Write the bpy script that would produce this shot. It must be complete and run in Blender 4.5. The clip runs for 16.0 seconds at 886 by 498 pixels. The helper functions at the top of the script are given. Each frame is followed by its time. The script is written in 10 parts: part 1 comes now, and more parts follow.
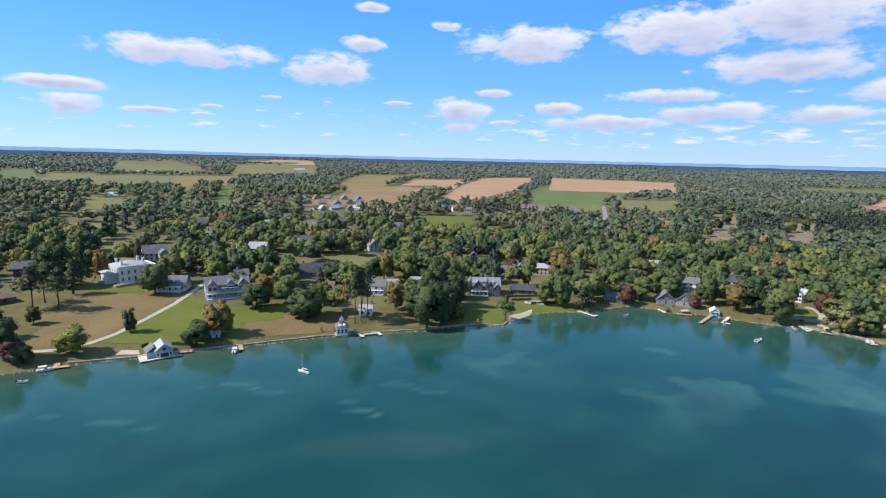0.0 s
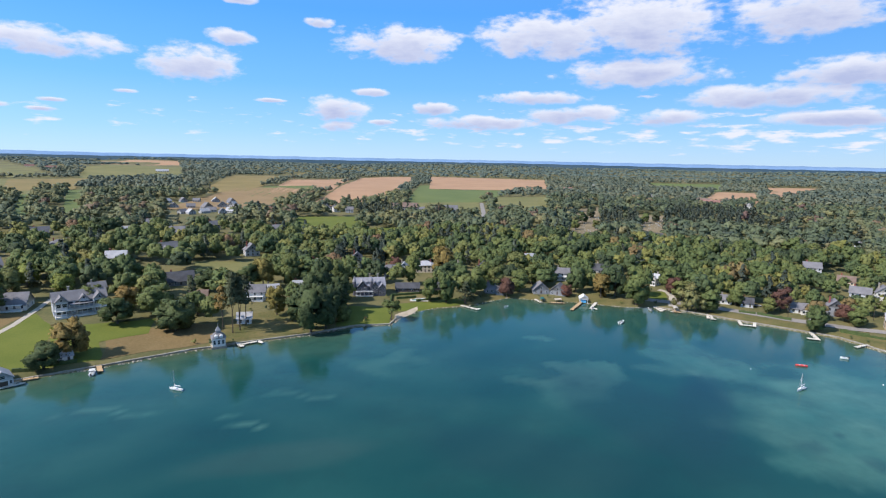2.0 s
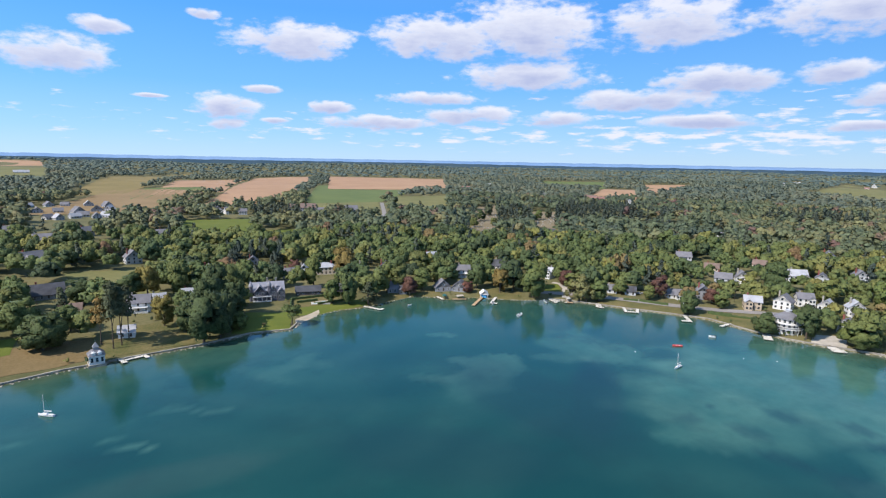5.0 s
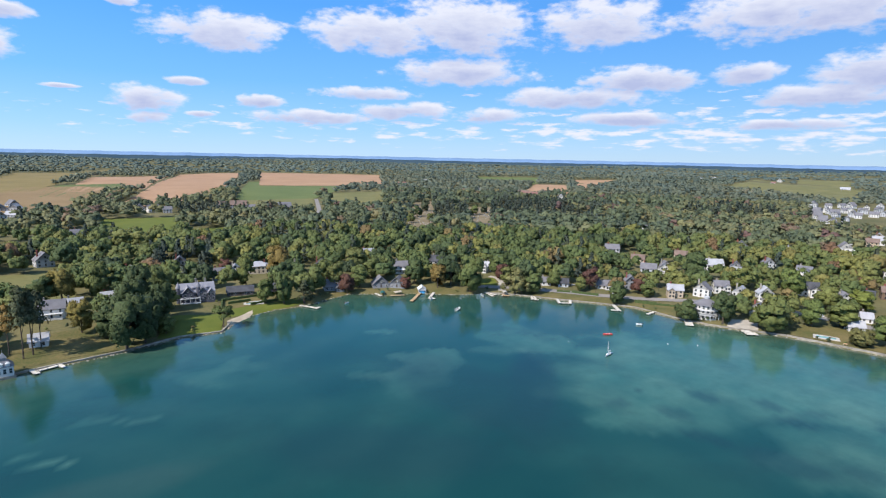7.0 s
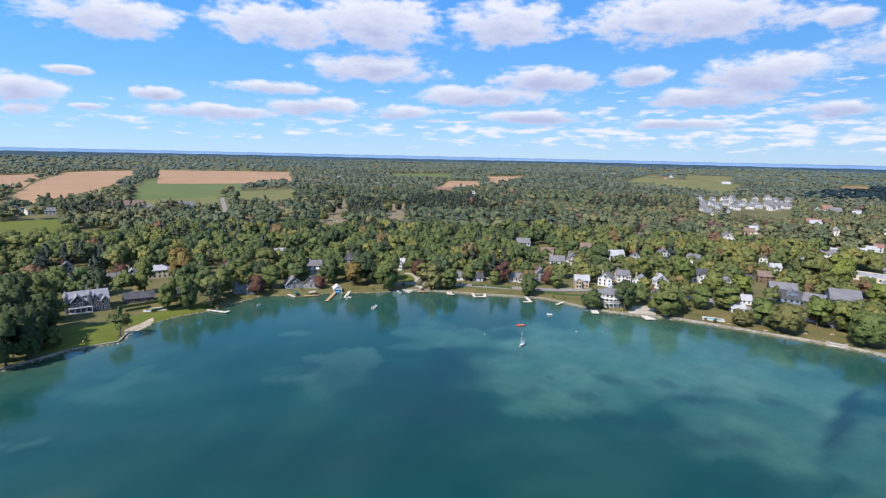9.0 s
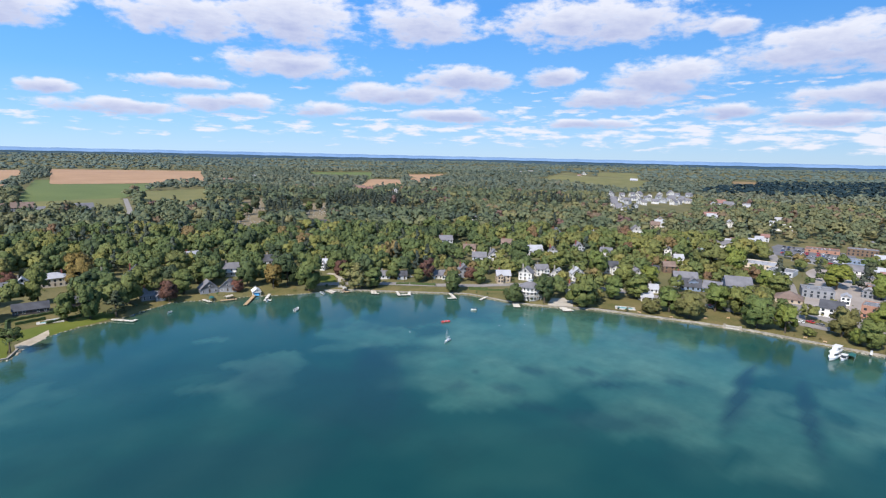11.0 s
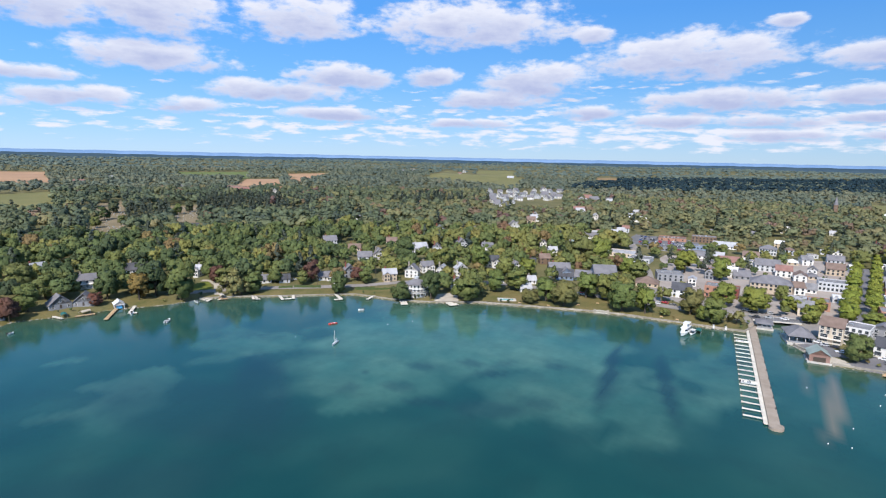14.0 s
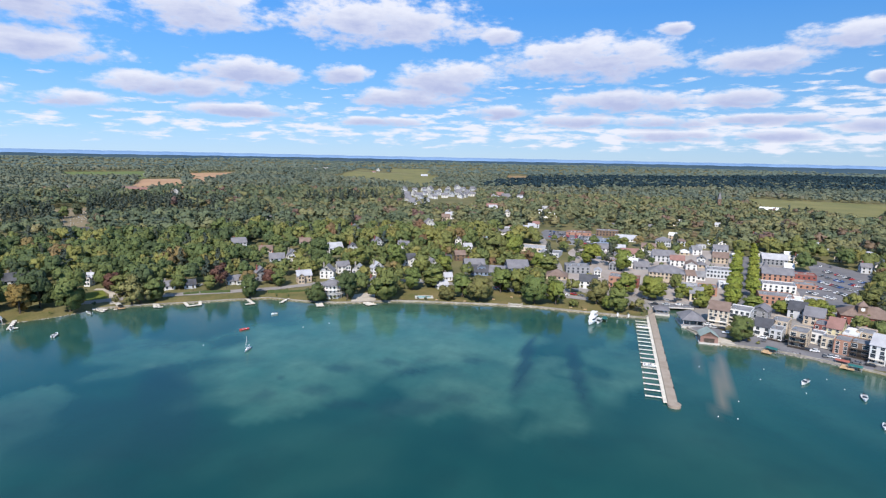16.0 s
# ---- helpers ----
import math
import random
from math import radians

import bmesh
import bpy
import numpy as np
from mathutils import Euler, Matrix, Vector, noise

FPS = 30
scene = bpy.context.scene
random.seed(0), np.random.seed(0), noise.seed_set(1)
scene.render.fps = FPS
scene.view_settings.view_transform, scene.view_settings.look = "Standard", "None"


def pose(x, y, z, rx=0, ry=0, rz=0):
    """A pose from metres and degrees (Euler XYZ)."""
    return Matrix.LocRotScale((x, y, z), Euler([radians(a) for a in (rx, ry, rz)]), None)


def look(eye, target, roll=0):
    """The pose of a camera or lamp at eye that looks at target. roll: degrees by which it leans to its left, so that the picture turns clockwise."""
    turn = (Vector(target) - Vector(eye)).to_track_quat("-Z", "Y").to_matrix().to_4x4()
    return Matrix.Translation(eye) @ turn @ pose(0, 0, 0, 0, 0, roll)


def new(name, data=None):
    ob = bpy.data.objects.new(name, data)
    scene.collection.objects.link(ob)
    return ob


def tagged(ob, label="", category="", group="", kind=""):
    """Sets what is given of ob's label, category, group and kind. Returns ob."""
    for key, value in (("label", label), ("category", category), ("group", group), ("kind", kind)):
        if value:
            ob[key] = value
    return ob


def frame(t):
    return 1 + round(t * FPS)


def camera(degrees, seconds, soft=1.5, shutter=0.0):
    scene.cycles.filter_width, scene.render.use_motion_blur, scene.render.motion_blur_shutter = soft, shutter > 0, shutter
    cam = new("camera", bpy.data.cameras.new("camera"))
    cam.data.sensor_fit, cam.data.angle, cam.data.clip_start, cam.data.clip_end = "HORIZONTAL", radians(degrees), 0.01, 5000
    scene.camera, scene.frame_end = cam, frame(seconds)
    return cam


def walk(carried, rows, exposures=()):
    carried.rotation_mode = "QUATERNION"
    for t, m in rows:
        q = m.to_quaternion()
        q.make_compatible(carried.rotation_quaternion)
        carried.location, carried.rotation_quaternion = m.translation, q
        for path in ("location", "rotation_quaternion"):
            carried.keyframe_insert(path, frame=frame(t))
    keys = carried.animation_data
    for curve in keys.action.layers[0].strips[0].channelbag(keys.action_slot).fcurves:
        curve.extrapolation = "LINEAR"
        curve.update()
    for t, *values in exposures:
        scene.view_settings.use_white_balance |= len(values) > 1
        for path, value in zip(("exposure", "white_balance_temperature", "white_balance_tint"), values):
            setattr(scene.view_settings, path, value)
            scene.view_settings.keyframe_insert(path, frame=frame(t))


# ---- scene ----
cam = camera(78.29, 16.0, soft=1.2)
EYE = 95.0
# seconds, heading, pitch and roll in degrees; the camera hangs still over the lake and pans
ROWS = [
    (0.0, -0.00, -9.50, 1.31),
    (0.5, -3.30, -9.42, 1.26),
    (1.0, -7.15, -9.38, 1.20),
    (1.5, -10.62, -9.33, 1.21),
    (2.0, -12.39, -9.32, 1.13),
    (2.5, -13.99, -9.30, 1.12),
    (3.0, -16.05, -9.28, 1.13),
    (3.5, -18.06, -9.22, 1.16),
    (4.0, -19.90, -9.15, 1.16),
    (6.5, -27.43, -9.43, 1.09),
    (7.0, -29.53, -9.49, 1.17),
    (7.5, -31.69, -9.54, 1.20),
    (8.0, -33.92, -9.60, 1.19),
    (8.5, -36.20, -9.63, 1.23),
    (9.0, -38.54, -9.63, 1.24),
    (11.5, -48.67, -9.65, 1.25),
    (12.0, -50.72, -9.63, 1.24),
    (12.5, -52.81, -9.61, 1.25),
    (13.0, -54.84, -9.57, 1.21),
    (13.5, -56.79, -9.55, 1.21),
    (14.0, -58.88, -9.55, 1.19),
    (14.5, -61.13, -9.55, 1.21),
    (15.0, -63.45, -9.56, 1.18),
    (15.5, -65.67, -9.57, 1.24),
    (16.0, -67.81, -9.54, 1.17),
]
walk(cam, [(t, pose(0, 0, EYE, 90 + pitch, 0, yaw) @ pose(0, 0, 0, 0, 0, roll)) for t, yaw, pitch, roll in ROWS], [(0.0, 0.25), (16.0, 0.25)])
# ---- sky, clouds and sun ----
SUN_AZ, SUN_EL = -102.0, 43.0  # degrees, from +y towards +x


def sky():
    world = bpy.data.worlds.new("sky")
    scene.world = world
    world.use_nodes = True
    tree = world.node_tree
    nodes, links = tree.nodes, tree.links
    nodes.clear()

    def node(kind, **values):
        made = nodes.new(kind)
        for key, value in values.items():
            made.inputs[int(key[1:])].default_value = value
        return made

    def math_(op, a, b=None, clamp=False):
        made = nodes.new("ShaderNodeMath")
        made.operation, made.use_clamp = op, clamp
        for n, v in enumerate((a, b)):
            if v is None:
                continue
            if isinstance(v, (int, float)):
                made.inputs[n].default_value = v
            else:
                links.new(v, made.inputs[n])
        return made.outputs[0]

    air = nodes.new("ShaderNodeTexSky")
    air.sky_type, air.sun_disc = "NISHITA", False
    air.sun_elevation, air.sun_rotation = radians(SUN_EL), radians(SUN_AZ)
    air.air_density, air.dust_density, air.ozone_density, air.altitude = 1.0, 0.2, 3.0, 300
    way = nodes.new("ShaderNodeTexCoord").outputs["Generated"]
    xyz = nodes.new("ShaderNodeSeparateXYZ")
    links.new(way, xyz.inputs[0])
    az = math_("MULTIPLY", math_("ARCTAN2", xyz.outputs[0], xyz.outputs[1]), 180 / math.pi)
    el = math_("MULTIPLY", math_("ARCSINE", xyz.outputs[2]), 180 / math.pi)
    # billows: noise stretched along the horizon
    flat = nodes.new("ShaderNodeCombineXYZ")
    links.new(az, flat.inputs[0])
    links.new(math_("MULTIPLY", el, 2.1), flat.inputs[1])

    def billow(scale, detail, rough):
        tex = nodes.new("ShaderNodeTexNoise")
        tex.inputs["Scale"].default_value, tex.inputs["Detail"].default_value, tex.inputs["Roughness"].default_value = scale, detail, rough
        links.new(flat.outputs[0], tex.inputs["Vector"])
        return tex.outputs["Fac"]

    coarse, fine = billow(0.30, 3, 0.5), billow(1.0, 5, 0.6)
    ragged = math_("ADD", math_("MULTIPLY", math_("SUBTRACT", coarse, 0.5), 2.7), math_("MULTIPLY", math_("SUBTRACT", fine, 0.5), 1.3))
    field = {"all": None, "low": None}

    def cloud(a, e, wide, tall):
        """A cloud at an azimuth and elevation, with its half width and half height, in degrees."""
        u = math_("MULTIPLY", math_("SUBTRACT", az, a), 1 / (wide * 1.05))
        v = math_("MULTIPLY", math_("SUBTRACT", el, e - 0.15 * tall), 1 / (tall * 1.04))
        r = math_("ADD", math_("MULTIPLY", u, u), math_("MULTIPLY", v, v))
        full = math_("SUBTRACT", 1.0, r)
        field["all"] = full if field["all"] is None else math_("MAXIMUM", field["all"], full)
        shade = math_("SUBTRACT", full, math_("MULTIPLY", v, 0.9))
        field["low"] = shade if field["low"] is None else math_("MAXIMUM", field["low"], shade)

    cloud(-24.6, 9.1, 7.8, 1.2)
    cloud(-11.7, 8.5, 4.2, 1.7)
    cloud(-34.5, 5.6, 3.9, 0.6)
    cloud(-33.9, 4.1, 2.5, 0.9)
    cloud(-27.7, 3.8, 2.4, 0.3)
    cloud(-0.4, 12.9, 1.5, 0.5)
    cloud(-8.4, 11.0, 2.2, 0.7)
    cloud(-7.5, 14.3, 1.7, 0.5)
    cloud(7.7, 11.4, 6.1, 1.8)
    cloud(1.4, 5.0, 2.9, 1.3)
    cloud(4.8, 6.6, 1.9, 0.4)
    cloud(11.0, 5.2, 2.5, 0.7)
    cloud(-4.9, 5.4, 1.4, 0.2)
    cloud(-17.4, 5.5, 1.0, 0.2)
    cloud(1.5, 3.3, 1.7, 0.6)
    cloud(6.0, 3.7, 1.4, 0.3)
    cloud(-22.8, 4.4, 1.1, 0.2)
    cloud(-23.5, 3.6, 1.4, 0.2)
    cloud(22.4, 12.4, 7.3, 2.1)
    cloud(31.0, 13.2, 7.2, 3.0)
    cloud(44.2, 13.3, 6.1, 2.4)
    cloud(31.0, 8.7, 7.3, 1.5)
    cloud(21.4, 6.3, 5.1, 0.7)
    cloud(15.8, 3.9, 5.8, 0.7)
    cloud(25.3, 4.8, 4.8, 0.9)
    cloud(34.1, 4.4, 4.0, 0.8)
    cloud(48.4, 8.0, 5.7, 1.2)
    cloud(42.5, 6.3, 7.4, 1.1)
    cloud(47.7, 4.2, 6.1, 0.7)
    cloud(61.0, 13.3, 11.0, 2.3)
    cloud(57.4, 8.2, 3.1, 1.0)
    cloud(63.3, 6.1, 5.9, 1.0)
    cloud(73.1, 4.8, 3.5, 0.7)
    cloud(61.0, 3.6, 4.4, 0.5)
    cloud(68.1, 8.1, 6.0, 1.8)
    cloud(82.0, 10.1, 9.8, 2.2)
    cloud(96.9, 9.2, 5.6, 1.2)
    cloud(73.3, 12.0, 2.2, 0.9)
    cloud(85.0, 6.0, 7.2, 1.1)
    cloud(95.6, 6.0, 3.5, 0.9)
    cloud(80.8, 4.0, 4.5, 0.6)
    cloud(88.8, 3.9, 4.5, 0.6)
    cloud(89.5, 12.2, 1.6, 0.6)
    cloud(103.0, 10.7, 4.7, 1.2)
    cloud(105.6, 7.2, 1.1, 0.6)
    cloud(98.1, 4.1, 5.3, 0.5)
    cloud(105.3, 3.6, 2.5, 0.6)
    cloud(98.5, 2.7, 3.2, 0.5)
    cloud(89.9, 2.6, 4.5, 0.5)
    # small fair-weather clouds strewn low over the horizon, more of them to the north-east
    band = math_("MULTIPLY", math_("SUBTRACT", 1.0, math_("ABSOLUTE", math_("MULTIPLY", math_("SUBTRACT", el, 2.9), 1 / 2.6))), 1.0)
    east = math_("ADD", math_("MULTIPLY", az, 0.0085), -0.75)
    few = nodes.new("ShaderNodeCombineXYZ")
    links.new(az, few.inputs[0])
    links.new(math_("MULTIPLY", el, 4.5), few.inputs[1])
    strewn = nodes.new("ShaderNodeTexNoise")
    strewn.inputs["Scale"].default_value, strewn.inputs["Detail"].default_value, strewn.inputs["Roughness"].default_value = 0.36, 4, 0.55
    links.new(few.outputs[0], strewn.inputs["Vector"])
    low = math_("ADD", math_("ADD", math_("MULTIPLY", math_("SUBTRACT", strewn.outputs["Fac"], 0.5), 5.0), math_("MULTIPLY", band, 0.5)), east)
    low = math_("SUBTRACT", low, math_("MULTIPLY", math_("SUBTRACT", 1.3, el, False), 1.2, True))
    thick = math_("MAXIMUM", math_("ADD", field["all"], ragged), low)
    cover = nodes.new("ShaderNodeMapRange")
    cover.interpolation_type = "SMOOTHSTEP"
    links.new(thick, cover.inputs[0])
    cover.inputs[1].default_value, cover.inputs[2].default_value = -0.16, 0.78
    under = nodes.new("ShaderNodeMapRange")
    links.new(math_("ADD", math_("ADD", field["low"], math_("MULTIPLY", ragged, 0.5)), math_("MULTIPLY", low, 0.15)), under.inputs[0])
    under.inputs[1].default_value, under.inputs[2].default_value = 0.05, 1.35
    tone = nodes.new("ShaderNodeMixRGB")
    links.new(under.outputs[0], tone.inputs[0])
    tone.inputs[1].default_value, tone.inputs[2].default_value = (0.80, 0.82, 0.92, 1), (0.45, 0.50, 0.73, 1)
    glow = nodes.new("ShaderNodeBackground")
    links.new(tone.outputs[0], glow.inputs[0])
    glow.inputs[1].default_value = 0.92
    # the clear air pales towards the horizon
    air_tone = nodes.new("ShaderNodeValToRGB")
    stops = air_tone.color_ramp.elements
    for at, c in SKY_STOPS:
        stop = stops.new(at / 90.0)
        stop.color = (*c, 1)
    stops.remove(stops[-1])
    stops.remove(stops[0])
    links.new(math_("MULTIPLY", el, 1 / 90.0, True), air_tone.inputs[0])
    nishita = nodes.new("ShaderNodeBackground")
    links.new(air.outputs[0], nishita.inputs[0])
    nishita.inputs[1].default_value = SKY_STRENGTH
    pale = nodes.new("ShaderNodeBackground")
    links.new(air_tone.outputs[0], pale.inputs[0])
    # brighter towards the sun's side of the sky
    links.new(math_("SUBTRACT", 1.10, math_("MULTIPLY", az, 0.0028)), pale.inputs[1])
    clear = nodes.new("ShaderNodeMixShader")
    clear.inputs[0].default_value = 0.8
    links.new(nishita.outputs[0], clear.inputs[1])
    links.new(pale.outputs[0], clear.inputs[2])
    both = nodes.new("ShaderNodeMixShader")
    links.new(math_("MULTIPLY", cover.outputs[0], 0.95), both.inputs[0])
    links.new(clear.outputs[0], both.inputs[1])
    links.new(glow.outputs[0], both.inputs[2])
    out = nodes.new("ShaderNodeOutputWorld")
    links.new(both.outputs[0], out.inputs[0])


SKY_STRENGTH = 0.09
SKY_STOPS = [(0.0, (0.40, 0.63, 0.90)), (2.5, (0.28, 0.56, 0.94)), (7.0, (0.145, 0.45, 0.94)), (14.0, (0.075, 0.35, 0.92)), (30.0, (0.17, 0.33, 0.62)), (89.0, (0.17, 0.28, 0.48))]
sky()
sun = new("sun", bpy.data.lights.new("sun", "SUN"))
sun.data.energy, sun.data.angle, sun.data.color = 4.8, radians(0.53), (1.0, 0.925, 0.85)
sun.matrix_world = look((0, 0, 0), (-math.sin(radians(SUN_AZ)) * math.cos(radians(SUN_EL)), -math.cos(radians(SUN_AZ)) * math.cos(radians(SUN_EL)), -math.sin(radians(SUN_EL))))
# ---- materials ----
def material(name, a, b, rough=0.8, scale=0.4, fine=6.0, bump=0.15, metal=0.0, spec=0.4, per_object=0.0):
    """A surface that wavers between two colours at two scales, with fine relief. per_object: how far the tone differs from piece to piece."""
    m = bpy.data.materials.new(name)
    m.use_nodes = True
    nodes, links = m.node_tree.nodes, m.node_tree.links
    bsdf = nodes["Principled BSDF"]
    place = nodes.new("ShaderNodeNewGeometry").outputs["Position"]
    big, small = nodes.new("ShaderNodeTexNoise"), nodes.new("ShaderNodeTexNoise")
    for tex, size, detail in ((big, scale, 4), (small, fine, 3)):
        links.new(place, tex.inputs["Vector"])
        tex.inputs["Scale"].default_value, tex.inputs["Detail"].default_value = size, detail
    both = nodes.new("ShaderNodeMixRGB")
    both.inputs[0].default_value = 0.4
    links.new(big.outputs["Fac"], both.inputs[1])
    links.new(small.outputs["Fac"], both.inputs[2])
    ramp = nodes.new("ShaderNodeValToRGB")
    ramp.color_ramp.elements[0].position, ramp.color_ramp.elements[1].position = 0.36, 0.64
    ramp.color_ramp.elements[0].color, ramp.color_ramp.elements[1].color = (*a, 1), (*b, 1)
    links.new(both.outputs[0], ramp.inputs[0])
    colour = ramp.outputs[0]
    if per_object:
        hsv = nodes.new("ShaderNodeHueSaturation")
        vary = nodes.new("ShaderNodeMapRange")
        links.new(nodes.new("ShaderNodeObjectInfo").outputs["Random"], vary.inputs[0])
        vary.inputs[3].default_value, vary.inputs[4].default_value = 1 - per_object, 1 + per_object
        links.new(vary.outputs[0], hsv.inputs["Value"])
        links.new(colour, hsv.inputs["Color"])
        colour = hsv.outputs[0]
    links.new(colour, bsdf.inputs["Base Color"])
    relief = nodes.new("ShaderNodeBump")
    relief.inputs["Strength"].default_value, relief.inputs["Distance"].default_value = bump, 0.05
    links.new(small.outputs["Fac"], relief.inputs["Height"])
    links.new(relief.outputs[0], bsdf.inputs["Normal"])
    bsdf.inputs["Roughness"].default_value, bsdf.inputs["Metallic"].default_value = rough, metal
    bsdf.inputs["Specular IOR Level"].default_value = spec
    return m


def foliage(name, colours, scale=0.6, from_mesh=False, fine=1.5, relief=0.75, grainy=0.34):
    """Leaves: a palette from which each tree takes its own green, with lighter and darker sprays."""
    m = bpy.data.materials.new(name)
    m.use_nodes = True
    nodes, links = m.node_tree.nodes, m.node_tree.links
    bsdf = nodes["Principled BSDF"]
    ramp = nodes.new("ShaderNodeValToRGB")
    stops = ramp.color_ramp.elements
    while len(stops) < len(colours):
        stops.new(0.5)
    for n, c in enumerate(colours):
        stops[n].position, stops[n].color = n / max(1, len(colours) - 1), (*c, 1)
    if from_mesh:
        pick = nodes.new("ShaderNodeAttribute")
        pick.attribute_name = "tint"
        links.new(pick.outputs["Fac"], ramp.inputs[0])
    else:
        links.new(nodes.new("ShaderNodeObjectInfo").outputs["Random"], ramp.inputs[0])
    tex = nodes.new("ShaderNodeTexNoise")
    links.new(nodes.new("ShaderNodeNewGeometry").outputs["Position"], tex.inputs["Vector"])
    tex.inputs["Scale"].default_value, tex.inputs["Detail"].default_value = scale, 3
    vary = nodes.new("ShaderNodeMapRange")
    links.new(tex.outputs["Fac"], vary.inputs[0])
    vary.inputs[1].default_value, vary.inputs[2].default_value = 0.3, 0.7
    vary.inputs[3].default_value, vary.inputs[4].default_value = 0.76, 1.24
    # single sprays of leaves, lighter and darker, that stand up from the crown
    spray, sprays, grain = nodes.new("ShaderNodeTexNoise"), nodes.new("ShaderNodeMapRange"), nodes.new("ShaderNodeMath")
    links.new(nodes.new("ShaderNodeNewGeometry").outputs["Position"], spray.inputs["Vector"])
    spray.inputs["Scale"].default_value, spray.inputs["Detail"].default_value, spray.inputs["Roughness"].default_value = fine, 3, 0.6
    links.new(spray.outputs["Fac"], sprays.inputs[0])
    sprays.inputs[1].default_value, sprays.inputs[2].default_value = 0.33, 0.67
    sprays.inputs[3].default_value, sprays.inputs[4].default_value = 1.02 - grainy, 1.02 + grainy
    grain.operation = "MULTIPLY"
    links.new(vary.outputs[0], grain.inputs[0])
    links.new(sprays.outputs[0], grain.inputs[1])
    leafy = nodes.new("ShaderNodeBump")
    leafy.inputs["Strength"].default_value, leafy.inputs["Distance"].default_value = 1.0, relief / fine
    links.new(spray.outputs["Fac"], leafy.inputs["Height"])
    links.new(leafy.outputs[0], bsdf.inputs["Normal"])
    hsv = nodes.new("ShaderNodeHueSaturation")
    links.new(grain.outputs[0], hsv.inputs["Value"])
    links.new(ramp.outputs[0], hsv.inputs["Color"])
    links.new(hsv.outputs[0], bsdf.inputs["Base Color"])
    bsdf.inputs["Roughness"].default_value = 0.65
    bsdf.inputs["Specular IOR Level"].default_value = 0.2
    # leaves let a part of the light through
    thin, both = nodes.new("ShaderNodeBsdfTranslucent"), nodes.new("ShaderNodeMixShader")
    links.new(hsv.outputs[0], thin.inputs["Color"])
    both.inputs[0].default_value = 0.13
    links.new(bsdf.outputs[0], both.inputs[1])
    links.new(thin.outputs[0], both.inputs[2])
    links.new(both.outputs[0], nodes["Material Output"].inputs["Surface"])
    return m


def lake_water():
    m = bpy.data.materials.new("lake_water")
    m.use_nodes = True
    nodes, links = m.node_tree.nodes, m.node_tree.links
    bsdf = nodes["Principled BSDF"]
    place = nodes.new("ShaderNodeNewGeometry").outputs["Position"]

    def attribute(name):
        made = nodes.new("ShaderNodeAttribute")
        made.attribute_name = name
        return made.outputs["Fac"]

    def mix(fac, a, b):
        made = nodes.new("ShaderNodeMixRGB")
        for n, v in enumerate((fac, a, b)):
            if isinstance(v, tuple):
                made.inputs[n].default_value = (*v, 1)
            elif isinstance(v, float):
                made.inputs[n].default_value = v
            else:
                links.new(v, made.inputs[n])
        return made.outputs[0]

    def noise_(scale, detail, lo, hi, rough=0.55):
        tex, cut = nodes.new("ShaderNodeTexNoise"), nodes.new("ShaderNodeMapRange")
        links.new(place, tex.inputs["Vector"])
        tex.inputs["Scale"].default_value, tex.inputs["Detail"].default_value, tex.inputs["Roughness"].default_value = scale, detail, rough
        links.new(tex.outputs["Fac"], cut.inputs[0])
        cut.inputs[1].default_value, cut.inputs[2].default_value = lo, hi
        return cut.outputs[0]

    deep = mix(noise_(0.012, 3, 0.35, 0.65), (0.003, 0.046, 0.046), (0.007, 0.062, 0.055))
    pale = mix(noise_(0.035, 5, 0.35, 0.65), (0.050, 0.156, 0.122), (0.088, 0.196, 0.146))
    broken = nodes.new("ShaderNodeMath")
    broken.operation, broken.use_clamp = "MULTIPLY", True
    links.new(attribute("shoal"), broken.inputs[0])
    links.new(mix(noise_(0.08, 6, 0.36, 0.62, 0.62), (0.80, 0.80, 0.80), (1.14, 1.14, 1.14)), broken.inputs[1])
    deep = mix(noise_(0.008, 4, 0.52, 0.72), deep, (0.012, 0.066, 0.056))
    body = mix(broken.outputs[0], deep, pale)
    body = mix(noise_(0.03, 7, 0.50, 0.68, 0.62), body, mix(0.26, body, (0.006, 0.030, 0.032)))
    body = mix(attribute("weed"), body, (0.007, 0.036, 0.044))
    body = mix(attribute("edge"), body, mix(noise_(0.12, 5, 0.35, 0.65), (0.045, 0.070, 0.034), (0.090, 0.105, 0.055)))
    body = mix(attribute("sand"), body, (0.17, 0.155, 0.110))
    links.new(body, bsdf.inputs["Base Color"])
    bsdf.inputs["Roughness"].default_value = 0.07
    bsdf.inputs["IOR"].default_value = 1.33
    relief = nodes.new("ShaderNodeBump")
    relief.inputs["Strength"].default_value, relief.inputs["Distance"].default_value = 0.35, 0.12
    links.new(mix(0.35, noise_(0.55, 4, 0.0, 1.0), noise_(2.4, 2, 0.0, 1.0)), relief.inputs["Height"])
    links.new(relief.outputs[0], bsdf.inputs["Normal"])
    return m


def glass(name, colour=(0.03, 0.04, 0.05)):
    m = bpy.data.materials.new(name)
    m.use_nodes = True
    bsdf = m.node_tree.nodes["Principled BSDF"]
    bsdf.inputs["Base Color"].default_value, bsdf.inputs["Roughness"].default_value = (*colour, 1), 0.06
    return m


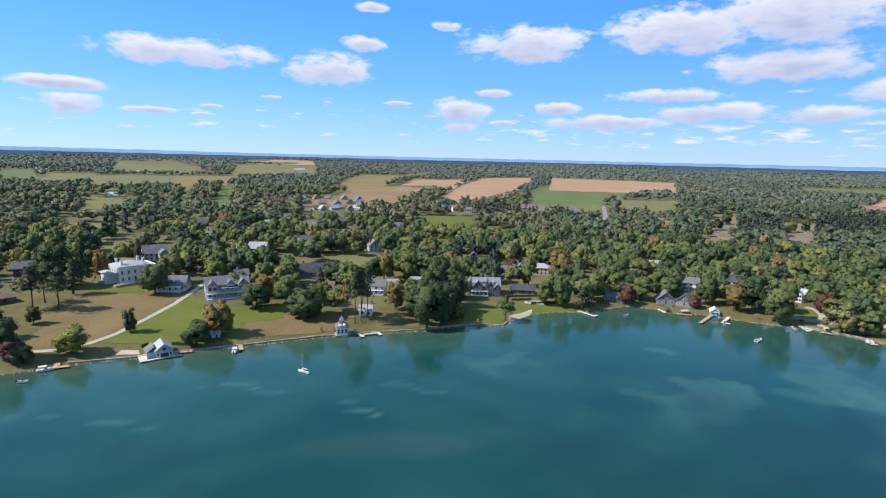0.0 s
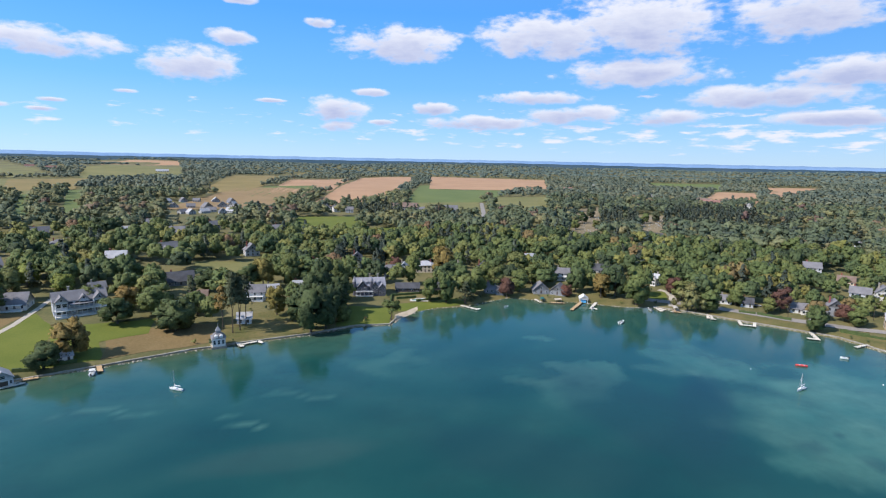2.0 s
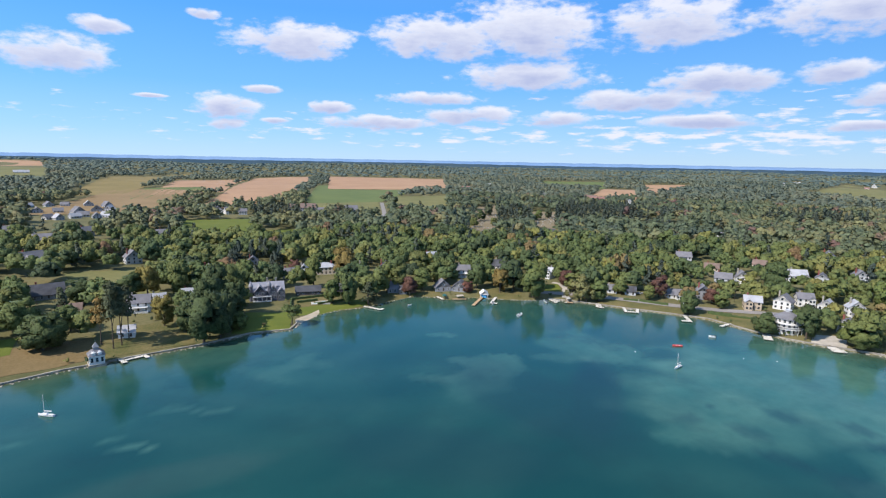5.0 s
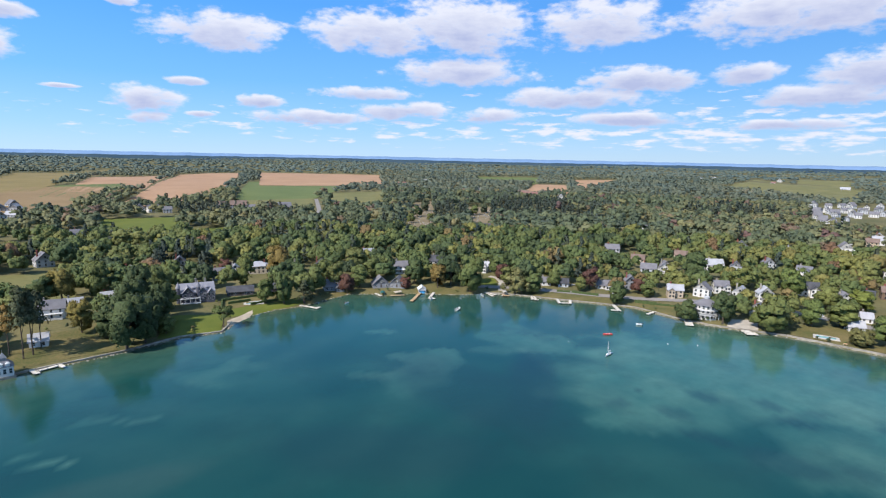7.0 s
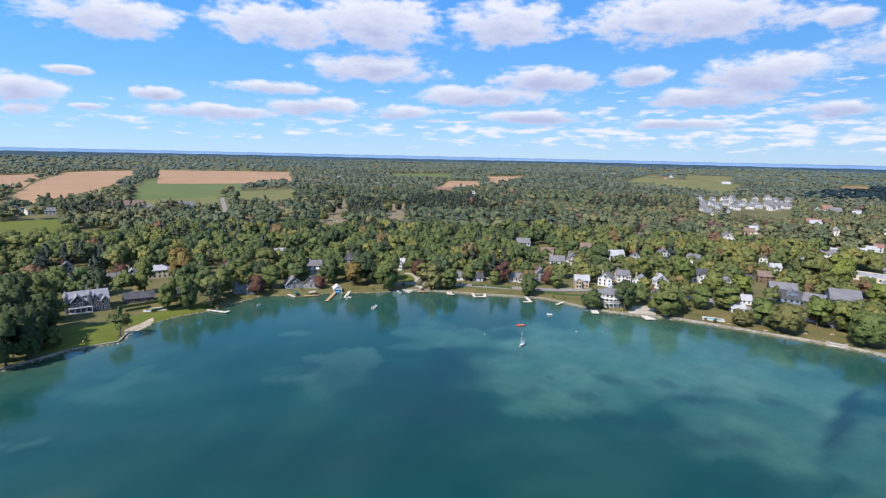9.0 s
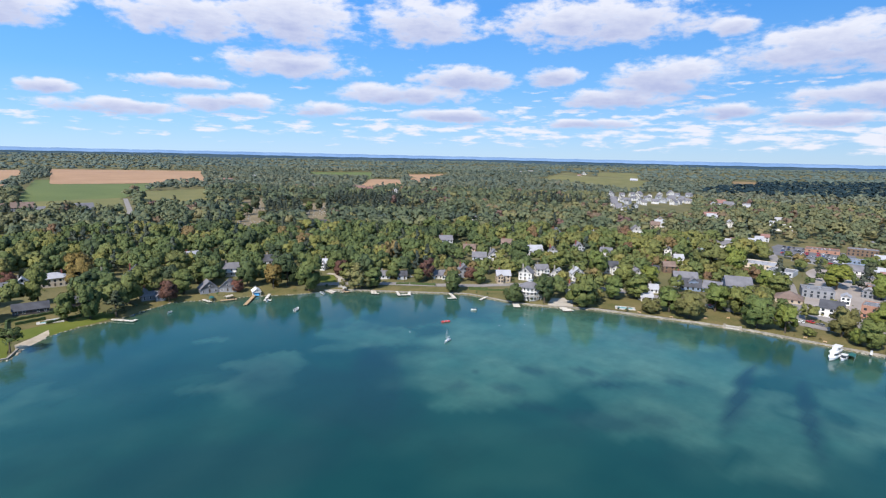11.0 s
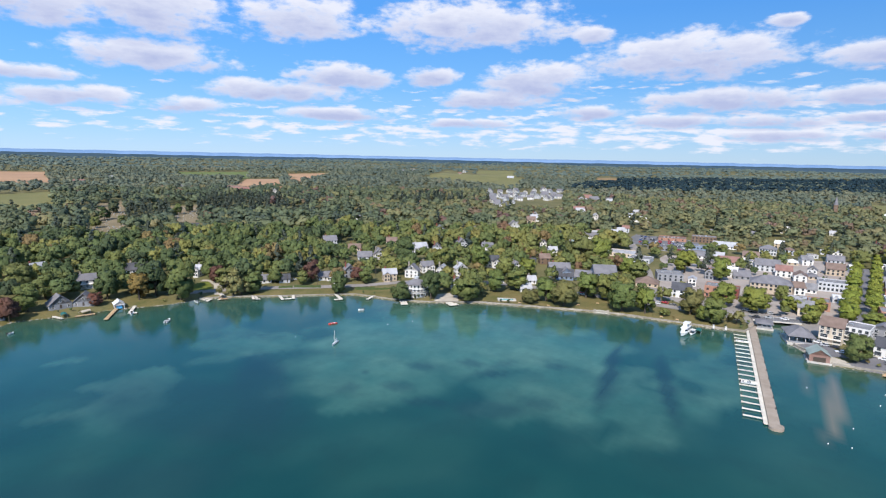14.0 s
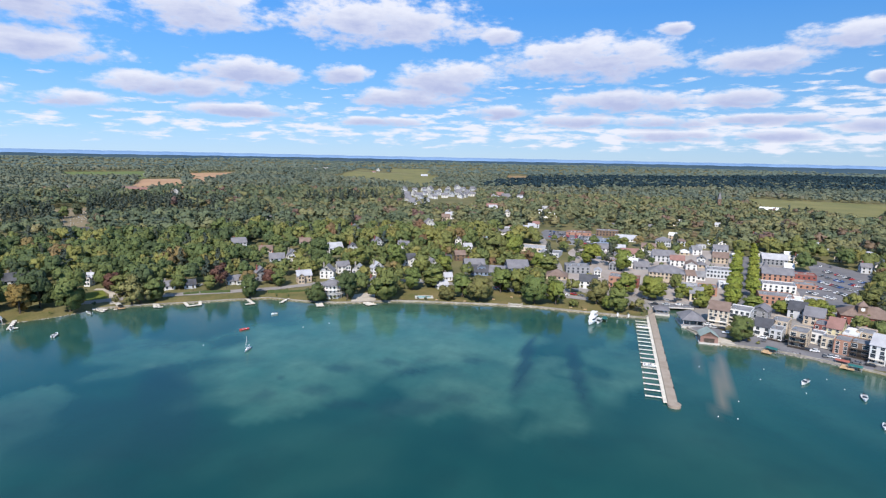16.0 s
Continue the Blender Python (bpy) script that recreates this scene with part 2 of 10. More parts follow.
WATER = lake_water()
GROUND = material("meadow_and_leaf_litter", (0.090, 0.092, 0.032), (0.180, 0.152, 0.062), 0.95, 0.03, 0.5)
LAWN = material("mown_lawn", (0.096, 0.124, 0.013), (0.142, 0.158, 0.022), 0.95, 0.05, 1.2)
DRY_LAWN = material("dry_lawn", (0.148, 0.104, 0.038), (0.230, 0.156, 0.068), 0.95, 0.035, 0.9)
PARK_GRASS = material("worn_park_grass", (0.084, 0.090, 0.022), (0.190, 0.145, 0.056), 0.95, 0.08, 1.0)
STUBBLE = material("tan_stubble", (0.225, 0.148, 0.064), (0.285, 0.190, 0.088), 0.95, 0.012, 0.25)
PINK_SOIL = material("pinkish_ploughed_soil", (0.35, 0.205, 0.112), (0.43, 0.262, 0.150), 0.95, 0.012, 0.25)
SOY = material("yellowing_crop", (0.19, 0.145, 0.045), (0.25, 0.185, 0.066), 0.95, 0.015, 0.3)
GREEN_CROP = material("green_crop", (0.098, 0.132, 0.036), (0.135, 0.165, 0.048), 0.95, 0.012, 0.3)
PASTURE = material("pasture", (0.135, 0.138, 0.044), (0.205, 0.182, 0.064), 0.95, 0.015, 0.3)
HEDGE = material("clipped_hedge", (0.045, 0.070, 0.022), (0.080, 0.110, 0.034), 0.9, 0.8, 6.0, 0.6)
POOL = material("pool_water", (0.22, 0.46, 0.50), (0.28, 0.54, 0.58), 0.08, 0.5, 3.0, 0.1)
WORN_GRASS = material("worn_brown_grass", (0.17, 0.135, 0.075), (0.25, 0.195, 0.115), 0.95, 0.03, 0.5)
# distance haze is put into this base colour
HAZY_RISE = material("far_blue_green_woods", (0.045, 0.080, 0.110), (0.065, 0.100, 0.125), 1.0, 0.004, 0.04, 0.0, spec=0.0)
ASPHALT = material("asphalt", (0.12, 0.12, 0.13), (0.20, 0.19, 0.195), 0.9, 0.08, 2.0)
ROAD_GREY = material("worn_road", (0.22, 0.20, 0.185), (0.31, 0.28, 0.255), 0.9, 0.1, 2.0)
GRAVEL = material("pale_gravel", (0.36, 0.32, 0.26), (0.50, 0.45, 0.38), 0.95, 0.3, 3.0)
PAVING = material("pinkish_grey_paving", (0.29, 0.250, 0.222), (0.39, 0.340, 0.305), 0.9, 0.06, 1.5)
SAND = material("beach_sand", (0.42, 0.34, 0.24), (0.56, 0.47, 0.35), 0.95, 0.3, 4.0)
STONE = material("weathered_stone", (0.22, 0.20, 0.165), (0.40, 0.36, 0.30), 0.9, 0.5, 3.0, 0.4, per_object=0.15)
CONCRETE = material("pale_concrete", (0.42, 0.40, 0.37), (0.58, 0.55, 0.50), 0.9, 0.3, 3.0)
PIER_STONE = material("worn_tan_concrete", (0.28, 0.225, 0.175), (0.38, 0.315, 0.255), 0.9, 0.3, 3.0)
PLANK = material("sun_bleached_plank", (0.55, 0.50, 0.42), (0.72, 0.67, 0.58), 0.85, 0.6, 5.0, per_object=0.08)
TAN_PLANK = material("tan_plank", (0.42, 0.28, 0.15), (0.55, 0.38, 0.22), 0.85, 0.6, 5.0, per_object=0.08)
DARK_WOOD = material("dark_wood", (0.045, 0.035, 0.028), (0.09, 0.07, 0.055), 0.8, 0.6, 5.0)
BARK = material("bark", (0.05, 0.04, 0.03), (0.12, 0.095, 0.07), 0.95, 1.0, 8.0, 0.5)
WHITE = material("white_paint", (0.60, 0.59, 0.57), (0.73, 0.715, 0.69), 0.6, 0.25, 3.0, 0.05)
CREAM = material("cream_paint", (0.50, 0.42, 0.32), (0.60, 0.52, 0.41), 0.7, 0.25, 3.0, 0.05)
PALE_GREY = material("pale_grey_siding", (0.42, 0.43, 0.45), (0.54, 0.55, 0.56), 0.7, 0.25, 3.0, 0.05)
GREY = material("grey_siding", (0.20, 0.205, 0.22), (0.29, 0.295, 0.31), 0.75, 0.25, 3.0, 0.1)
BLUE_GREY = material("blue_grey_siding", (0.16, 0.21, 0.30), (0.24, 0.30, 0.40), 0.75, 0.25, 3.0, 0.1)
TAN = material("tan_siding", (0.40, 0.32, 0.23), (0.52, 0.43, 0.33), 0.8, 0.25, 3.0, 0.1)
YELLOW = material("yellow_paint", (0.58, 0.51, 0.31), (0.68, 0.60, 0.38), 0.7, 0.25, 3.0, 0.05)
BRICK = material("orange_brick", (0.31, 0.165, 0.115), (0.41, 0.225, 0.160), 0.9, 0.4, 6.0, 0.3)
RED_BRICK = material("dark_red_brick", (0.19, 0.062, 0.052), (0.28, 0.095, 0.075), 0.9, 0.4, 6.0, 0.3)
BROWN = material("brown_siding", (0.13, 0.085, 0.055), (0.20, 0.135, 0.095), 0.85, 0.3, 4.0, 0.1)
DARK = material("dark_timber_and_stone", (0.055, 0.050, 0.055), (0.12, 0.105, 0.105), 0.85, 0.4, 4.0, 0.2)
SLATE = material("grey_shingle", (0.138, 0.136, 0.148), (0.215, 0.208, 0.222), 0.85, 0.25, 4.0, 0.3)
DARK_SHINGLE = material("dark_shingle", (0.050, 0.052, 0.060), (0.095, 0.097, 0.11), 0.85, 0.25, 4.0, 0.3)
PALE_SHINGLE = material("pale_shingle", (0.33, 0.33, 0.35), (0.45, 0.45, 0.47), 0.8, 0.25, 4.0, 0.2)
BROWN_SHINGLE = material("brown_shingle", (0.15, 0.105, 0.085), (0.23, 0.165, 0.135), 0.85, 0.25, 4.0, 0.3)
RED_SHINGLE = material("red_shingle", (0.22, 0.12, 0.10), (0.30, 0.165, 0.14), 0.85, 0.25, 4.0, 0.3)
GREEN_SHINGLE = material("grey_green_shingle", (0.23, 0.285, 0.260), (0.30, 0.350, 0.325), 0.8, 0.25, 4.0, 0.2)
WHITE_ROOF = material("white_membrane_roof", (0.60, 0.60, 0.60), (0.74, 0.74, 0.73), 0.8, 0.2, 2.0)
TAR_ROOF = material("grey_tar_roof", (0.15, 0.15, 0.16), (0.27, 0.265, 0.27), 0.9, 0.2, 2.0)
TEAL_CANVAS = material("teal_canvas", (0.015, 0.095, 0.092), (0.025, 0.140, 0.130), 0.8, 0.5, 4.0)
BLUE_CANVAS = material("blue_canvas", (0.05, 0.28, 0.55), (0.10, 0.38, 0.66), 0.8, 0.5, 4.0)
RED_PAINT = material("red_paint", (0.50, 0.05, 0.05), (0.62, 0.08, 0.07), 0.5, 0.5, 4.0)
HULL = material("white_gelcoat", (0.74, 0.74, 0.73), (0.83, 0.83, 0.82), 0.25, 0.5, 4.0, 0.0)
METAL = material("grey_metal", (0.45, 0.45, 0.46), (0.55, 0.55, 0.56), 0.35, 0.5, 4.0, 0.0, metal=0.8)
DULL_RED = material("faded_red_canvas", (0.26, 0.085, 0.065), (0.34, 0.120, 0.090), 0.85, 0.5, 4.0)
SHED_BROWN = material("weathered_red_brown_boards", (0.22, 0.130, 0.105), (0.31, 0.190, 0.155), 0.85, 0.4, 5.0)
RUBBER = material("rubber", (0.02, 0.02, 0.02), (0.035, 0.035, 0.035), 0.8, 1.0, 8.0)
PANE = glass("window_glass")
# the ridge's blue is painted haze, not the colour of its woods
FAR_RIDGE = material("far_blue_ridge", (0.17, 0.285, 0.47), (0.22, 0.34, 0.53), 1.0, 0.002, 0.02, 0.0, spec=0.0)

LEAF = foliage("broad_leaves", [(0.084, 0.114, 0.044), (0.106, 0.138, 0.048), (0.130, 0.158, 0.052), (0.152, 0.158, 0.056), (0.156, 0.176, 0.054), (0.094, 0.122, 0.046)])
PARK_LEAF = foliage("fresh_green_leaves", [(0.122, 0.160, 0.050), (0.146, 0.184, 0.052), (0.165, 0.182, 0.056), (0.182, 0.196, 0.056)])
BRONZE_LEAF = foliage("bronze_green_leaves", [(0.176, 0.156, 0.060), (0.162, 0.158, 0.056)])
DARK_LEAF = foliage("dark_leaves", [(0.062, 0.088, 0.038), (0.086, 0.113, 0.042)])
LIME_LEAF = foliage("yellow_green_leaves", [(0.205, 0.222, 0.046), (0.168, 0.202, 0.048), (0.238, 0.232, 0.048)])
STREET_LEAF = foliage("street_tree_leaves", [(0.190, 0.232, 0.042), (0.225, 0.250, 0.046)])
RUST_LEAF = foliage("rusty_brown_leaves", [(0.215, 0.158, 0.050), (0.243, 0.153, 0.050), (0.195, 0.163, 0.046)])
RED_LEAF = foliage("wine_red_leaves", [(0.150, 0.075, 0.052), (0.120, 0.066, 0.052), (0.215, 0.080, 0.052)])
WILLOW_LEAF = foliage("willow_leaves", [(0.211, 0.209, 0.084), (0.255, 0.237, 0.097)])
PINE_LEAF = foliage("pine_needles", [(0.075, 0.091, 0.053), (0.105, 0.120, 0.061)])
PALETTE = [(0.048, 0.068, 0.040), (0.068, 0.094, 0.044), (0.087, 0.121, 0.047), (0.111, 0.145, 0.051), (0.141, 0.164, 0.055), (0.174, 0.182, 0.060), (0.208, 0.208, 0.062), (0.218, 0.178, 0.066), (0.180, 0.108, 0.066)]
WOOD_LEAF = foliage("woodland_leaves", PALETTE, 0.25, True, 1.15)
# the near palette, lifted and blued to paint in some haze
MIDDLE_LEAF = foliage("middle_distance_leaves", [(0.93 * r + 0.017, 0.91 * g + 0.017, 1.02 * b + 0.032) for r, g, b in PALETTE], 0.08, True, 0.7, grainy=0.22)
SPRUCE_LEAF = foliage("spruce_needles", [(0.042, 0.063, 0.053), (0.070, 0.087, 0.066), (0.090, 0.106, 0.073)], 0.25, True, 0.8)
# paler, bluer greens that carry the haze of distance in their colour
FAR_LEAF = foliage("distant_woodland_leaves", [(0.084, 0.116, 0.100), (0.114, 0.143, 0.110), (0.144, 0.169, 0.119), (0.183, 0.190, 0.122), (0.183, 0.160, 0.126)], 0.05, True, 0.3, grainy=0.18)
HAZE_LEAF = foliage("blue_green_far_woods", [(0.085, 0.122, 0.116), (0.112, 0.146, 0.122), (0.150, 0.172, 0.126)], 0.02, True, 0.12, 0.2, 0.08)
# a cloud's shadow over far woods, put into the leaf colour
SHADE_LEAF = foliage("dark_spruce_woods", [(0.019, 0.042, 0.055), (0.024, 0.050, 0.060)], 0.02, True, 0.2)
# ---- the lie of the land: shore, lake bed, slopes and far hills ----
SHORE_WEST = [(-1400, -2600), (-760, -500), (-430, -20), (-260, 150), (-187, 218), (-167, 231), (-140, 241),
              (-120, 251), (-96, 261), (-66, 275), (-40, 283), (-11, 291), (16, 303), (36, 303), (42, 315), (56, 329)]
SHORE_NORTH = [(70, 335), (89, 336), (102, 343), (125, 354), (140, 347), (147, 337), (165, 337), (181, 328), (196, 319),
               (214, 315), (231, 300), (252, 274), (267, 258), (282, 240), (286, 210), (292, 193), (301, 177)]
SHORE_EAST = [(313, 160), (320, 139), (328, 115), (334, 97), (340, 72), (342, 37), (345, 6), (362, 1), (385, -8),
              (380, -18), (334, -17), (328, -22), (311, -27), (313, -52), (309, -70), (303, -87), (297, -102),
              (300, -150), (420, -320), (640, -800), (1100, -2600)]
SHORE = np.array(SHORE_WEST + SHORE_NORTH + SHORE_EAST, float)
LAND = np.vstack([SHORE, [(6500, -2600), (6500, 6500), (-6500, 6500), (-6500, -2600)]])


def inside(poly, x, y):
    """Which of the places lie inside the outline."""
    x, y = np.asarray(x, float), np.asarray(y, float)
    found = np.zeros(x.shape, bool)
    for (ax, ay), (bx, by) in zip(poly, np.roll(poly, -1, 0)):
        if ay != by:
            found ^= ((ay > y) != (by > y)) & (x < (bx - ax) * (y - ay) / (by - ay) + ax)
    return found


def off_line(line, x, y):
    """The distance of the places from a line of points."""
    x, y = np.asarray(x, float), np.asarray(y, float)
    best = np.full(x.shape, 1e12)
    for (ax, ay), (bx, by) in zip(line[:-1], line[1:]):
        dx, dy = bx - ax, by - ay
        k = np.clip(((x - ax) * dx + (y - ay) * dy) / (dx * dx + dy * dy), 0, 1)
        best = np.minimum(best, (x - ax - k * dx) ** 2 + (y - ay - k * dy) ** 2)
    return np.sqrt(best)


def inland(x, y):
    """Metres from the shore, negative over the lake."""
    return np.where(inside(LAND, x, y), 1, -1) * off_line(SHORE, x, y)


def smooth(a, b, v):
    k = np.clip((v - a) / (b - a), 0, 1)
    return k * k * (3 - 2 * k)


def height(x, y, s=None):
    """The ground's height over the lake."""
    x, y = np.asarray(x, float), np.asarray(y, float)
    s = inland(x, y) if s is None else s
    r, az = np.hypot(x, y), np.degrees(np.arctan2(x, y))
    top = 6.5 + 8.5 * smooth(5, -22, az) - 1.5 * smooth(60, 85, az)
    land = np.minimum(0.35 * s, 1.0) + top * (1 - np.exp(-np.maximum(s - 3, 0) / 130)) + 9 * smooth(150, 1500, s)
    roll = np.sin(x / 310 + 1.3) * np.cos(y / 270) + 0.6 * np.sin(x / 143 + y / 190) + 0.5 * np.cos((x - y) / 520)
    land = land + 2.6 * roll * smooth(250, 1200, s) + 4 * roll * smooth(1200, 2800, r)
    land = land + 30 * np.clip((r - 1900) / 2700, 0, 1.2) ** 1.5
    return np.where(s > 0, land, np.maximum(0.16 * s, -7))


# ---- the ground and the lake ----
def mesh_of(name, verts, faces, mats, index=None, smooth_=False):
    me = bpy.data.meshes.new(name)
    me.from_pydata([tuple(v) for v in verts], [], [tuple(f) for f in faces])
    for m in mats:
        me.materials.append(m)
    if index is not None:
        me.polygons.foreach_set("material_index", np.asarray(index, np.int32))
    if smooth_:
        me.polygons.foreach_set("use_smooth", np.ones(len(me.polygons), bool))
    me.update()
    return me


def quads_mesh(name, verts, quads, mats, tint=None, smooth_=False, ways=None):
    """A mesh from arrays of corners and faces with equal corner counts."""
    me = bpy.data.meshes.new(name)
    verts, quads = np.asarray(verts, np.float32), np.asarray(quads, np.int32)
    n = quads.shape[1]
    me.vertices.add(len(verts))
    me.vertices.foreach_set("co", verts.ravel())
    me.loops.add(quads.size)
    me.loops.foreach_set("vertex_index", quads.ravel())
    me.polygons.add(len(quads))
    me.polygons.foreach_set("loop_start", np.arange(0, quads.size, n, dtype=np.int32))
    me.polygons.foreach_set("loop_total", np.full(len(quads), n, np.int32))
    for m in mats:
        me.materials.append(m)
    if smooth_:
        me.polygons.foreach_set("use_smooth", np.ones(len(quads), bool))
    if tint is not None:
        me.attributes.new("tint", "FLOAT", "POINT").data.foreach_set("value", np.asarray(tint, np.float32))
    me.update(calc_edges=True)
    me.validate()
    if ways is not None:
        me.polygons.foreach_set("use_smooth", np.ones(len(me.polygons), bool))
        me.normals_split_custom_set_from_vertices(np.asarray(ways, np.float32).reshape(-1, 3))
    return me


def spaced(lo, hi, step, far_lo, far_hi):
    mid = list(np.arange(lo, hi + 0.1, step))
    out, s = [], step
    v = lo
    while v > far_lo:
        s *= 1.11
        v -= s
        out.append(v)
    after, s, v = [], step, mid[-1]
    while v < far_hi:
        s *= 1.11
        v += s
        after.append(v)
    return np.array(out[::-1] + mid + after)


GX, GY = spaced(-300, 470, 3.5, -4900, 4900), spaced(-150, 440, 3.5, -2500, 4900)
MX, MY = np.meshgrid(GX, GY)
S_GRID = inland(MX, MY)
Z_GRID = height(MX, MY, S_GRID)


def grid_quads(keep):
    ny, nx = MX.shape
    i = np.arange(ny * nx).reshape(ny, nx)
    q = np.stack([i[:-1, :-1], i[:-1, 1:], i[1:, 1:], i[1:, :-1]], -1)
    return q[keep]


def build_ground():
    far = np.hypot(MX, MY)[:-1, :-1] < 4950
    land = (S_GRID[:-1, :-1] > -120) & far
    me = quads_mesh("ground", np.stack([MX, MY, Z_GRID], -1).reshape(-1, 3), grid_quads(land), [GROUND], smooth_=True)
    tagged(new("ground", me), "rolling grass and leaf-strewn ground sloping down to the lake", "ground", kind="structure")


def spot(x, y, cx, cy, a, b, turn):
    """How far inside an oval patch a place lies: 1 at its middle, 0 at its rim."""
    c, s = math.cos(radians(turn)), math.sin(radians(turn))
    u, v = ((x - cx) * c + (y - cy) * s) / a, (-(x - cx) * s + (y - cy) * c) / b
    return np.clip(1.5 * (1 - u * u - v * v), 0, 1)


def build_lake():
    x, y, s = MX, MY, S_GRID
    wet = (s[:-1, :-1] < 6) & (np.hypot(x, y)[:-1, :-1] < 4950)
    me = quads_mesh("lake", np.stack([x, y, 0 * x], -1).reshape(-1, 3), grid_quads(wet), [WATER])
    rough = np.sin(x / 13 + 2 * np.sin(y / 17)) * np.cos(y / 11 + 1.5 * np.sin(x / 23))
    shoal = 0.50 * np.exp(np.minimum(s, 0) / 42) + 0.07 * rough
    ragged = 4 * np.sin(x / 5.1 + 1.3 * np.sin(y / 7.3)) + 3 * np.sin(y / 4.3 + x / 9.7)
    for p in SHOALS:
        shoal = np.maximum(shoal, p[5] * spot(x + 9 * rough + ragged, y + 9 * rough - ragged, *p[:5]))
    weed = 0 * x
    for p in WEEDS:
        weed = np.maximum(weed, p[5] * spot(x + 1.2 * rough, y + 1.2 * rough, *p[:5]))
    sand = 0 * x
    for p in TAN_PATCHES:
        sand = np.maximum(sand, p[5] * spot(x + rough, y + rough, *p[:5]))
    edge = np.clip(np.exp(np.minimum(s, 0) / 12.0) * (0.85 + 0.25 * rough), 0, 1)
    for name, values in (("shoal", shoal), ("weed", weed), ("sand", sand), ("edge", edge)):
        me.attributes.new(name, "FLOAT", "POINT").data.foreach_set("value", np.clip(values, 0, 1).astype(np.float32).ravel())
    tagged(new("lake", me), "clear teal lake with pale shoals and weed beds under the surface", "water", kind="structure")


# middle, half length, half width, turn and strength of the shoals and weed beds under the surface, and of the tan
# patches
SHOALS = [(-79, 212, 26, 5.0, -177, 0.50), (-44, 196, 7, 3.8, 179, 0.55), (-31, 185, 14, 3.4, -178, 0.45), (-18, 212, 21, 4.4, -177, 0.35),
          (108, 212, 30, 15.2, -165, 0.44), (110, 264, 14, 7.0, -166, 0.40), (24, 247, 24, 13.1, -173, 0.30), (175, 231, 48, 20.5, 42, 0.40),
          (-113, 182, 12, 3.4, -180, 0.40), (-141, 184, 12, 2.6, -179, 0.35), (120, 223, 16, 6.9, 149, 0.45), (100, 205, 21, 12.5, 146, 0.35),
          (226, 160, 86, 56.8, 9, 0.72), (253, 118, 69, 38.0, 178, 0.75), (210, 79, 42, 21.3, -179, 0.45), (183, 208, 27, 22.3, 18, 0.55),
          (155, 141, 19, 13.6, 89, 0.40), (257, 92, 52, 46.9, 152, 0.75), (273, 141, 72, 22.2, 116, 0.65), (214, 63, 37, 26.2, 9, 0.50),
          (262, 16, 63, 20.0, 3, 0.50), (214, 39, 40, 15.8, 9, 0.40)]
WEEDS = [(243, 56, 51, 4.2, 8, 0.85), (243, 32, 46, 3.6, 14, 0.75), (198, 130, 8, 5.8, 104, 0.50), (216, 114, 7, 5.7, 110, 0.50),
          (209, 99, 10, 5.2, 115, 0.50), (176, 127, 9, 4.9, 111, 0.45), (178, 86, 17, 8.7, 114, 0.50), (170, 107, 11, 4.9, 113, 0.45),
          (193, 71, 9, 5.2, 117, 0.35), (278, 83, 13, 9.6, 128, 0.15), (304, 59, 12, 9.0, -15, 0.12), (141, 170, 53, 14.0, 51, 0.60),
          (-94, 161, 20, 9.8, 173, 0.30), (179, 147, 3, 1.8, 54, 0.50), (233, 78, 6, 4.3, 120, 0.40), (168, 114, 6, 3.3, 162, 0.50),
          (163, 143, 6, 4.1, 163, 0.40), (221, 102, 10, 4.8, 161, 0.40), (117, 181, 60, 26.8, 105, 0.45), (65, 154, 47, 20.8, 146, 0.40)]
# first a wide, faint tan patch, then the sandbars beside the pier
TAN_PATCHES = [(-14, 168, 34, 11, 5, 0.06), (258, -29, 44, 3.7, -5, 0.85), (281, -21, 20, 3.0, -3, 0.25)]
build_ground()
build_lake()


def sheet(corners, lift, step):
    """A mesh laid over the ground between four corners."""
    a, b, c, d = [np.array(p, float) for p in corners]
    nu = int(np.clip(max(np.linalg.norm(b - a), np.linalg.norm(c - d)) / step, 1, 60))
    nv = int(np.clip(max(np.linalg.norm(d - a), np.linalg.norm(c - b)) / step, 1, 60))
    u, v = np.meshgrid(np.linspace(0, 1, nu + 1), np.linspace(0, 1, nv + 1))
    p = ((1 - u) * (1 - v))[..., None] * a + (u * (1 - v))[..., None] * b + (u * v)[..., None] * c + ((1 - u) * v)[..., None] * d
    wave = min(2.6, 0.02 * np.ptp(p.reshape(-1, 2), 0).max())
    p = p + wave * np.stack([np.sin(p[..., 1] / (3 * wave + 2)) * np.cos(p[..., 0] / (5 * wave + 3)), np.sin(p[..., 0] / (3.3 * wave + 2) + 1) * np.cos(p[..., 1] / (4.4 * wave + 3))], -1)
    z = height(p[..., 0], p[..., 1]) + lift
    i = np.arange(u.size).reshape(u.shape)
    q = np.stack([i[:-1, :-1], i[:-1, 1:], i[1:, 1:], i[1:, :-1]], -1).reshape(-1, 4)
    return np.concatenate([p, z[..., None]], -1).reshape(-1, 3), q


CLEARINGS, TRACKS, FOOTPRINTS = [], [], []


def patch(name, label, mat, corners, lift=0.1, category="field", keep_trees=False):
    """A lawn, field or yard: four corners, laid on the ground."""
    area = np.array(corners, float)
    if not keep_trees:
        CLEARINGS.append(area)
    span = np.ptp(area, 0).max()
    verts, quads = sheet(corners, lift, np.clip(span / 30, 3, 40))
    return tagged(new(name, quads_mesh(name, verts, quads, [mat])), label, category, kind="structure")


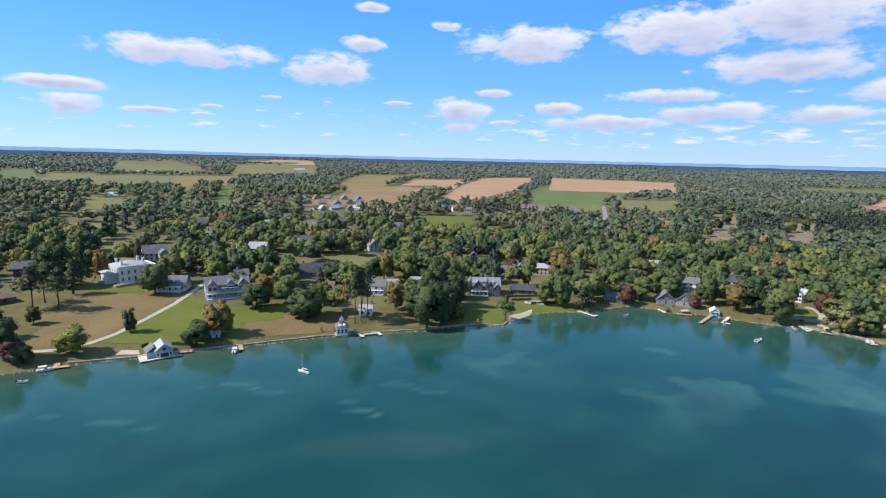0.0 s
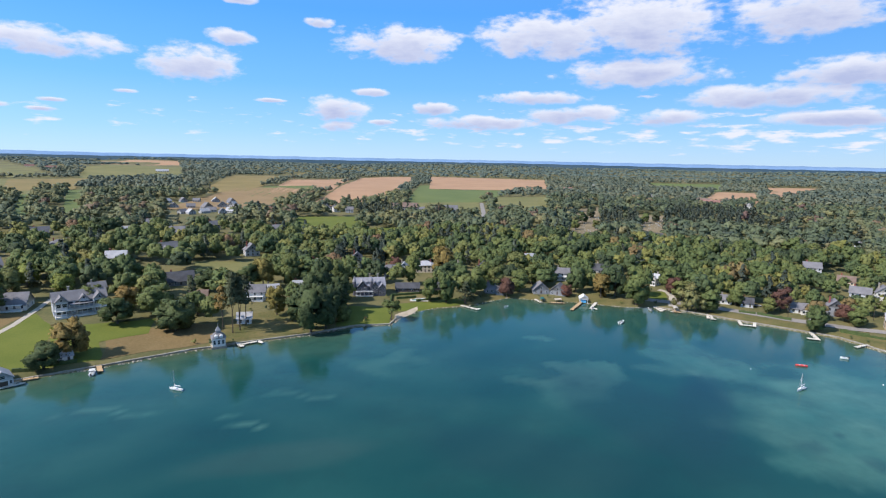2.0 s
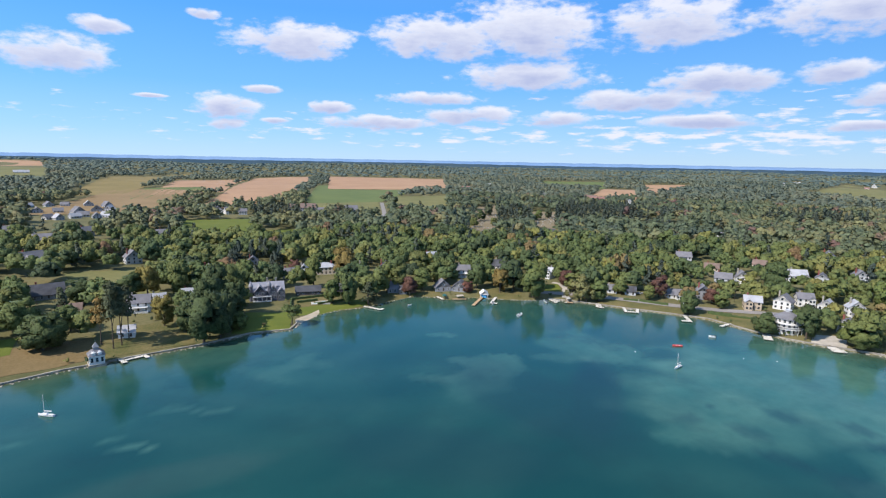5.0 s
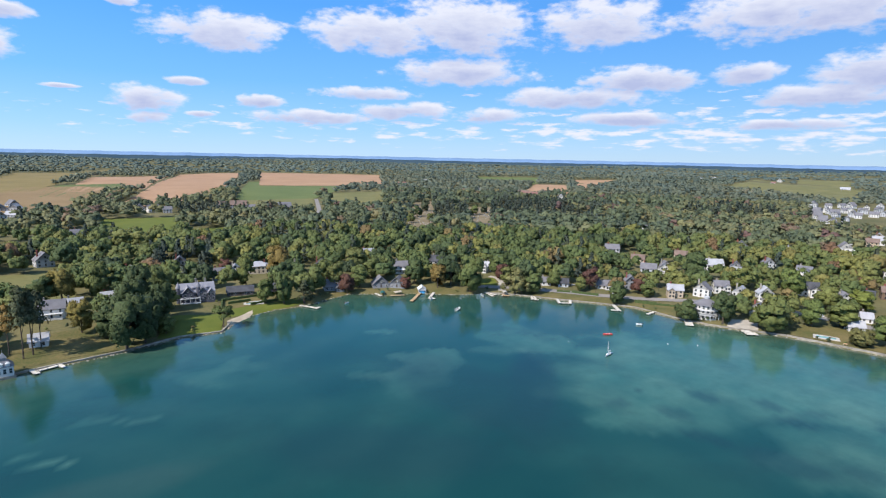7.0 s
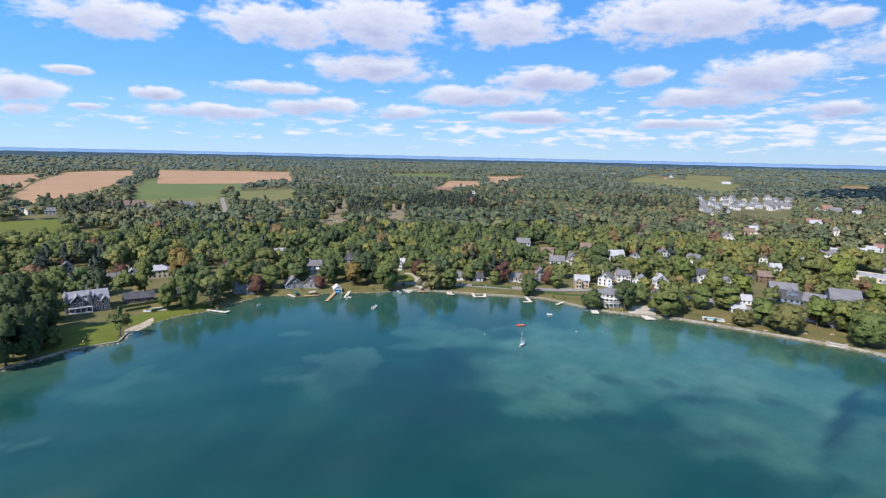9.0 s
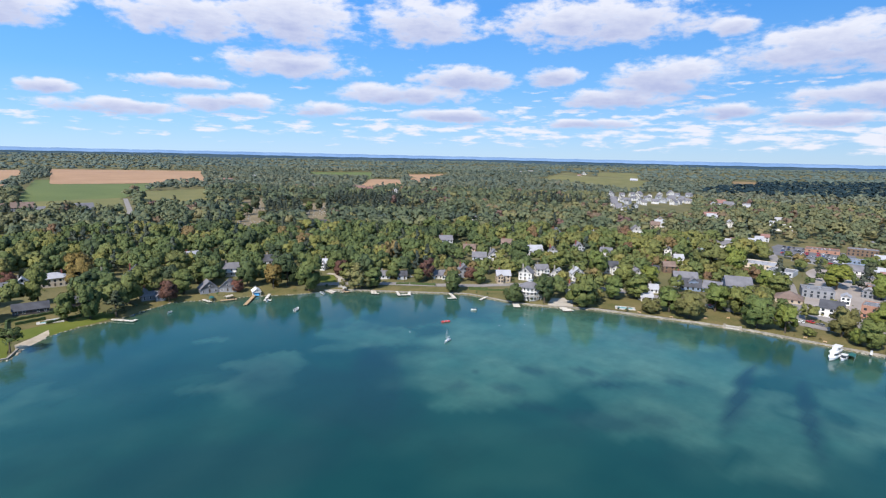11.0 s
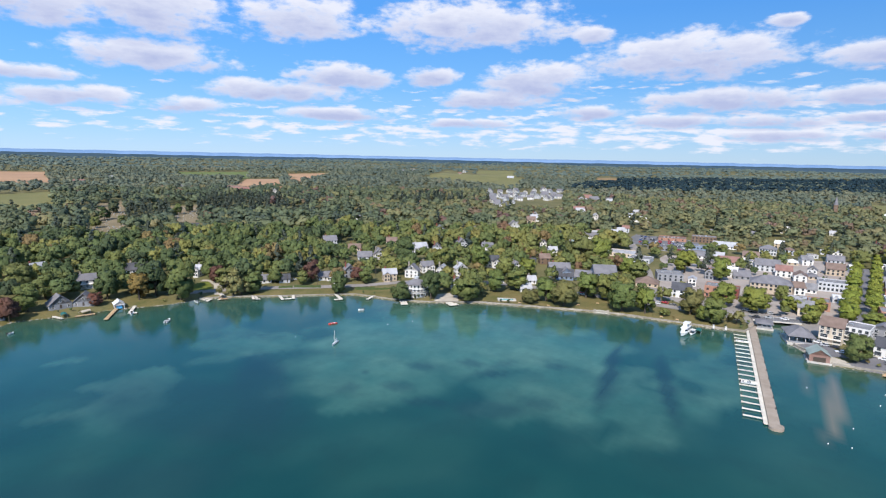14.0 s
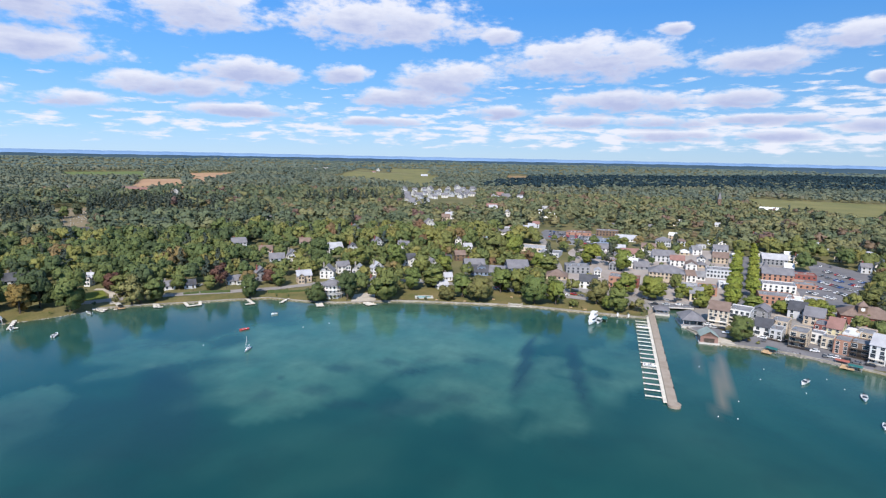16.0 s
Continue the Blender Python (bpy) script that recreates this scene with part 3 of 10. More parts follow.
def track(name, label, mat, line, wide, lift=0.16, clear=None):
    """A road, drive or path along a line."""
    line = np.array(line, float)
    pts = [line[0]]
    for a, b in zip(line[:-1], line[1:]):
        n = max(1, int(np.linalg.norm(b - a) / 6))
        pts += [a + (b - a) * k / n for k in range(1, n + 1)]
    pts = np.array(pts)
    way = np.gradient(pts, axis=0)
    way /= np.linalg.norm(way, axis=1)[:, None]
    side = np.stack([-way[:, 1], way[:, 0]], -1) * wide / 2
    rows = np.stack([pts + side, pts + side / 3, pts - side / 3, pts - side], 1)
    z = height(rows[..., 0], rows[..., 1]) + lift
    i = np.arange(len(pts) * 4).reshape(-1, 4)
    q = np.stack([i[:-1, :-1], i[1:, :-1], i[1:, 1:], i[:-1, 1:]], -1).reshape(-1, 4)
    TRACKS.append((line, wide / 2 + 3 if clear is None else clear))
    return tagged(new(name, quads_mesh(name, np.concatenate([rows, z[..., None]], -1).reshape(-1, 3), q, [mat])), label, "road", kind="structure")


def ridge(name, label, r, base, tops, mat):
    """A far range of hills round the horizon; tops: azimuth and height."""
    az = np.arange(-60, 126, 0.5)
    a, h = np.array(tops).T
    top = np.interp(az, a, h) + 1.2 * np.sin(az * 1.7) + 0.8 * np.sin(az * 4.3 + 1)
    x, y = np.sin(np.radians(az)), np.cos(np.radians(az))
    front = np.stack([x * r, y * r, 0 * az + base], -1)
    crest = np.stack([x * (r + 90), y * (r + 90), top], -1)
    back = np.stack([x * (r + 160), y * (r + 160), 0 * az + base], -1)
    n = len(az)
    i = np.arange(n)
    q = np.concatenate([np.stack([i[:-1], i[1:], i[1:] + n, i[:-1] + n], -1), np.stack([i[:-1] + n, i[1:] + n, i[1:] + 2 * n, i[:-1] + 2 * n], -1)])
    tagged(new(name, quads_mesh(name, np.concatenate([front, crest, back]), q, [mat], smooth_=True)), label, "hills", kind="structure")


ridge("backdrop_hills", "low wooded hills along the horizon, coloured blue for haze", 4680, 20,
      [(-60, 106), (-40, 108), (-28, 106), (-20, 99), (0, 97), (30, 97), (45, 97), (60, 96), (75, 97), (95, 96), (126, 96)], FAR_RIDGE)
ridge("backdrop_woods", "wooded rise below the far hills, coloured blue-green for haze", 4420, 20,
      [(-60, 82), (-40, 84), (-20, 78), (0, 74), (20, 77), (35, 72), (55, 76), (70, 72), (90, 77), (126, 74)], HAZY_RISE)


# ---- trees ----
RNG = np.random.default_rng(7)


def part(name, me, parent, label="", m=None):
    ob = new(name, me)
    ob.parent = parent
    if m is not None:
        ob.matrix_basis = m
    return tagged(ob, label) if label else ob


def swell(points, c, r):
    """The way the crown bulges at points near a lobe of it: mostly out from the lobe, partly out from the tree's heart."""
    lobe = (points - c) / r
    heart = (points - (0, 0, 0.42)) * (1.0, 1.0, 1.3)
    lobe /= np.linalg.norm(lobe, axis=-1, keepdims=True) + 1e-6
    heart /= np.linalg.norm(heart, axis=-1, keepdims=True) + 1e-6
    way = 0.46 * lobe + 0.54 * heart
    return way / (np.linalg.norm(way, axis=-1, keepdims=True) + 1e-6)


def leaf_sprays(rng, lobes, per_lobe, size, flat=0.55):
    """Small leaf quads over the outside of a crown's lobes."""
    out = []
    for c, r in lobes:
        d = rng.normal(size=(per_lobe, 3))
        d[:, 2] = np.abs(d[:, 2]) * 0.9 - 0.45 * rng.random(per_lobe)
        d /= np.linalg.norm(d, axis=1)[:, None]
        p = c + d * r * (0.86 + 0.24 * rng.random((per_lobe, 1)))
        n = d + flat * rng.normal(size=(per_lobe, 3))
        n /= np.linalg.norm(n, axis=1)[:, None]
        a = np.cross(n, rng.normal(size=(per_lobe, 3)))
        a /= np.linalg.norm(a, axis=1)[:, None]
        b = np.cross(n, a)
        s = size * (0.6 + 0.8 * rng.random((per_lobe, 1)))
        quads = np.stack([p - a * s - b * s * 0.5, p + a * s - b * s * 0.7, p + a * s * 0.8 + b * s * 0.7, p - a * s * 0.7 + b * s * 0.6], 1)
        out.append(np.concatenate([quads, swell(quads, c, r)], -1))
    return np.concatenate(out)


def cores(lobes, shrink=0.8, sides=6, rings=2):
    """A dense faceted heart to each lobe."""
    steps = {1: ((-0.45, 1.0), (0.8, 0.62)), 2: ((-0.6, 0.72), (0.12, 1.0), (0.82, 0.55))}[rings]
    out, ways = [], []
    for n, (c, r) in enumerate(lobes):
        first = len(out)
        k = r * shrink
        a = [0.7 * n + 6.2832 * j / sides for j in range(sides)]
        levels = [[c + k * np.array([w * math.cos(v + 0.3 * i), w * math.sin(v + 0.3 * i), z]) for v in a] for i, (z, w) in enumerate(steps)]
        for low, high in zip(levels[:-1], levels[1:]):
            out += [[low[j], low[(j + 1) % sides], high[(j + 1) % sides], high[j]] for j in range(sides)]
        top = levels[-1]
        out.append([top[0], top[1], top[2], top[3 % sides]])
        if sides > 4:
            out.append([top[3], top[4], top[5 % sides], top[0]])
        ways.append(swell(np.array(out[first:]), c, r))
    return np.concatenate([np.array(out), np.concatenate(ways)], -1)


def round_lobes(rng, count, wide=0.36, low=0.28):
    """Lobes of a broad crown of height 1: middles and radii."""
    out = [(np.array([0, 0, 0.62]), np.array([wide * 0.78, wide * 0.78, 0.31]))]
    for k in range(count - 1):
        a, u = rng.random() * 6.283, rng.random()
        z = low + 0.08 + u * (0.80 - low)
        reach = wide * (0.62 + 0.3 * rng.random()) * math.sqrt(max(0.05, 1 - ((z - 0.52) / 0.48) ** 2))
        r = 0.10 + 0.065 * rng.random()
        out.append((np.array([math.cos(a) * reach, math.sin(a) * reach, min(z, 0.96 - r)]), np.array([r * 1.15, r * 1.15, r * 0.9])))
    return out


def tall_lobes(rng, count):
    """Ragged tiers of a pine or spruce of height 1."""
    out = []
    for k in range(count):
        z = 0.2 + 0.76 * k / (count - 1)
        reach = 0.20 * (1.05 - z) * (0.6 + 0.8 * rng.random())
        a = rng.random() * 6.283
        out.append((np.array([math.cos(a) * reach, math.sin(a) * reach, z]), np.array([0.07 + 0.16 * (1 - z), 0.07 + 0.16 * (1 - z), 0.07])))
    return out


def willow_lobes(rng, count):
    out = []
    for k in range(count):
        a, reach = rng.random() * 6.283, 0.42 * math.sqrt(rng.random())
        z = 0.72 - 0.55 * (reach / 0.42) ** 2 + 0.12 * rng.normal()
        out.append((np.array([math.cos(a) * reach, math.sin(a) * reach, min(max(z, 0.2), 0.82)]), np.array([0.12, 0.12, 0.17])))
    return out


def quad_soup(quads):
    """Corners and faces of loose quads."""
    quads = np.asarray(quads)
    return quads[..., :3].reshape(-1, 3), np.arange(len(quads) * 4).reshape(-1, 4)


def trunk_mesh(rng, limbs, reach=0.3, thick=0.028):
    """A tapered trunk of height 1 with forking limbs."""
    rods = [((0, 0, -0.04), (0.01, 0.005, 0.30), thick * 1.3, thick * 0.85), ((0.01, 0.005, 0.30), (0.0, 0.01, 0.72), thick * 0.85, thick * 0.25)]
    for k in range(limbs):
        a, z = rng.random() * 6.283, 0.2 + 0.3 * rng.random()
        r = reach * (0.6 + 0.4 * rng.random())
        rods.append(((0, 0, z), (math.cos(a) * r, math.sin(a) * r, z + 0.22 + 0.12 * rng.random()), thick * 0.55, thick * 0.12))
    verts, faces = [], []
    for p, q, ra, rb in rods:
        p, q = Vector(p), Vector(q)
        turn = (q - p).to_track_quat("Z", "Y")
        i = len(verts)
        for end, r in ((p, ra), (q, rb)):
            verts += [end + turn @ Vector((math.cos(k * 1.0472) * r, math.sin(k * 1.0472) * r, 0)) for k in range(6)]
        faces += [(i + k, i + (k + 1) % 6, i + 6 + (k + 1) % 6, i + 6 + k) for k in range(6)]
    return verts, faces


CROWNS, TRUNKS = {}, {}


def crown(kind, mat, variant):
    key = (kind, mat.name, variant)
    if key not in CROWNS:
        rng = np.random.default_rng(31 * variant + len(kind))
        if kind == "pine":
            lobes = tall_lobes(rng, 17)
            quads = np.concatenate([leaf_sprays(rng, lobes, 46, 0.024, 0.5), cores(lobes, 0.45, 4, 1)])
        elif kind == "tall_pine":
            lobes = [(c * (1, 1, 0.62) + (0, 0, 0.38), r * (1.15, 1.15, 0.95)) for c, r in tall_lobes(rng, 15)]
            quads = np.concatenate([leaf_sprays(rng, lobes, 46, 0.022, 0.6), cores(lobes, 0.5, 4, 1)])
        elif kind == "open":
            lobes = round_lobes(rng, 20, 0.42, 0.38)[1:]
            quads = np.concatenate([leaf_sprays(rng, lobes, 46, 0.026, 0.5), cores(lobes, 0.6, 5, 1)])
        elif kind == "willow":
            lobes = willow_lobes(rng, 18)
            quads = np.concatenate([leaf_sprays(rng, lobes, 50, 0.028, 0.5), cores(lobes, 0.7)])
        else:
            lobes = round_lobes(rng, 34, (0.38, 0.42, 0.36, 0.40)[variant % 4], (0.06, 0.12, 0.03, 0.09)[variant % 4])
            quads = np.concatenate([leaf_sprays(rng, lobes, 46, 0.022, 0.4), cores(lobes, 0.84, 5, 1)])
        CROWNS[key] = quads_mesh("crown", *quad_soup(quads), [mat], ways=quads[..., 3:])
    return CROWNS[key]


def trunk(kind, variant):
    key = (kind, variant)
    if key not in TRUNKS:
        rng = np.random.default_rng(variant + 5)
        TRUNKS[key] = mesh_of("trunk", *trunk_mesh(rng, 3 if "pine" in kind else 7, 0.12 if "pine" in kind else 0.3, 0.017 if kind == "tall_pine" else 0.028), [BARK])
    return TRUNKS[key]


COUNT = {"tree": 0}
ALONE = []


def tree(x, y, high, wide=None, mat=None, kind="broad", label="", group="lakeside trees"):
    """A tree of its own at a place: its height and its crown's width in metres."""
    COUNT["tree"] += 1
    variant = COUNT["tree"] % 4
    mat = mat or LEAF
    wide = wide or high * 0.8
    base = {"broad": 0.95, "pine": 0.55, "tall_pine": 0.52, "open": 1.0, "willow": 1.08}[kind]
    ob = new("pine_tree" if "pine" in kind else "tree")
    z = float(height(x, y))
    k = wide / high / base
    ob.matrix_basis = Matrix.LocRotScale((x, y, z), Euler((0, 0, COUNT["tree"] * 2.4)), (high * k, high * k, high))
    part("trunk", trunk(kind, variant), ob)
    part("crown", crown(kind, mat, variant), ob)
    ALONE.append((x, y, wide / 2))
    name = mat.name.replace("_", " ")
    tagged(ob, label or f"{'tall ragged pine' if kind == 'pine' else 'tall bare-stemmed pine' if kind == 'tall_pine' else 'weeping willow' if kind == 'willow' else 'full-crowned tree'} with {name} on lakeside grass", "tree", group)
    return ob


def dome_lobes(rng, count):
    """A broad crown of height 1: a heart, and boughs that bulge all round and over its top."""
    out = [(np.array([0, 0, 0.52]), np.array([0.30, 0.30, 0.34]))]
    turn, lean = rng.random() * 6.283, 0.06 * rng.normal(size=2)
    for k in range(count - 1):
        u = (k + 0.5) / (count - 1)
        up = 1 - 1.45 * u
        a = turn + 2.4 * k + 0.35 * rng.normal()
        flat = math.sqrt(max(0.05, 1 - up * up))
        r = (0.10 if count > 9 else 0.13) + 0.08 * rng.random()
        reach = (0.30 + 0.06 * rng.normal()) * flat
        z = 0.50 + 0.33 * up + 0.03 * rng.normal()
        out.append((np.array([math.cos(a) * reach + lean[0], math.sin(a) * reach + lean[1], z]), np.array([r, r, r * 0.88])))
    return out


def template(seed, lobes_n, per_lobe, size, kind="broad", sides=6, rings=2):
    rng = np.random.default_rng(seed)
    lobes = tall_lobes(rng, lobes_n) if kind == "pine" else dome_lobes(rng, lobes_n)
    quads = [cores(lobes, 0.55 if kind == "pine" else 0.93, sides, rings)]
    if per_lobe:
        quads.append(leaf_sprays(rng, lobes, per_lobe, size, 0.28))
    return np.concatenate(quads)


def woods(name, label, places, high, templates, mat, tint, broad=1.0):
    """Many trees joined into one piece of woodland."""
    verts, tints = [], []
    n = len(places)
    pick, turn = RNG.integers(0, len(templates), n), RNG.random(n) * 6.283
    z = height(places[:, 0], places[:, 1])
    spread = broad * (0.74 + 0.30 * RNG.random(n))
    for k, t in enumerate(templates):
        sel = np.where(pick == k)[0]
        if not len(sel):
            continue
        c, s = np.cos(turn[sel]), np.sin(turn[sel])
        w = (high[sel] * spread[sel])[:, None, None]
        x = (t[None, :, :, 0] * c[:, None, None] - t[None, :, :, 1] * s[:, None, None]) * w + places[sel, 0][:, None, None]
        y = (t[None, :, :, 0] * s[:, None, None] + t[None, :, :, 1] * c[:, None, None]) * w + places[sel, 1][:, None, None]
        h = t[None, :, :, 2] * high[sel][:, None, None] + z[sel][:, None, None]
        nx = t[None, :, :, 3] * c[:, None, None] - t[None, :, :, 4] * s[:, None, None]
        ny = t[None, :, :, 3] * s[:, None, None] + t[None, :, :, 4] * c[:, None, None]
        nz = np.broadcast_to(t[None, :, :, 5], nx.shape)
        verts.append(np.stack([x, y, h, nx, ny, nz], -1).reshape(-1, 4, 6))
        tints.append(np.repeat(tint[sel], t.shape[0] * 4))
    soup = np.concatenate(verts)
    verts, quads = quad_soup(soup)
    tagged(new(name, quads_mesh(name, verts, quads, [mat], np.concatenate(tints), ways=soup[..., 3:])), label, "woods", kind="stuff")


def lattice(step, r_lo, r_hi, az_lo=-46, az_hi=114):
    """Jittered places on land between two distances, free of clearings, roads and houses."""
    n = int(r_hi / step) + 1
    gx, gy = np.meshgrid(np.arange(-n, n + 1) * step, np.arange(-n, n + 1) * step)
    p = np.stack([gx.ravel(), gy.ravel()], -1)
    r, az = np.hypot(p[:, 0], p[:, 1]), np.degrees(np.arctan2(p[:, 0], p[:, 1]))
    p = p[(r > r_lo) & (r < r_hi) & (az > az_lo) & (az < az_hi)]
    return p + (RNG.random(p.shape) - 0.5) * step * 0.95


def free(p, margin):
    ok = inland(p[:, 0], p[:, 1]) > 9
    for area in CLEARINGS:
        lo, hi = area.min(0) - 1, area.max(0) + 1
        near = np.where(ok & (p > lo).all(1) & (p < hi).all(1))[0]
        if len(near):
            ok[near[inside(area, p[near, 0], p[near, 1])]] = False
    for line, wide in TRACKS:
        lo, hi = line.min(0) - wide, line.max(0) + wide
        near = np.where(ok & (p > lo).all(1) & (p < hi).all(1))[0]
        if len(near):
            ok[near[off_line(line, p[near, 0], p[near, 1]) < wide + margin * 0.5]] = False
    for x, y, r in FOOTPRINTS + ALONE:
        near = np.where(ok & (np.abs(p[:, 0] - x) < r + margin) & (np.abs(p[:, 1] - y) < r + margin))[0]
        if len(near):
            d = p[near] - (x, y)
            ok[near[np.hypot(d[:, 0], d[:, 1]) < r + margin * 0.8]] = False
    return p[ok]


def patchy(p, size, seed):
    """A slow random field over the plan, 0 to 1."""
    x, y = p[:, 0] / size + seed, p[:, 1] / size - seed
    v = np.sin(x * 1.7 + 1.3 * np.sin(y * 1.1)) + np.sin(y * 2.1 + 1.7 * np.cos(x * 0.9)) + 0.7 * np.sin((x + y) * 3.1)
    return np.clip(0.5 + v / 5.0, 0, 1)


# ---- builders for houses, boats, docks and cars ----
class Shape:
    """Corners and faces of one mesh, put together from blocks."""

    def __init__(self):
        self.v, self.f = [], []

    def add(self, verts, faces):
        i = len(self.v)
        self.v += [tuple(p) for p in verts]
        self.f += [tuple(i + k for k in face) for face in faces]
        return self

    def box(self, x0, y0, z0, x1, y1, z1):
        return self.add([(x0, y0, z0), (x1, y0, z0), (x1, y1, z0), (x0, y1, z0), (x0, y0, z1), (x1, y0, z1), (x1, y1, z1), (x0, y1, z1)],
                        [(3, 2, 1, 0), (4, 5, 6, 7), (0, 1, 5, 4), (1, 2, 6, 5), (2, 3, 7, 6), (3, 0, 4, 7)])

    def prism(self, outline, z0, z1, top=1.0):
        """An upright block over an outline, its top drawn in by a factor."""
        n = len(outline)
        cx, cy = sum(p[0] for p in outline) / n, sum(p[1] for p in outline) / n
        low = [(x, y, z0) for x, y in outline]
        high = [(cx + (x - cx) * top, cy + (y - cy) * top, z1) for x, y in outline]
        return self.add(low + high, [tuple(range(n))[::-1], tuple(range(n, 2 * n))] + [(k, (k + 1) % n, n + (k + 1) % n, n + k) for k in range(n)])

    def rod(self, x, y, z0, z1, r, sides=6, r2=None):
        ring = [(x + math.cos(6.2832 * k / sides) * r, y + math.sin(6.2832 * k / sides) * r) for k in range(sides)]
        return self.prism(ring, z0, z1, 1.0 if r2 is None else r2 / r)

    def mesh(self, name, mat):
        return mesh_of(name, self.v, self.f, [mat] if not isinstance(mat, list) else mat)


SHARED = {}


def shared(key, make):
    if key not in SHARED:
        SHARED[key] = make()
    return SHARED[key]


def window_parts(parent, x, y, z, turn, w=1.0, h=1.5, detail=True, trim=None):
    """A window: a frame proud of the wall, with its dark pane."""
    trim = trim or WHITE

    def frame_():
        s = Shape()
        s.box(-w / 2 - 0.1, -0.09, -h / 2 - 0.1, w / 2 + 0.1, 0.02, -h / 2).box(-w / 2 - 0.1, -0.09, h / 2, w / 2 + 0.1, 0.02, h / 2 + 0.12)
        s.box(-w / 2 - 0.1, -0.09, -h / 2, -w / 2, 0.02, h / 2).box(w / 2, -0.09, -h / 2, w / 2 + 0.1, 0.02, h / 2)
        s.box(-w / 2, -0.075, -0.04, w / 2, 0.02, 0.04)
        return s.mesh("window", trim)

    def pane_():
        return Shape().box(-w / 2, -0.05, -h / 2, w / 2, 0.01, h / 2).mesh("pane", PANE)

    m = pose(x, y, z, 0, 0, turn)
    if detail:
        ob = part("window", shared(("frame", w, h, trim.name), frame_), parent, m=m)
        part("pane", shared(("pane", w, h), pane_), ob)
    else:
        part("window", shared(("pane_far", w, h), lambda: Shape().box(-w / 2, -0.06, -h / 2, w / 2, 0.01, h / 2).mesh("window", PANE)), parent, m=m)


def gable(s, w, d, z, rise, over=0.45, thick=0.22, along="x", cx=0.0, cy=0.0):
    """A pitched roof over a block, its ridge along x or y."""
    hw, hd = w / 2 + over, d / 2 + over
    if along == "x":
        drop = rise * over / (d / 2)
        pts = [(-hd, z - drop), (0, z + rise), (hd, z - drop)]
        place = [lambda u, t: (cx + t, cy + u)][0]
        half = hw
    else:
        drop = rise * over / (w / 2)
        pts = [(-hw, z - drop), (0, z + rise), (hw, z - drop)]
        place = [lambda u, t: (cx + u, cy + t)][0]
        half = hd
    ring = pts + [(u, v + thick) for u, v in pts[::-1]]
    a = [(*place(u, -half), v) for u, v in ring]
    b = [(*place(u, half), v) for u, v in ring]
    n = len(ring)
    s.add(a + b, [(0, 1, 4, 5), (1, 2, 3, 4), (n + 5, n + 4, n + 1, n), (n + 4, n + 3, n + 2, n + 1)] + [(k, (k + 1) % n, n + (k + 1) % n, n + k) for k in range(n)])
    return s


def hip(s, w, d, z, rise, over=0.5, cx=0.0, cy=0.0):
    hw, hd = w / 2 + over, d / 2 + over
    r = max(0.0, hw - hd) if w > d else 0.0
    q = max(0.0, hd - hw) if d >= w else 0.0
    v = [(cx - hw, cy - hd, z), (cx + hw, cy - hd, z), (cx + hw, cy + hd, z), (cx - hw, cy + hd, z)]
    low = [(a, b, c - 0.22) for a, b, c in v]
    top = [(cx - r, cy - q, z + rise), (cx + r, cy + q, z + rise)]
    s.add(low + v + top, [(3, 2, 1, 0), (0, 1, 5, 4), (1, 2, 6, 5), (2, 3, 7, 6), (3, 0, 4, 7)] + ([(4, 5, 9, 8), (5, 6, 9), (6, 7, 8, 9), (7, 4, 8)] if w > d else [(4, 5, 8), (5, 6, 9, 8), (6, 7, 9), (7, 4, 8, 9)]))
    return s


def walls(s, w, d, h, rise, along, cx=0.0, cy=0.0, deep=1.5):
    """Walls of a block with their gable ends."""
    s.box(cx - w / 2, cy - d / 2, -deep, cx + w / 2, cy + d / 2, h)
    if rise > 0 and along == "x":
        for x in (cx - w / 2 + 0.02, cx + w / 2 - 0.02):
            s.add([(x, cy - d / 2, h), (x, cy + d / 2, h), (x, cy, h + rise)], [(0, 1, 2), (2, 1, 0)])
    elif rise > 0:
        for y in (cy - d / 2 + 0.02, cy + d / 2 - 0.02):
            s.add([(cx - w / 2, y, h), (cx + w / 2, y, h), (cx, y, h + rise)], [(0, 1, 2), (2, 1, 0)])
    return s


TURN = {"n": 0}


def facing(x, y, off=0.0):
    """The turn by which a thing's front looks out over the lake's middle."""
    return -math.degrees(math.atan2(x, y)) + off


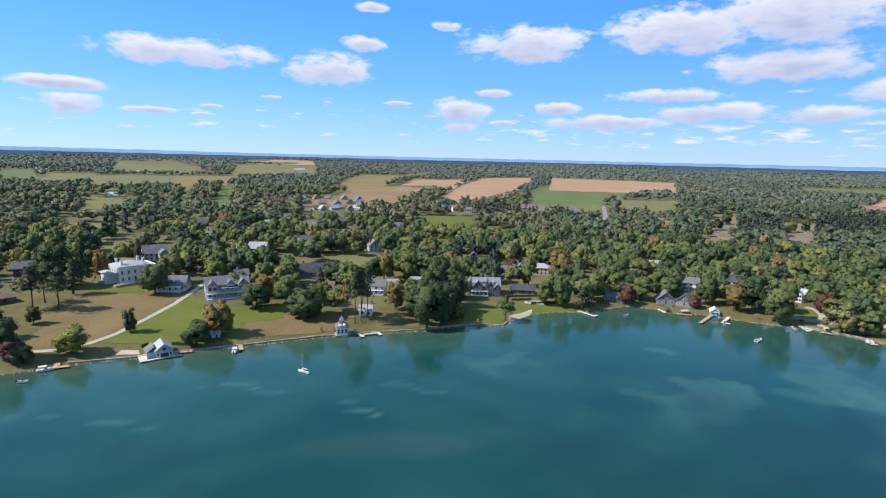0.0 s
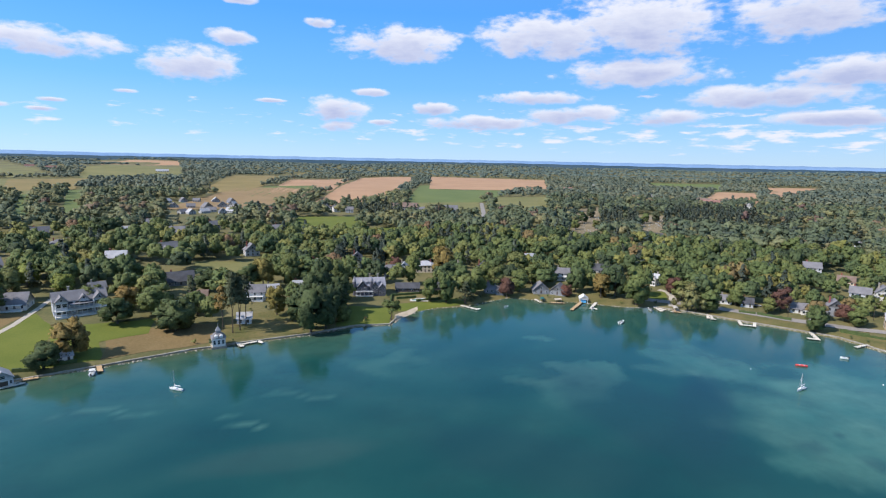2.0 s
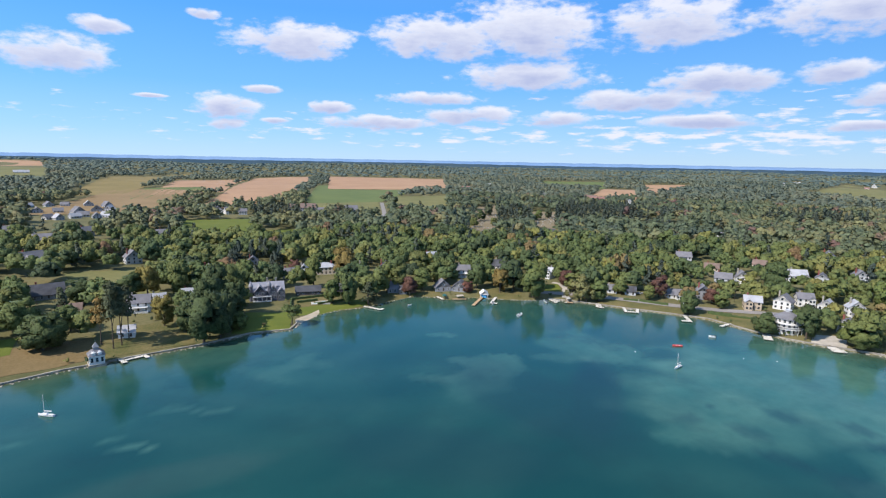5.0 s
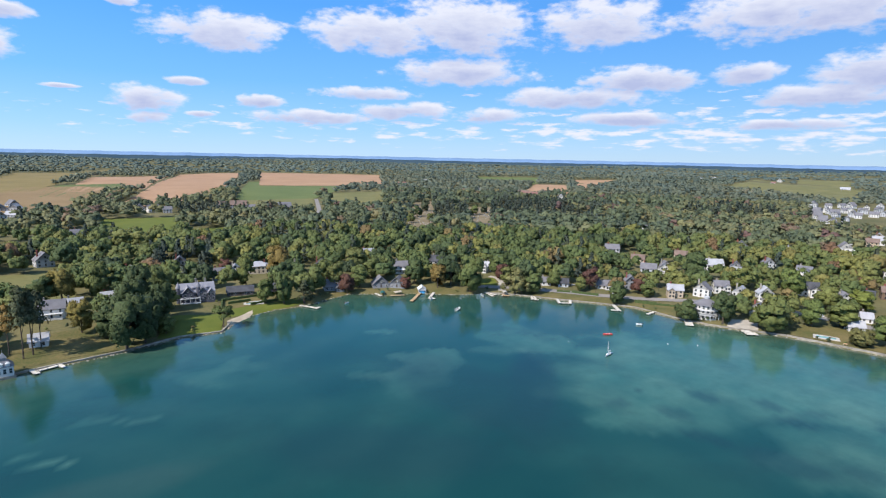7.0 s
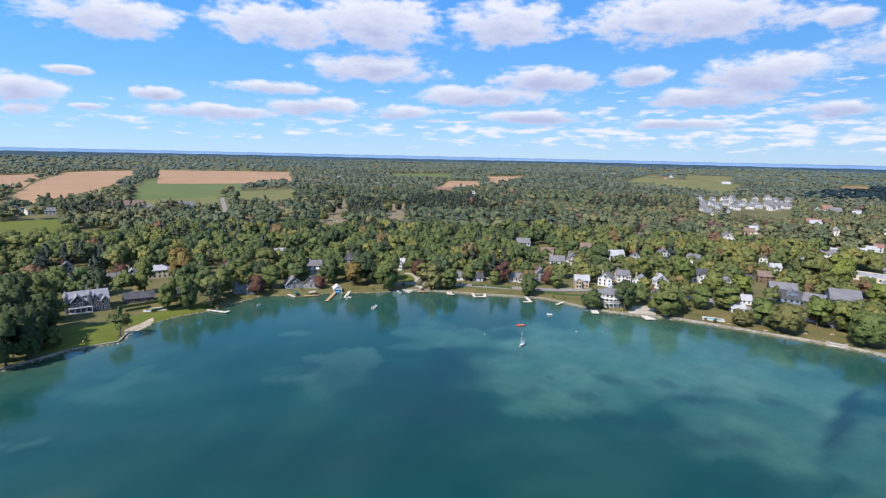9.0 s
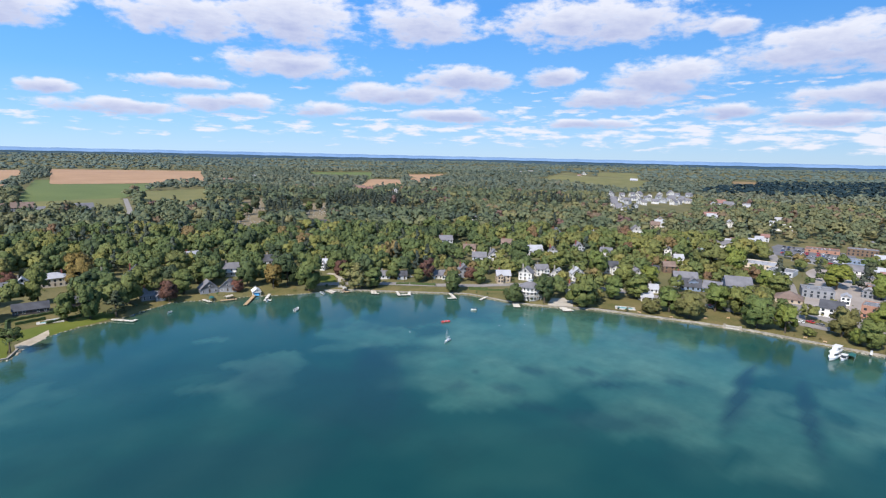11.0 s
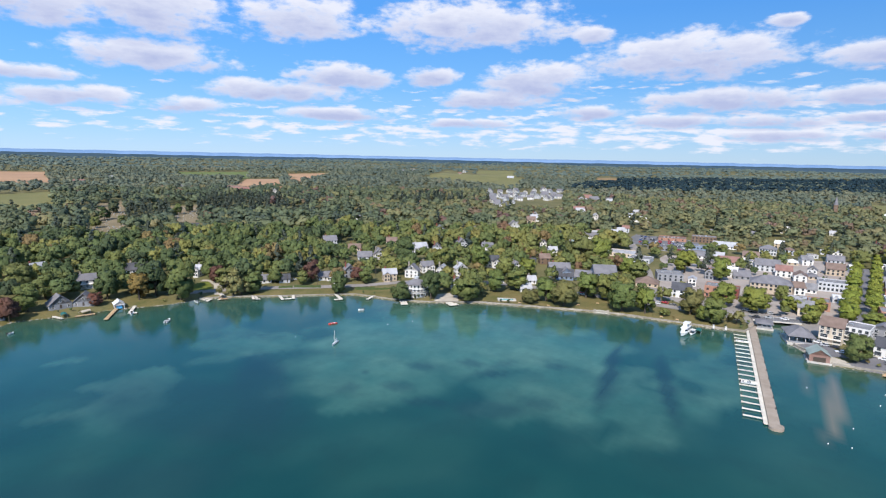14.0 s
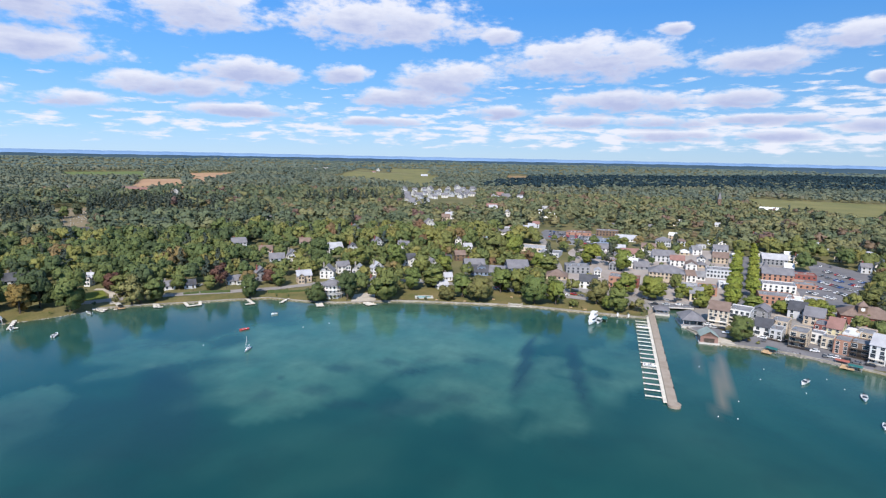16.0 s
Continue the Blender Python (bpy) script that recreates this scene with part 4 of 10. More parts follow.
def house(x, y, w, d, storeys=2, wall=None, roof=None, off=0.0, style="gable", wing=0, porch=0, chimney=1, label="", detail=True, group="", clear=1.0, name="house", front=12.0):
    """A house with its walls, roof, wings, windows, door and chimney."""
    wall, roof = wall or WHITE, roof or SLATE
    ob = new(name)
    turn = facing(x, y, off)
    ob.matrix_basis = pose(x, y, float(height(x, y)), 0, 0, turn)
    h = 0.35 + 2.65 * storeys
    low = min(w, d)
    along = "x" if style == "gable" else "y"
    s, r = Shape(), Shape()
    rise = low * (0.42 if style in ("gable", "front") else 0.27)
    if style == "hip":
        walls(s, w, d, h, 0, "x")
        hip(r, w, d, h + 0.2, rise)
    else:
        rise = (d if along == "x" else w) * 0.44
        walls(s, w, d, h, rise, along)
        gable(r, w, d, h, rise, 0.6, along=along)
    if wing:
        ww, wd = w * 0.42, d * 0.55
        side = w * 0.27 * wing
        walls(s, ww, wd, h - 0.1, ww * 0.42, "y", side, -d / 2 - wd / 2 + 1.0)
        gable(r, ww, wd + 1.5, h - 0.1, ww * 0.42, along="y", cx=side, cy=-d / 2 - wd / 2 + 1.7)
    part("wall", s.mesh("wall", wall), ob)
    top = part("roof", r.mesh("roof", roof), ob)
    if chimney:
        c = Shape()
        for k in range(chimney):
            cx = w * (-0.3 + 0.6 * k)
            c.box(cx - 0.45, 0.3, h - 0.5, cx + 0.45, 1.1, h + rise + 1.3).box(cx - 0.55, 0.2, h + rise + 1.3, cx + 0.55, 1.2, h + rise + 1.55)
        part("chimney", c.mesh("chimney", RED_BRICK if wall is not WHITE else STONE), top)
    if porch:
        p = Shape().box(-w * 0.42, -d / 2 - 2.4, 2.75, w * 0.42, -d / 2 - 0.02, 3.0).box(-w * 0.42, -d / 2 - 2.4, -1.0, w * 0.42, -d / 2 - 0.02, 0.45)
        part("porch", p.mesh("porch", WHITE), ob)
        n = max(3, int(w / 3))
        for k in range(n):
            px = -w * 0.4 + w * 0.8 * k / (n - 1)
            part("porch_post", shared("post", lambda: Shape().rod(0, 0, 0.4, 2.8, 0.13).mesh("porch_post", WHITE)), ob, m=pose(px, -d / 2 - 2.2, 0))
    cols = max(2, int(w / 3.1))
    ww = 1.05 if detail else 1.25
    for k in range(storeys):
        z = 1.6 + 2.65 * k
        for c in range(cols):
            px = -w / 2 + w * (c + 0.5) / cols
            if wing and abs(px - w * 0.27 * wing) < w * 0.24:
                continue
            if k == 0 and c == cols // 2:
                part("door", shared("door", lambda: Shape().box(-0.5, -0.07, -1.2, 0.5, 0.01, 0.95).mesh("door", DARK_WOOD)), ob, m=pose(px, -d / 2, 1.7))
                continue
            window_parts(ob, px, -d / 2, z, 0, ww, 1.5, detail)
        if wing:
            for dx in (-w * 0.1, w * 0.1):
                window_parts(ob, w * 0.27 * wing + dx, -d / 2 - d * 0.55 + 1.0, z, 0, ww, 1.5, detail)
        for side in (-1, 1):
            for py in ((-d * 0.25, d * 0.25) if d > 6 else (0.0,)):
                window_parts(ob, side * w / 2, py, z, 90 * side, ww, 1.5, detail)
    if style == "front" and storeys >= 1:
        window_parts(ob, 0, -d / 2, h + rise * 0.35, 0, ww, 1.4, detail)
    FOOTPRINTS.append((x, y, max(w, d) * 0.62 * clear))
    fx, fy = math.sin(radians(turn)), -math.cos(radians(turn))
    far = np.hypot(x, y)
    front = (max(front, 0.05 * far) if x < 230 else max(0.6 * front, 0.034 * far)) if front else 0
    if front:
        for k in range(1, int(front / 6) + 2):
            reach = d / 2 + 6.0 * k - 3
            if reach < front + d / 2:
                FOOTPRINTS.append((x - x / far * reach, y - y / far * reach, w * 0.42))
    if not label:
        names = (wall.name.replace("_", " "), roof.name.replace("_", " "))
        label = f"{('low', 'two-storey', 'tall three-storey')[min(storeys, 3) - 1]} {style if style == 'hip' else 'gabled'} house, {names[0]} under {names[1]}"
    return tagged(ob, label, "house", group)


def block(x, y, w, d, h, wall=None, roof=None, off=0.0, label="", storeys=2, balconies=0, top=None, name="town_building", gap=3.2, clear=0.6, base=None, group="town buildings"):
    """A flat-roofed town building with parapet, rows of windows and, if any, balconies to the lake."""
    wall, roof = wall or BRICK, roof or TAR_ROOF
    ob = new(name)
    ob.matrix_basis = pose(x, y, float(height(x, y)) if base is None else base, 0, 0, facing(x, y, off))
    part("wall", Shape().box(-w / 2, -d / 2, -2, w / 2, d / 2, h).mesh("wall", wall), ob)
    if top == "gable":
        r = gable(Shape(), w, d, h, d * 0.3)
        e = Shape()
        for sx in (-w / 2 + 0.02, w / 2 - 0.02):
            e.add([(sx, -d / 2, h), (sx, d / 2, h), (sx, 0, h + d * 0.3)], [(0, 1, 2), (2, 1, 0)])
        part("gable_wall", e.mesh("gable_wall", wall), ob)
    elif top == "front":
        r = gable(Shape(), w, d, h, w * 0.3, along="y")
        e = Shape()
        for sy in (-d / 2 + 0.02, d / 2 - 0.02):
            e.add([(-w / 2, sy, h), (w / 2, sy, h), (0, sy, h + w * 0.3)], [(0, 1, 2), (2, 1, 0)])
        part("gable_wall", e.mesh("gable_wall", wall), ob)
    elif top == "hip":
        r = hip(Shape(), w, d, h, min(w, d) * 0.28)
    else:
        r = Shape().box(-w / 2 + 0.3, -d / 2 + 0.3, h - 0.05, w / 2 - 0.3, d / 2 - 0.3, h + 0.08)
        p = Shape()
        for a in ((-w / 2, -d / 2, w / 2, -d / 2 + 0.3), (-w / 2, d / 2 - 0.3, w / 2, d / 2), (-w / 2, -d / 2 + 0.3, -w / 2 + 0.3, d / 2 - 0.3), (w / 2 - 0.3, -d / 2 + 0.3, w / 2, d / 2 - 0.3)):
            p.box(a[0], a[1], h + 0.004, a[2], a[3], h + 0.55)
        part("parapet", p.mesh("parapet", wall), ob)
        u = shared("vent", lambda: Shape().box(-0.9, -0.7, 0, 0.9, 0.7, 1.1).box(-0.7, -0.5, 1.1, 0.7, 0.5, 1.25).mesh("roof_vent", METAL))
        for k in range(1 + int(w * d / 160)):
            part("roof_vent", u, ob, m=pose(-w * 0.3 + (k * 0.37 % 0.6) * w, -d * 0.2 + (k * 0.23 % 0.45) * d, h + 0.08))
    part("roof", r.mesh("roof", roof), ob)
    cols = max(2, int(w / gap))
    step = (h - 0.4) / storeys
    for k in range(storeys):
        z = 0.3 + step * (k + 0.55)
        wh = 1.5 if k or storeys == 1 else 1.9
        open_front = balconies and k < balconies
        if open_front:
            for px in (-w * 0.27, w * 0.27):
                window_parts(ob, px, -d / 2, z + 0.05, 0, round(w * 0.3, 1), 1.9, True, WHITE if wall is not WHITE else GREY)
        for c in range(0 if open_front else cols):
            px = -w / 2 + w * (c + 0.5) / cols
            window_parts(ob, px, -d / 2, z, 0, 1.45, wh, math.hypot(x, y) < 400, WHITE if wall is not WHITE else GREY)
        n = max(1, int(d / 4.5))
        for side in (-1, 1) if math.hypot(x, y) < 440 else ():
            for c in range(n):
                window_parts(ob, side * w / 2, -d / 2 + d * (c + 0.5) / n, z, 90 * side, 1.2, 1.5, False)
        if balconies and k < balconies:
            b = Shape().box(-w / 2 + 0.2, -d / 2 - 2.0, 0, w / 2 - 0.2, -d / 2 - 0.01, 0.18)
            deck = part("balcony", b.mesh("balcony", PLANK if wall in (WHITE, CREAM) else DARK_WOOD), ob, m=pose(0, 0, z - 1.35 + 0.02))
            rail = Shape().box(-w / 2 + 0.2, -d / 2 - 2.0, 1.05, w / 2 - 0.2, -d / 2 - 1.93, 1.13)
            for c in range(int(w / 0.5)):
                rail.box(-w / 2 + 0.25 + 0.5 * c, -d / 2 - 1.99, 0.18, -w / 2 + 0.31 + 0.5 * c, -d / 2 - 1.94, 1.05)
            part("railing", rail.mesh("railing", WHITE if wall in (WHITE, CREAM, YELLOW) else DARK_WOOD), deck)
            for sx in (-w / 2 + 0.3, w / 2 - 0.3):
                part("balcony_post", shared(("bpost", round(step, 2)), lambda: Shape().box(-0.1, -0.1, -step, 0.1, 0.1, step * 0.0 + 1.0).mesh("balcony_post", DARK_WOOD)), ob, m=pose(sx, -d / 2 - 1.85, z - 1.35))
    FOOTPRINTS.append((x, y, max(w, d) * clear))
    r_ = math.hypot(x, y)
    for k in (0.5, 1.0, 1.4):
        FOOTPRINTS.append((x - x / r_ * (d / 2 + 9 * k), y - y / r_ * (d / 2 + 9 * k), w * 0.4))
    return tagged(ob, label or f"flat-roofed {storeys}-storey building of {wall.name.replace('_', ' ')} with rows of windows", "building", group)


CAR_PAINT = [material(n + "_car_paint", a, b, 0.3, 0.5, 4.0, 0.0, spec=0.6) for n, a, b in
             (("white", (0.70, 0.70, 0.70), (0.78, 0.78, 0.78)), ("black", (0.02, 0.02, 0.025), (0.035, 0.035, 0.04)), ("silver", (0.38, 0.39, 0.40), (0.46, 0.47, 0.48)),
              ("red", (0.42, 0.03, 0.03), (0.52, 0.05, 0.05)), ("blue", (0.03, 0.08, 0.25), (0.05, 0.12, 0.33)), ("grey", (0.12, 0.12, 0.13), (0.17, 0.17, 0.18)))]


def car(x, y, turn, paint=0, z=None):
    """A parked car: body, glazed cabin and four wheels."""
    colour = CAR_PAINT[paint]

    def body():
        s = Shape()
        prof = [(-2.25, 0.35), (2.2, 0.35), (2.28, 0.75), (2.1, 0.92), (1.0, 1.0), (-1.95, 1.02), (-2.28, 0.85)]
        a = [(px, -0.86, pz) for px, pz in prof]
        b = [(px, 0.86, pz) for px, pz in prof]
        n = len(prof)
        s.add(a + b, [tuple(range(n)), tuple(range(2 * n - 1, n - 1, -1))] + [((k + 1) % n, k, n + k, n + (k + 1) % n) for k in range(n)])
        s.box(-1.45, -0.66, 1.42, 0.25, 0.66, 1.5)
        return s.mesh("body", colour)

    def cabin():
        low, high = [(-2.0, -0.78), (0.95, -0.78), (0.95, 0.78), (-2.0, 0.78)], [(-1.5, -0.66), (0.3, -0.66), (0.3, 0.66), (-1.5, 0.66)]
        return mesh_of("cabin_glass", [(a, b, 0.98) for a, b in low] + [(a, b, 1.43) for a, b in high], [(0, 1, 5, 4), (1, 2, 6, 5), (2, 3, 7, 6), (3, 0, 4, 7), (4, 5, 6, 7)], [PANE])

    def wheel():
        ring = [(math.cos(k * 0.6283) * 0.33, math.sin(k * 0.6283) * 0.33) for k in range(10)]
        v = [(a, -0.1, b) for a, b in ring] + [(a, 0.1, b) for a, b in ring]
        return mesh_of("wheel", v, [tuple(range(10)), tuple(range(19, 9, -1))] + [((k + 1) % 10, k, 10 + k, 10 + (k + 1) % 10) for k in range(10)], [RUBBER])

    ob = new("car")
    ob.matrix_basis = pose(x, y, float(height(x, y)) + 0.17 if z is None else z, 0, 0, turn)
    part("body", shared(("car", paint), body), ob)
    part("cabin_glass", shared("cabin", cabin), ob)
    for wx in (-1.4, 1.4):
        for wy in (-0.8, 0.8):
            part("wheel", shared("wheel", wheel), ob, m=pose(wx, wy, 0.33))
    return tagged(ob, f"{colour.name.split('_')[0]} car parked on the asphalt", "car", "parked cars")


def hull_mesh(length, beam, deep, mat, name="hull"):
    """A boat's hull: pointed bow, rounded sides, open inside."""
    s = Shape()
    st = [(-0.5, 0.82, 0.0), (-0.25, 1.0, 0.0), (0.1, 0.95, 0.0), (0.32, 0.62, 0.05), (0.5, 0.04, 0.2)]
    rows = []
    for k, wd, up in st:
        b = beam / 2 * wd
        rows.append([(k * length, -b, deep * (0.85 + up)), (k * length, -b * 0.72, deep * 0.1), (k * length, 0, -deep * 0.25 + deep * up), (k * length, b * 0.72, deep * 0.1), (k * length, b, deep * (0.85 + up)),
                     (k * length, b * 0.8, deep * (0.8 + up)), (k * length, 0, deep * 0.55), (k * length, -b * 0.8, deep * (0.8 + up))])
    v = [p for row in rows for p in row]
    f = [(8 * i + j, 8 * i + (j + 1) % 8, 8 * i + 8 + (j + 1) % 8, 8 * i + 8 + j) for i in range(4) for j in range(8)]
    f += [tuple(range(8))[::-1], tuple(range(32, 40))]
    return mesh_of(name, v, f, [mat])


def motor_boat(x, y, turn, length=6.0, cover=None, label="", canopy=False):
    ob = new("motor_boat")
    ob.matrix_basis = pose(x, y, 0.1, 0, 0, turn)
    part("hull", shared(("hull", length), lambda: hull_mesh(length, length * 0.36, 0.95, HULL)), ob)
    part("windscreen", shared(("screen", length), lambda: mesh_of("windscreen", [(length * 0.12, -length * 0.13, 0.8), (length * 0.12, length * 0.13, 0.8), (length * 0.05, length * 0.11, 1.35), (length * 0.05, -length * 0.11, 1.35), (length * 0.09, -length * 0.13, 0.8), (length * 0.09, length * 0.13, 0.8), (length * 0.02, length * 0.11, 1.35), (length * 0.02, -length * 0.11, 1.35)],
                                                                            [(0, 1, 2, 3), (7, 6, 5, 4), (3, 2, 6, 7), (0, 3, 7, 4), (1, 5, 6, 2), (0, 4, 5, 1)], [PANE])), ob)
    seat = Shape().box(-length * 0.4, -length * 0.12, 0.5, -length * 0.3, length * 0.12, 1.0).box(-length * 0.1, -length * 0.12, 0.5, -length * 0.02, length * 0.12, 0.95)
    part("seat", seat.mesh("seat", cover or GREY), ob)
    part("outboard_motor", shared("motor", lambda: Shape().box(-0.25, -0.22, 0.4, 0.25, 0.22, 1.35).box(-0.12, -0.1, -0.4, 0.12, 0.1, 0.4).mesh("outboard_motor", RUBBER)), ob, m=pose(-length * 0.53, 0, 0))
    if canopy:
        c = Shape().box(-length * 0.35, -length * 0.16, 2.1, length * 0.1, length * 0.16, 2.22)
        part("canopy", c.mesh("canopy", cover or WHITE), ob)
        for sx in (-length * 0.34, length * 0.09):
            for sy in (-length * 0.15, length * 0.15):
                part("canopy_pole", shared("cpole", lambda: Shape().rod(0, 0, 0.7, 2.12, 0.03).mesh("canopy_pole", METAL)), ob, m=pose(sx, sy, 0))
    return tagged(ob, label or "white motor boat lying at its mooring on the lake", "boat", "moored boats")


def sail_boat(x, y, turn, length=7.5, mast=9.0, label=""):
    ob = new("sailing_boat")
    ob.matrix_basis = pose(x, y, 0.1, 0, 0, turn)
    part("hull", hull_mesh(length, length * 0.22, 0.8, HULL), ob)
    part("deck", mesh_of("deck", [(-length * 0.46, -length * 0.085, 0.76), (length * 0.1, -length * 0.095, 0.76), (length * 0.47, 0, 0.9), (length * 0.1, length * 0.095, 0.76), (-length * 0.46, length * 0.085, 0.76), (0, 0, 0.72)], [(0, 1, 5), (1, 2, 5), (2, 3, 5), (3, 4, 5), (4, 0, 5)], [WHITE]), ob)
    part("cabin", Shape().prism([(-0.7, -0.5), (1.5, -0.32), (1.5, 0.32), (-0.7, 0.5)], 0.74, 1.12, 0.88).mesh("cabin", HULL), ob)
    part("mast", Shape().rod(0.7, 0, 0.7, mast, 0.09, 6, 0.06).mesh("mast", WHITE), ob)
    boom = Shape().box(-length * 0.38, -0.09, 1.75, 0.65, 0.09, 1.87).box(-length * 0.36, -0.16, 1.87, 0.5, 0.16, 2.1)
    part("boom", boom.mesh("boom", WHITE), ob)
    stay = Shape()
    for ex, ey in ((length * 0.48, 0), (-length * 0.46, 0), (0.6, length * 0.12), (0.6, -length * 0.12)):
        stay.add([(ex, ey - 0.02, 0.95), (ex, ey + 0.02, 0.95), (0.7, 0.02, mast * 0.97), (0.7, -0.02, mast * 0.97)], [(0, 1, 2, 3), (3, 2, 1, 0)])
    part("stay", stay.mesh("stay", METAL), ob)
    return tagged(ob, label or "small white sailing boat with bare mast at its mooring", "boat", "moored boats")


def dock(x, y, turn, length, wide=1.8, ell=0.0, mat=None, label="", name="dock", z=0.75):
    """A plank dock on posts, from the shore outwards along its own x; ell: a cross piece at its end."""
    mat = mat or PLANK
    ob = new(name)
    ob.matrix_basis = pose(x, y, 0, 0, 0, turn)
    n = max(3, int(length / 1.1))
    plank = shared(("plank", wide, round(length / n, 2), mat.name), lambda: Shape().box(0.02, -wide / 2, z - 0.06, length / n - 0.02, wide / 2, z + 0.02).mesh("plank", mat))
    for k in range(n):
        part("plank", plank, ob, m=pose(k * length / n, 0, 0))
    beams = Shape().box(0, -wide / 2 + 0.1, z - 0.3, length, -wide / 2 + 0.25, z - 0.065).box(0, wide / 2 - 0.25, z - 0.3, length, wide / 2 - 0.1, z - 0.065)
    if ell:
        lo, hi = min(0, ell), max(0, ell)
        beams.box(length - wide, lo, z - 0.05, length, hi, z + 0.03)
    part("beam", beams.mesh("beam", mat), ob)
    for k in range(max(2, int(length / 4)) + 1):
        for side in (-1, 1):
            part("post", shared("dock_post", lambda: Shape().rod(0, 0, -4, z + 0.55, 0.11).mesh("post", DARK_WOOD)), ob, m=pose(min(length - 0.2, 0.3 + 4 * k), side * wide / 2, 0))
    return tagged(ob, label or "plank dock on posts reaching out from the shore wall", "dock", "docks")


def boat_lift(x, y, turn, cover, label=""):
    """A boat under a canvas canopy on four posts beside a dock."""
    ob = new("boat_lift")
    ob.matrix_basis = pose(x, y, 0, 0, 0, turn) @ Matrix.Diagonal((0.78, 0.78, 0.82, 1))
    roof = Shape()
    ys = [(-1.9, 2.6), (-1.2, 3.15), (0, 3.4), (1.2, 3.15), (1.9, 2.6)]
    v = [(sx, b, c) for sx in (-3.6, 3.6) for b, c in ys] + [(sx, b, c - 0.08) for sx in (-3.6, 3.6) for b, c in ys]
    f = [(k, k + 1, 6 + k, 5 + k) for k in range(4)] + [(10 + k + 1, 10 + k, 15 + k, 16 + k) for k in range(4)] + [(0, 5, 15, 10), (9, 4, 14, 19)] + [(k + 1, k, 10 + k, 11 + k) for k in range(4)] + [(5 + k, 6 + k, 16 + k, 15 + k) for k in range(4)]
    part("canopy", roof.add(v, f).mesh("canopy", cover), ob)
    for sx in (-3.2, 3.2):
        for sy in (-1.8, 1.8):
            part("post", shared("lift_post", lambda: Shape().rod(0, 0, -3, 2.7, 0.08).mesh("post", METAL)), ob, m=pose(sx, sy, 0))
    part("cradle", Shape().box(-3.2, -1.8, 0.35, 3.2, -1.65, 0.5).box(-3.2, 1.65, 0.35, 3.2, 1.8, 0.5).mesh("cradle", METAL), ob)
    return tagged(ob, label or f"boat lift with a {cover.name.replace('_', ' ')} canopy standing in the shallows", "boat lift", "docks")


def buoy(x, y, mat=None):
    ob = new("buoy", shared(("buoy", (mat or HULL).name), lambda: Shape().rod(0, 0, -0.3, 0.22, 0.2, 8).rod(0, 0, 0.22, 0.4, 0.19, 8, 0.07).mesh("buoy", mat or HULL)))
    ob.matrix_basis = pose(x, y, 0)
    return tagged(ob, "small white mooring buoy floating on the lake", "buoy", "mooring buoys")


def sea_wall(name, label, line, mat, high=1.15, wide=0.8, off=0.6):
    """A low wall of stone pieces along a stretch of shore."""
    line = np.array(line, float)
    ob = tagged(new(name), label, "wall", kind="structure")
    k = 0
    for a, b in zip(line[:-1], line[1:]):
        way = (b - a) / np.linalg.norm(b - a)
        side = np.array([-way[1], way[0]]) * off
        n = max(1, int(np.linalg.norm(b - a) / 6.0))
        L = np.linalg.norm(b - a) / n
        me = shared(("stone", round(L, 2), mat.name, high, wide), lambda: Shape().box(-L / 2 + 0.03, -wide / 2, -1.2, L / 2 - 0.03, wide / 2, high - 0.25).box(-L / 2 + 0.01, -wide / 2 - 0.08, high - 0.25, L / 2 - 0.01, wide / 2 + 0.08, high).mesh("wall_block", mat))
        for j in range(n):
            p = a + (b - a) * (j + 0.5) / n + side
            part("wall_block", me, ob, m=pose(p[0], p[1], 0.04 * math.sin(k * 1.7), 0, 0, math.degrees(math.atan2(way[1], way[0])) + 0.6 * math.sin(k * 2.3)))
            k += 1
    return ob


# ---- fields, lawns, yards and roads ----
patch("field", "wide tan stubble field bordered by hedgerows", STUBBLE, [(-232.5, 842.3), (-81.3, 911.9), (-17.3, 1455.9), (-212, 1400)], 0.5, "field")
patch("field", "pinkish bare ploughed field bordered by hedgerows", PINK_SOIL, [(-38.8, 913.8), (144, 1173), (421, 2476.5), (144.9, 2227.3)], 0.5, "field")
patch("field", "narrow pinkish field between hedgerows", PINK_SOIL, [(-126, 1263.6), (18.7, 1351.7), (117, 2220.9), (-100.7, 1885.3)], 0.5, "field")
patch("field", "strip of green crop", GREEN_CROP, [(-162.7, 1153.3), (-33.3, 1218.7), (-18.1, 1519.9), (-146.1, 1464.7)], 0.5, "field")
patch("field", "yellowing crop field by a hedgerow", SOY, [(-263.9, 1207.3), (-170.5, 1303.9), (-52.9, 2695.5), (-320.8, 2119.9)], 0.5, "field")
patch("field", "green crop field beside the bare soil", GREEN_CROP, [(155.3, 1056.6), (309, 1058.1), (652, 1669.2), (289.2, 1663)], 0.5, "field")
patch("field", "long pinkish stubble strip beyond the green crop", PINK_SOIL, [(279.5, 1460.7), (614.9, 1440.8), (924.3, 2197.5), (492.8, 2544.7)], 1.1, "field")
patch("pasture", "rough yellow-green pasture", PASTURE, [(126.7, 875.8), (234.8, 808), (336.5, 1176.8), (171.4, 1165.5)], 0.4, "field")
patch("pasture", "rough yellow-green pasture along a hedge", PASTURE, [(280.6, 888.2), (365, 847.9), (520.1, 1213.2), (366.8, 1184.5)], 0.4, "field")
patch("meadow", "bright green mown meadow among the trees", LAWN, [(-36.7, 615.1), (42.1, 619.4), (52.1, 823.9), (-44.2, 809.3)], 0.3, "field")
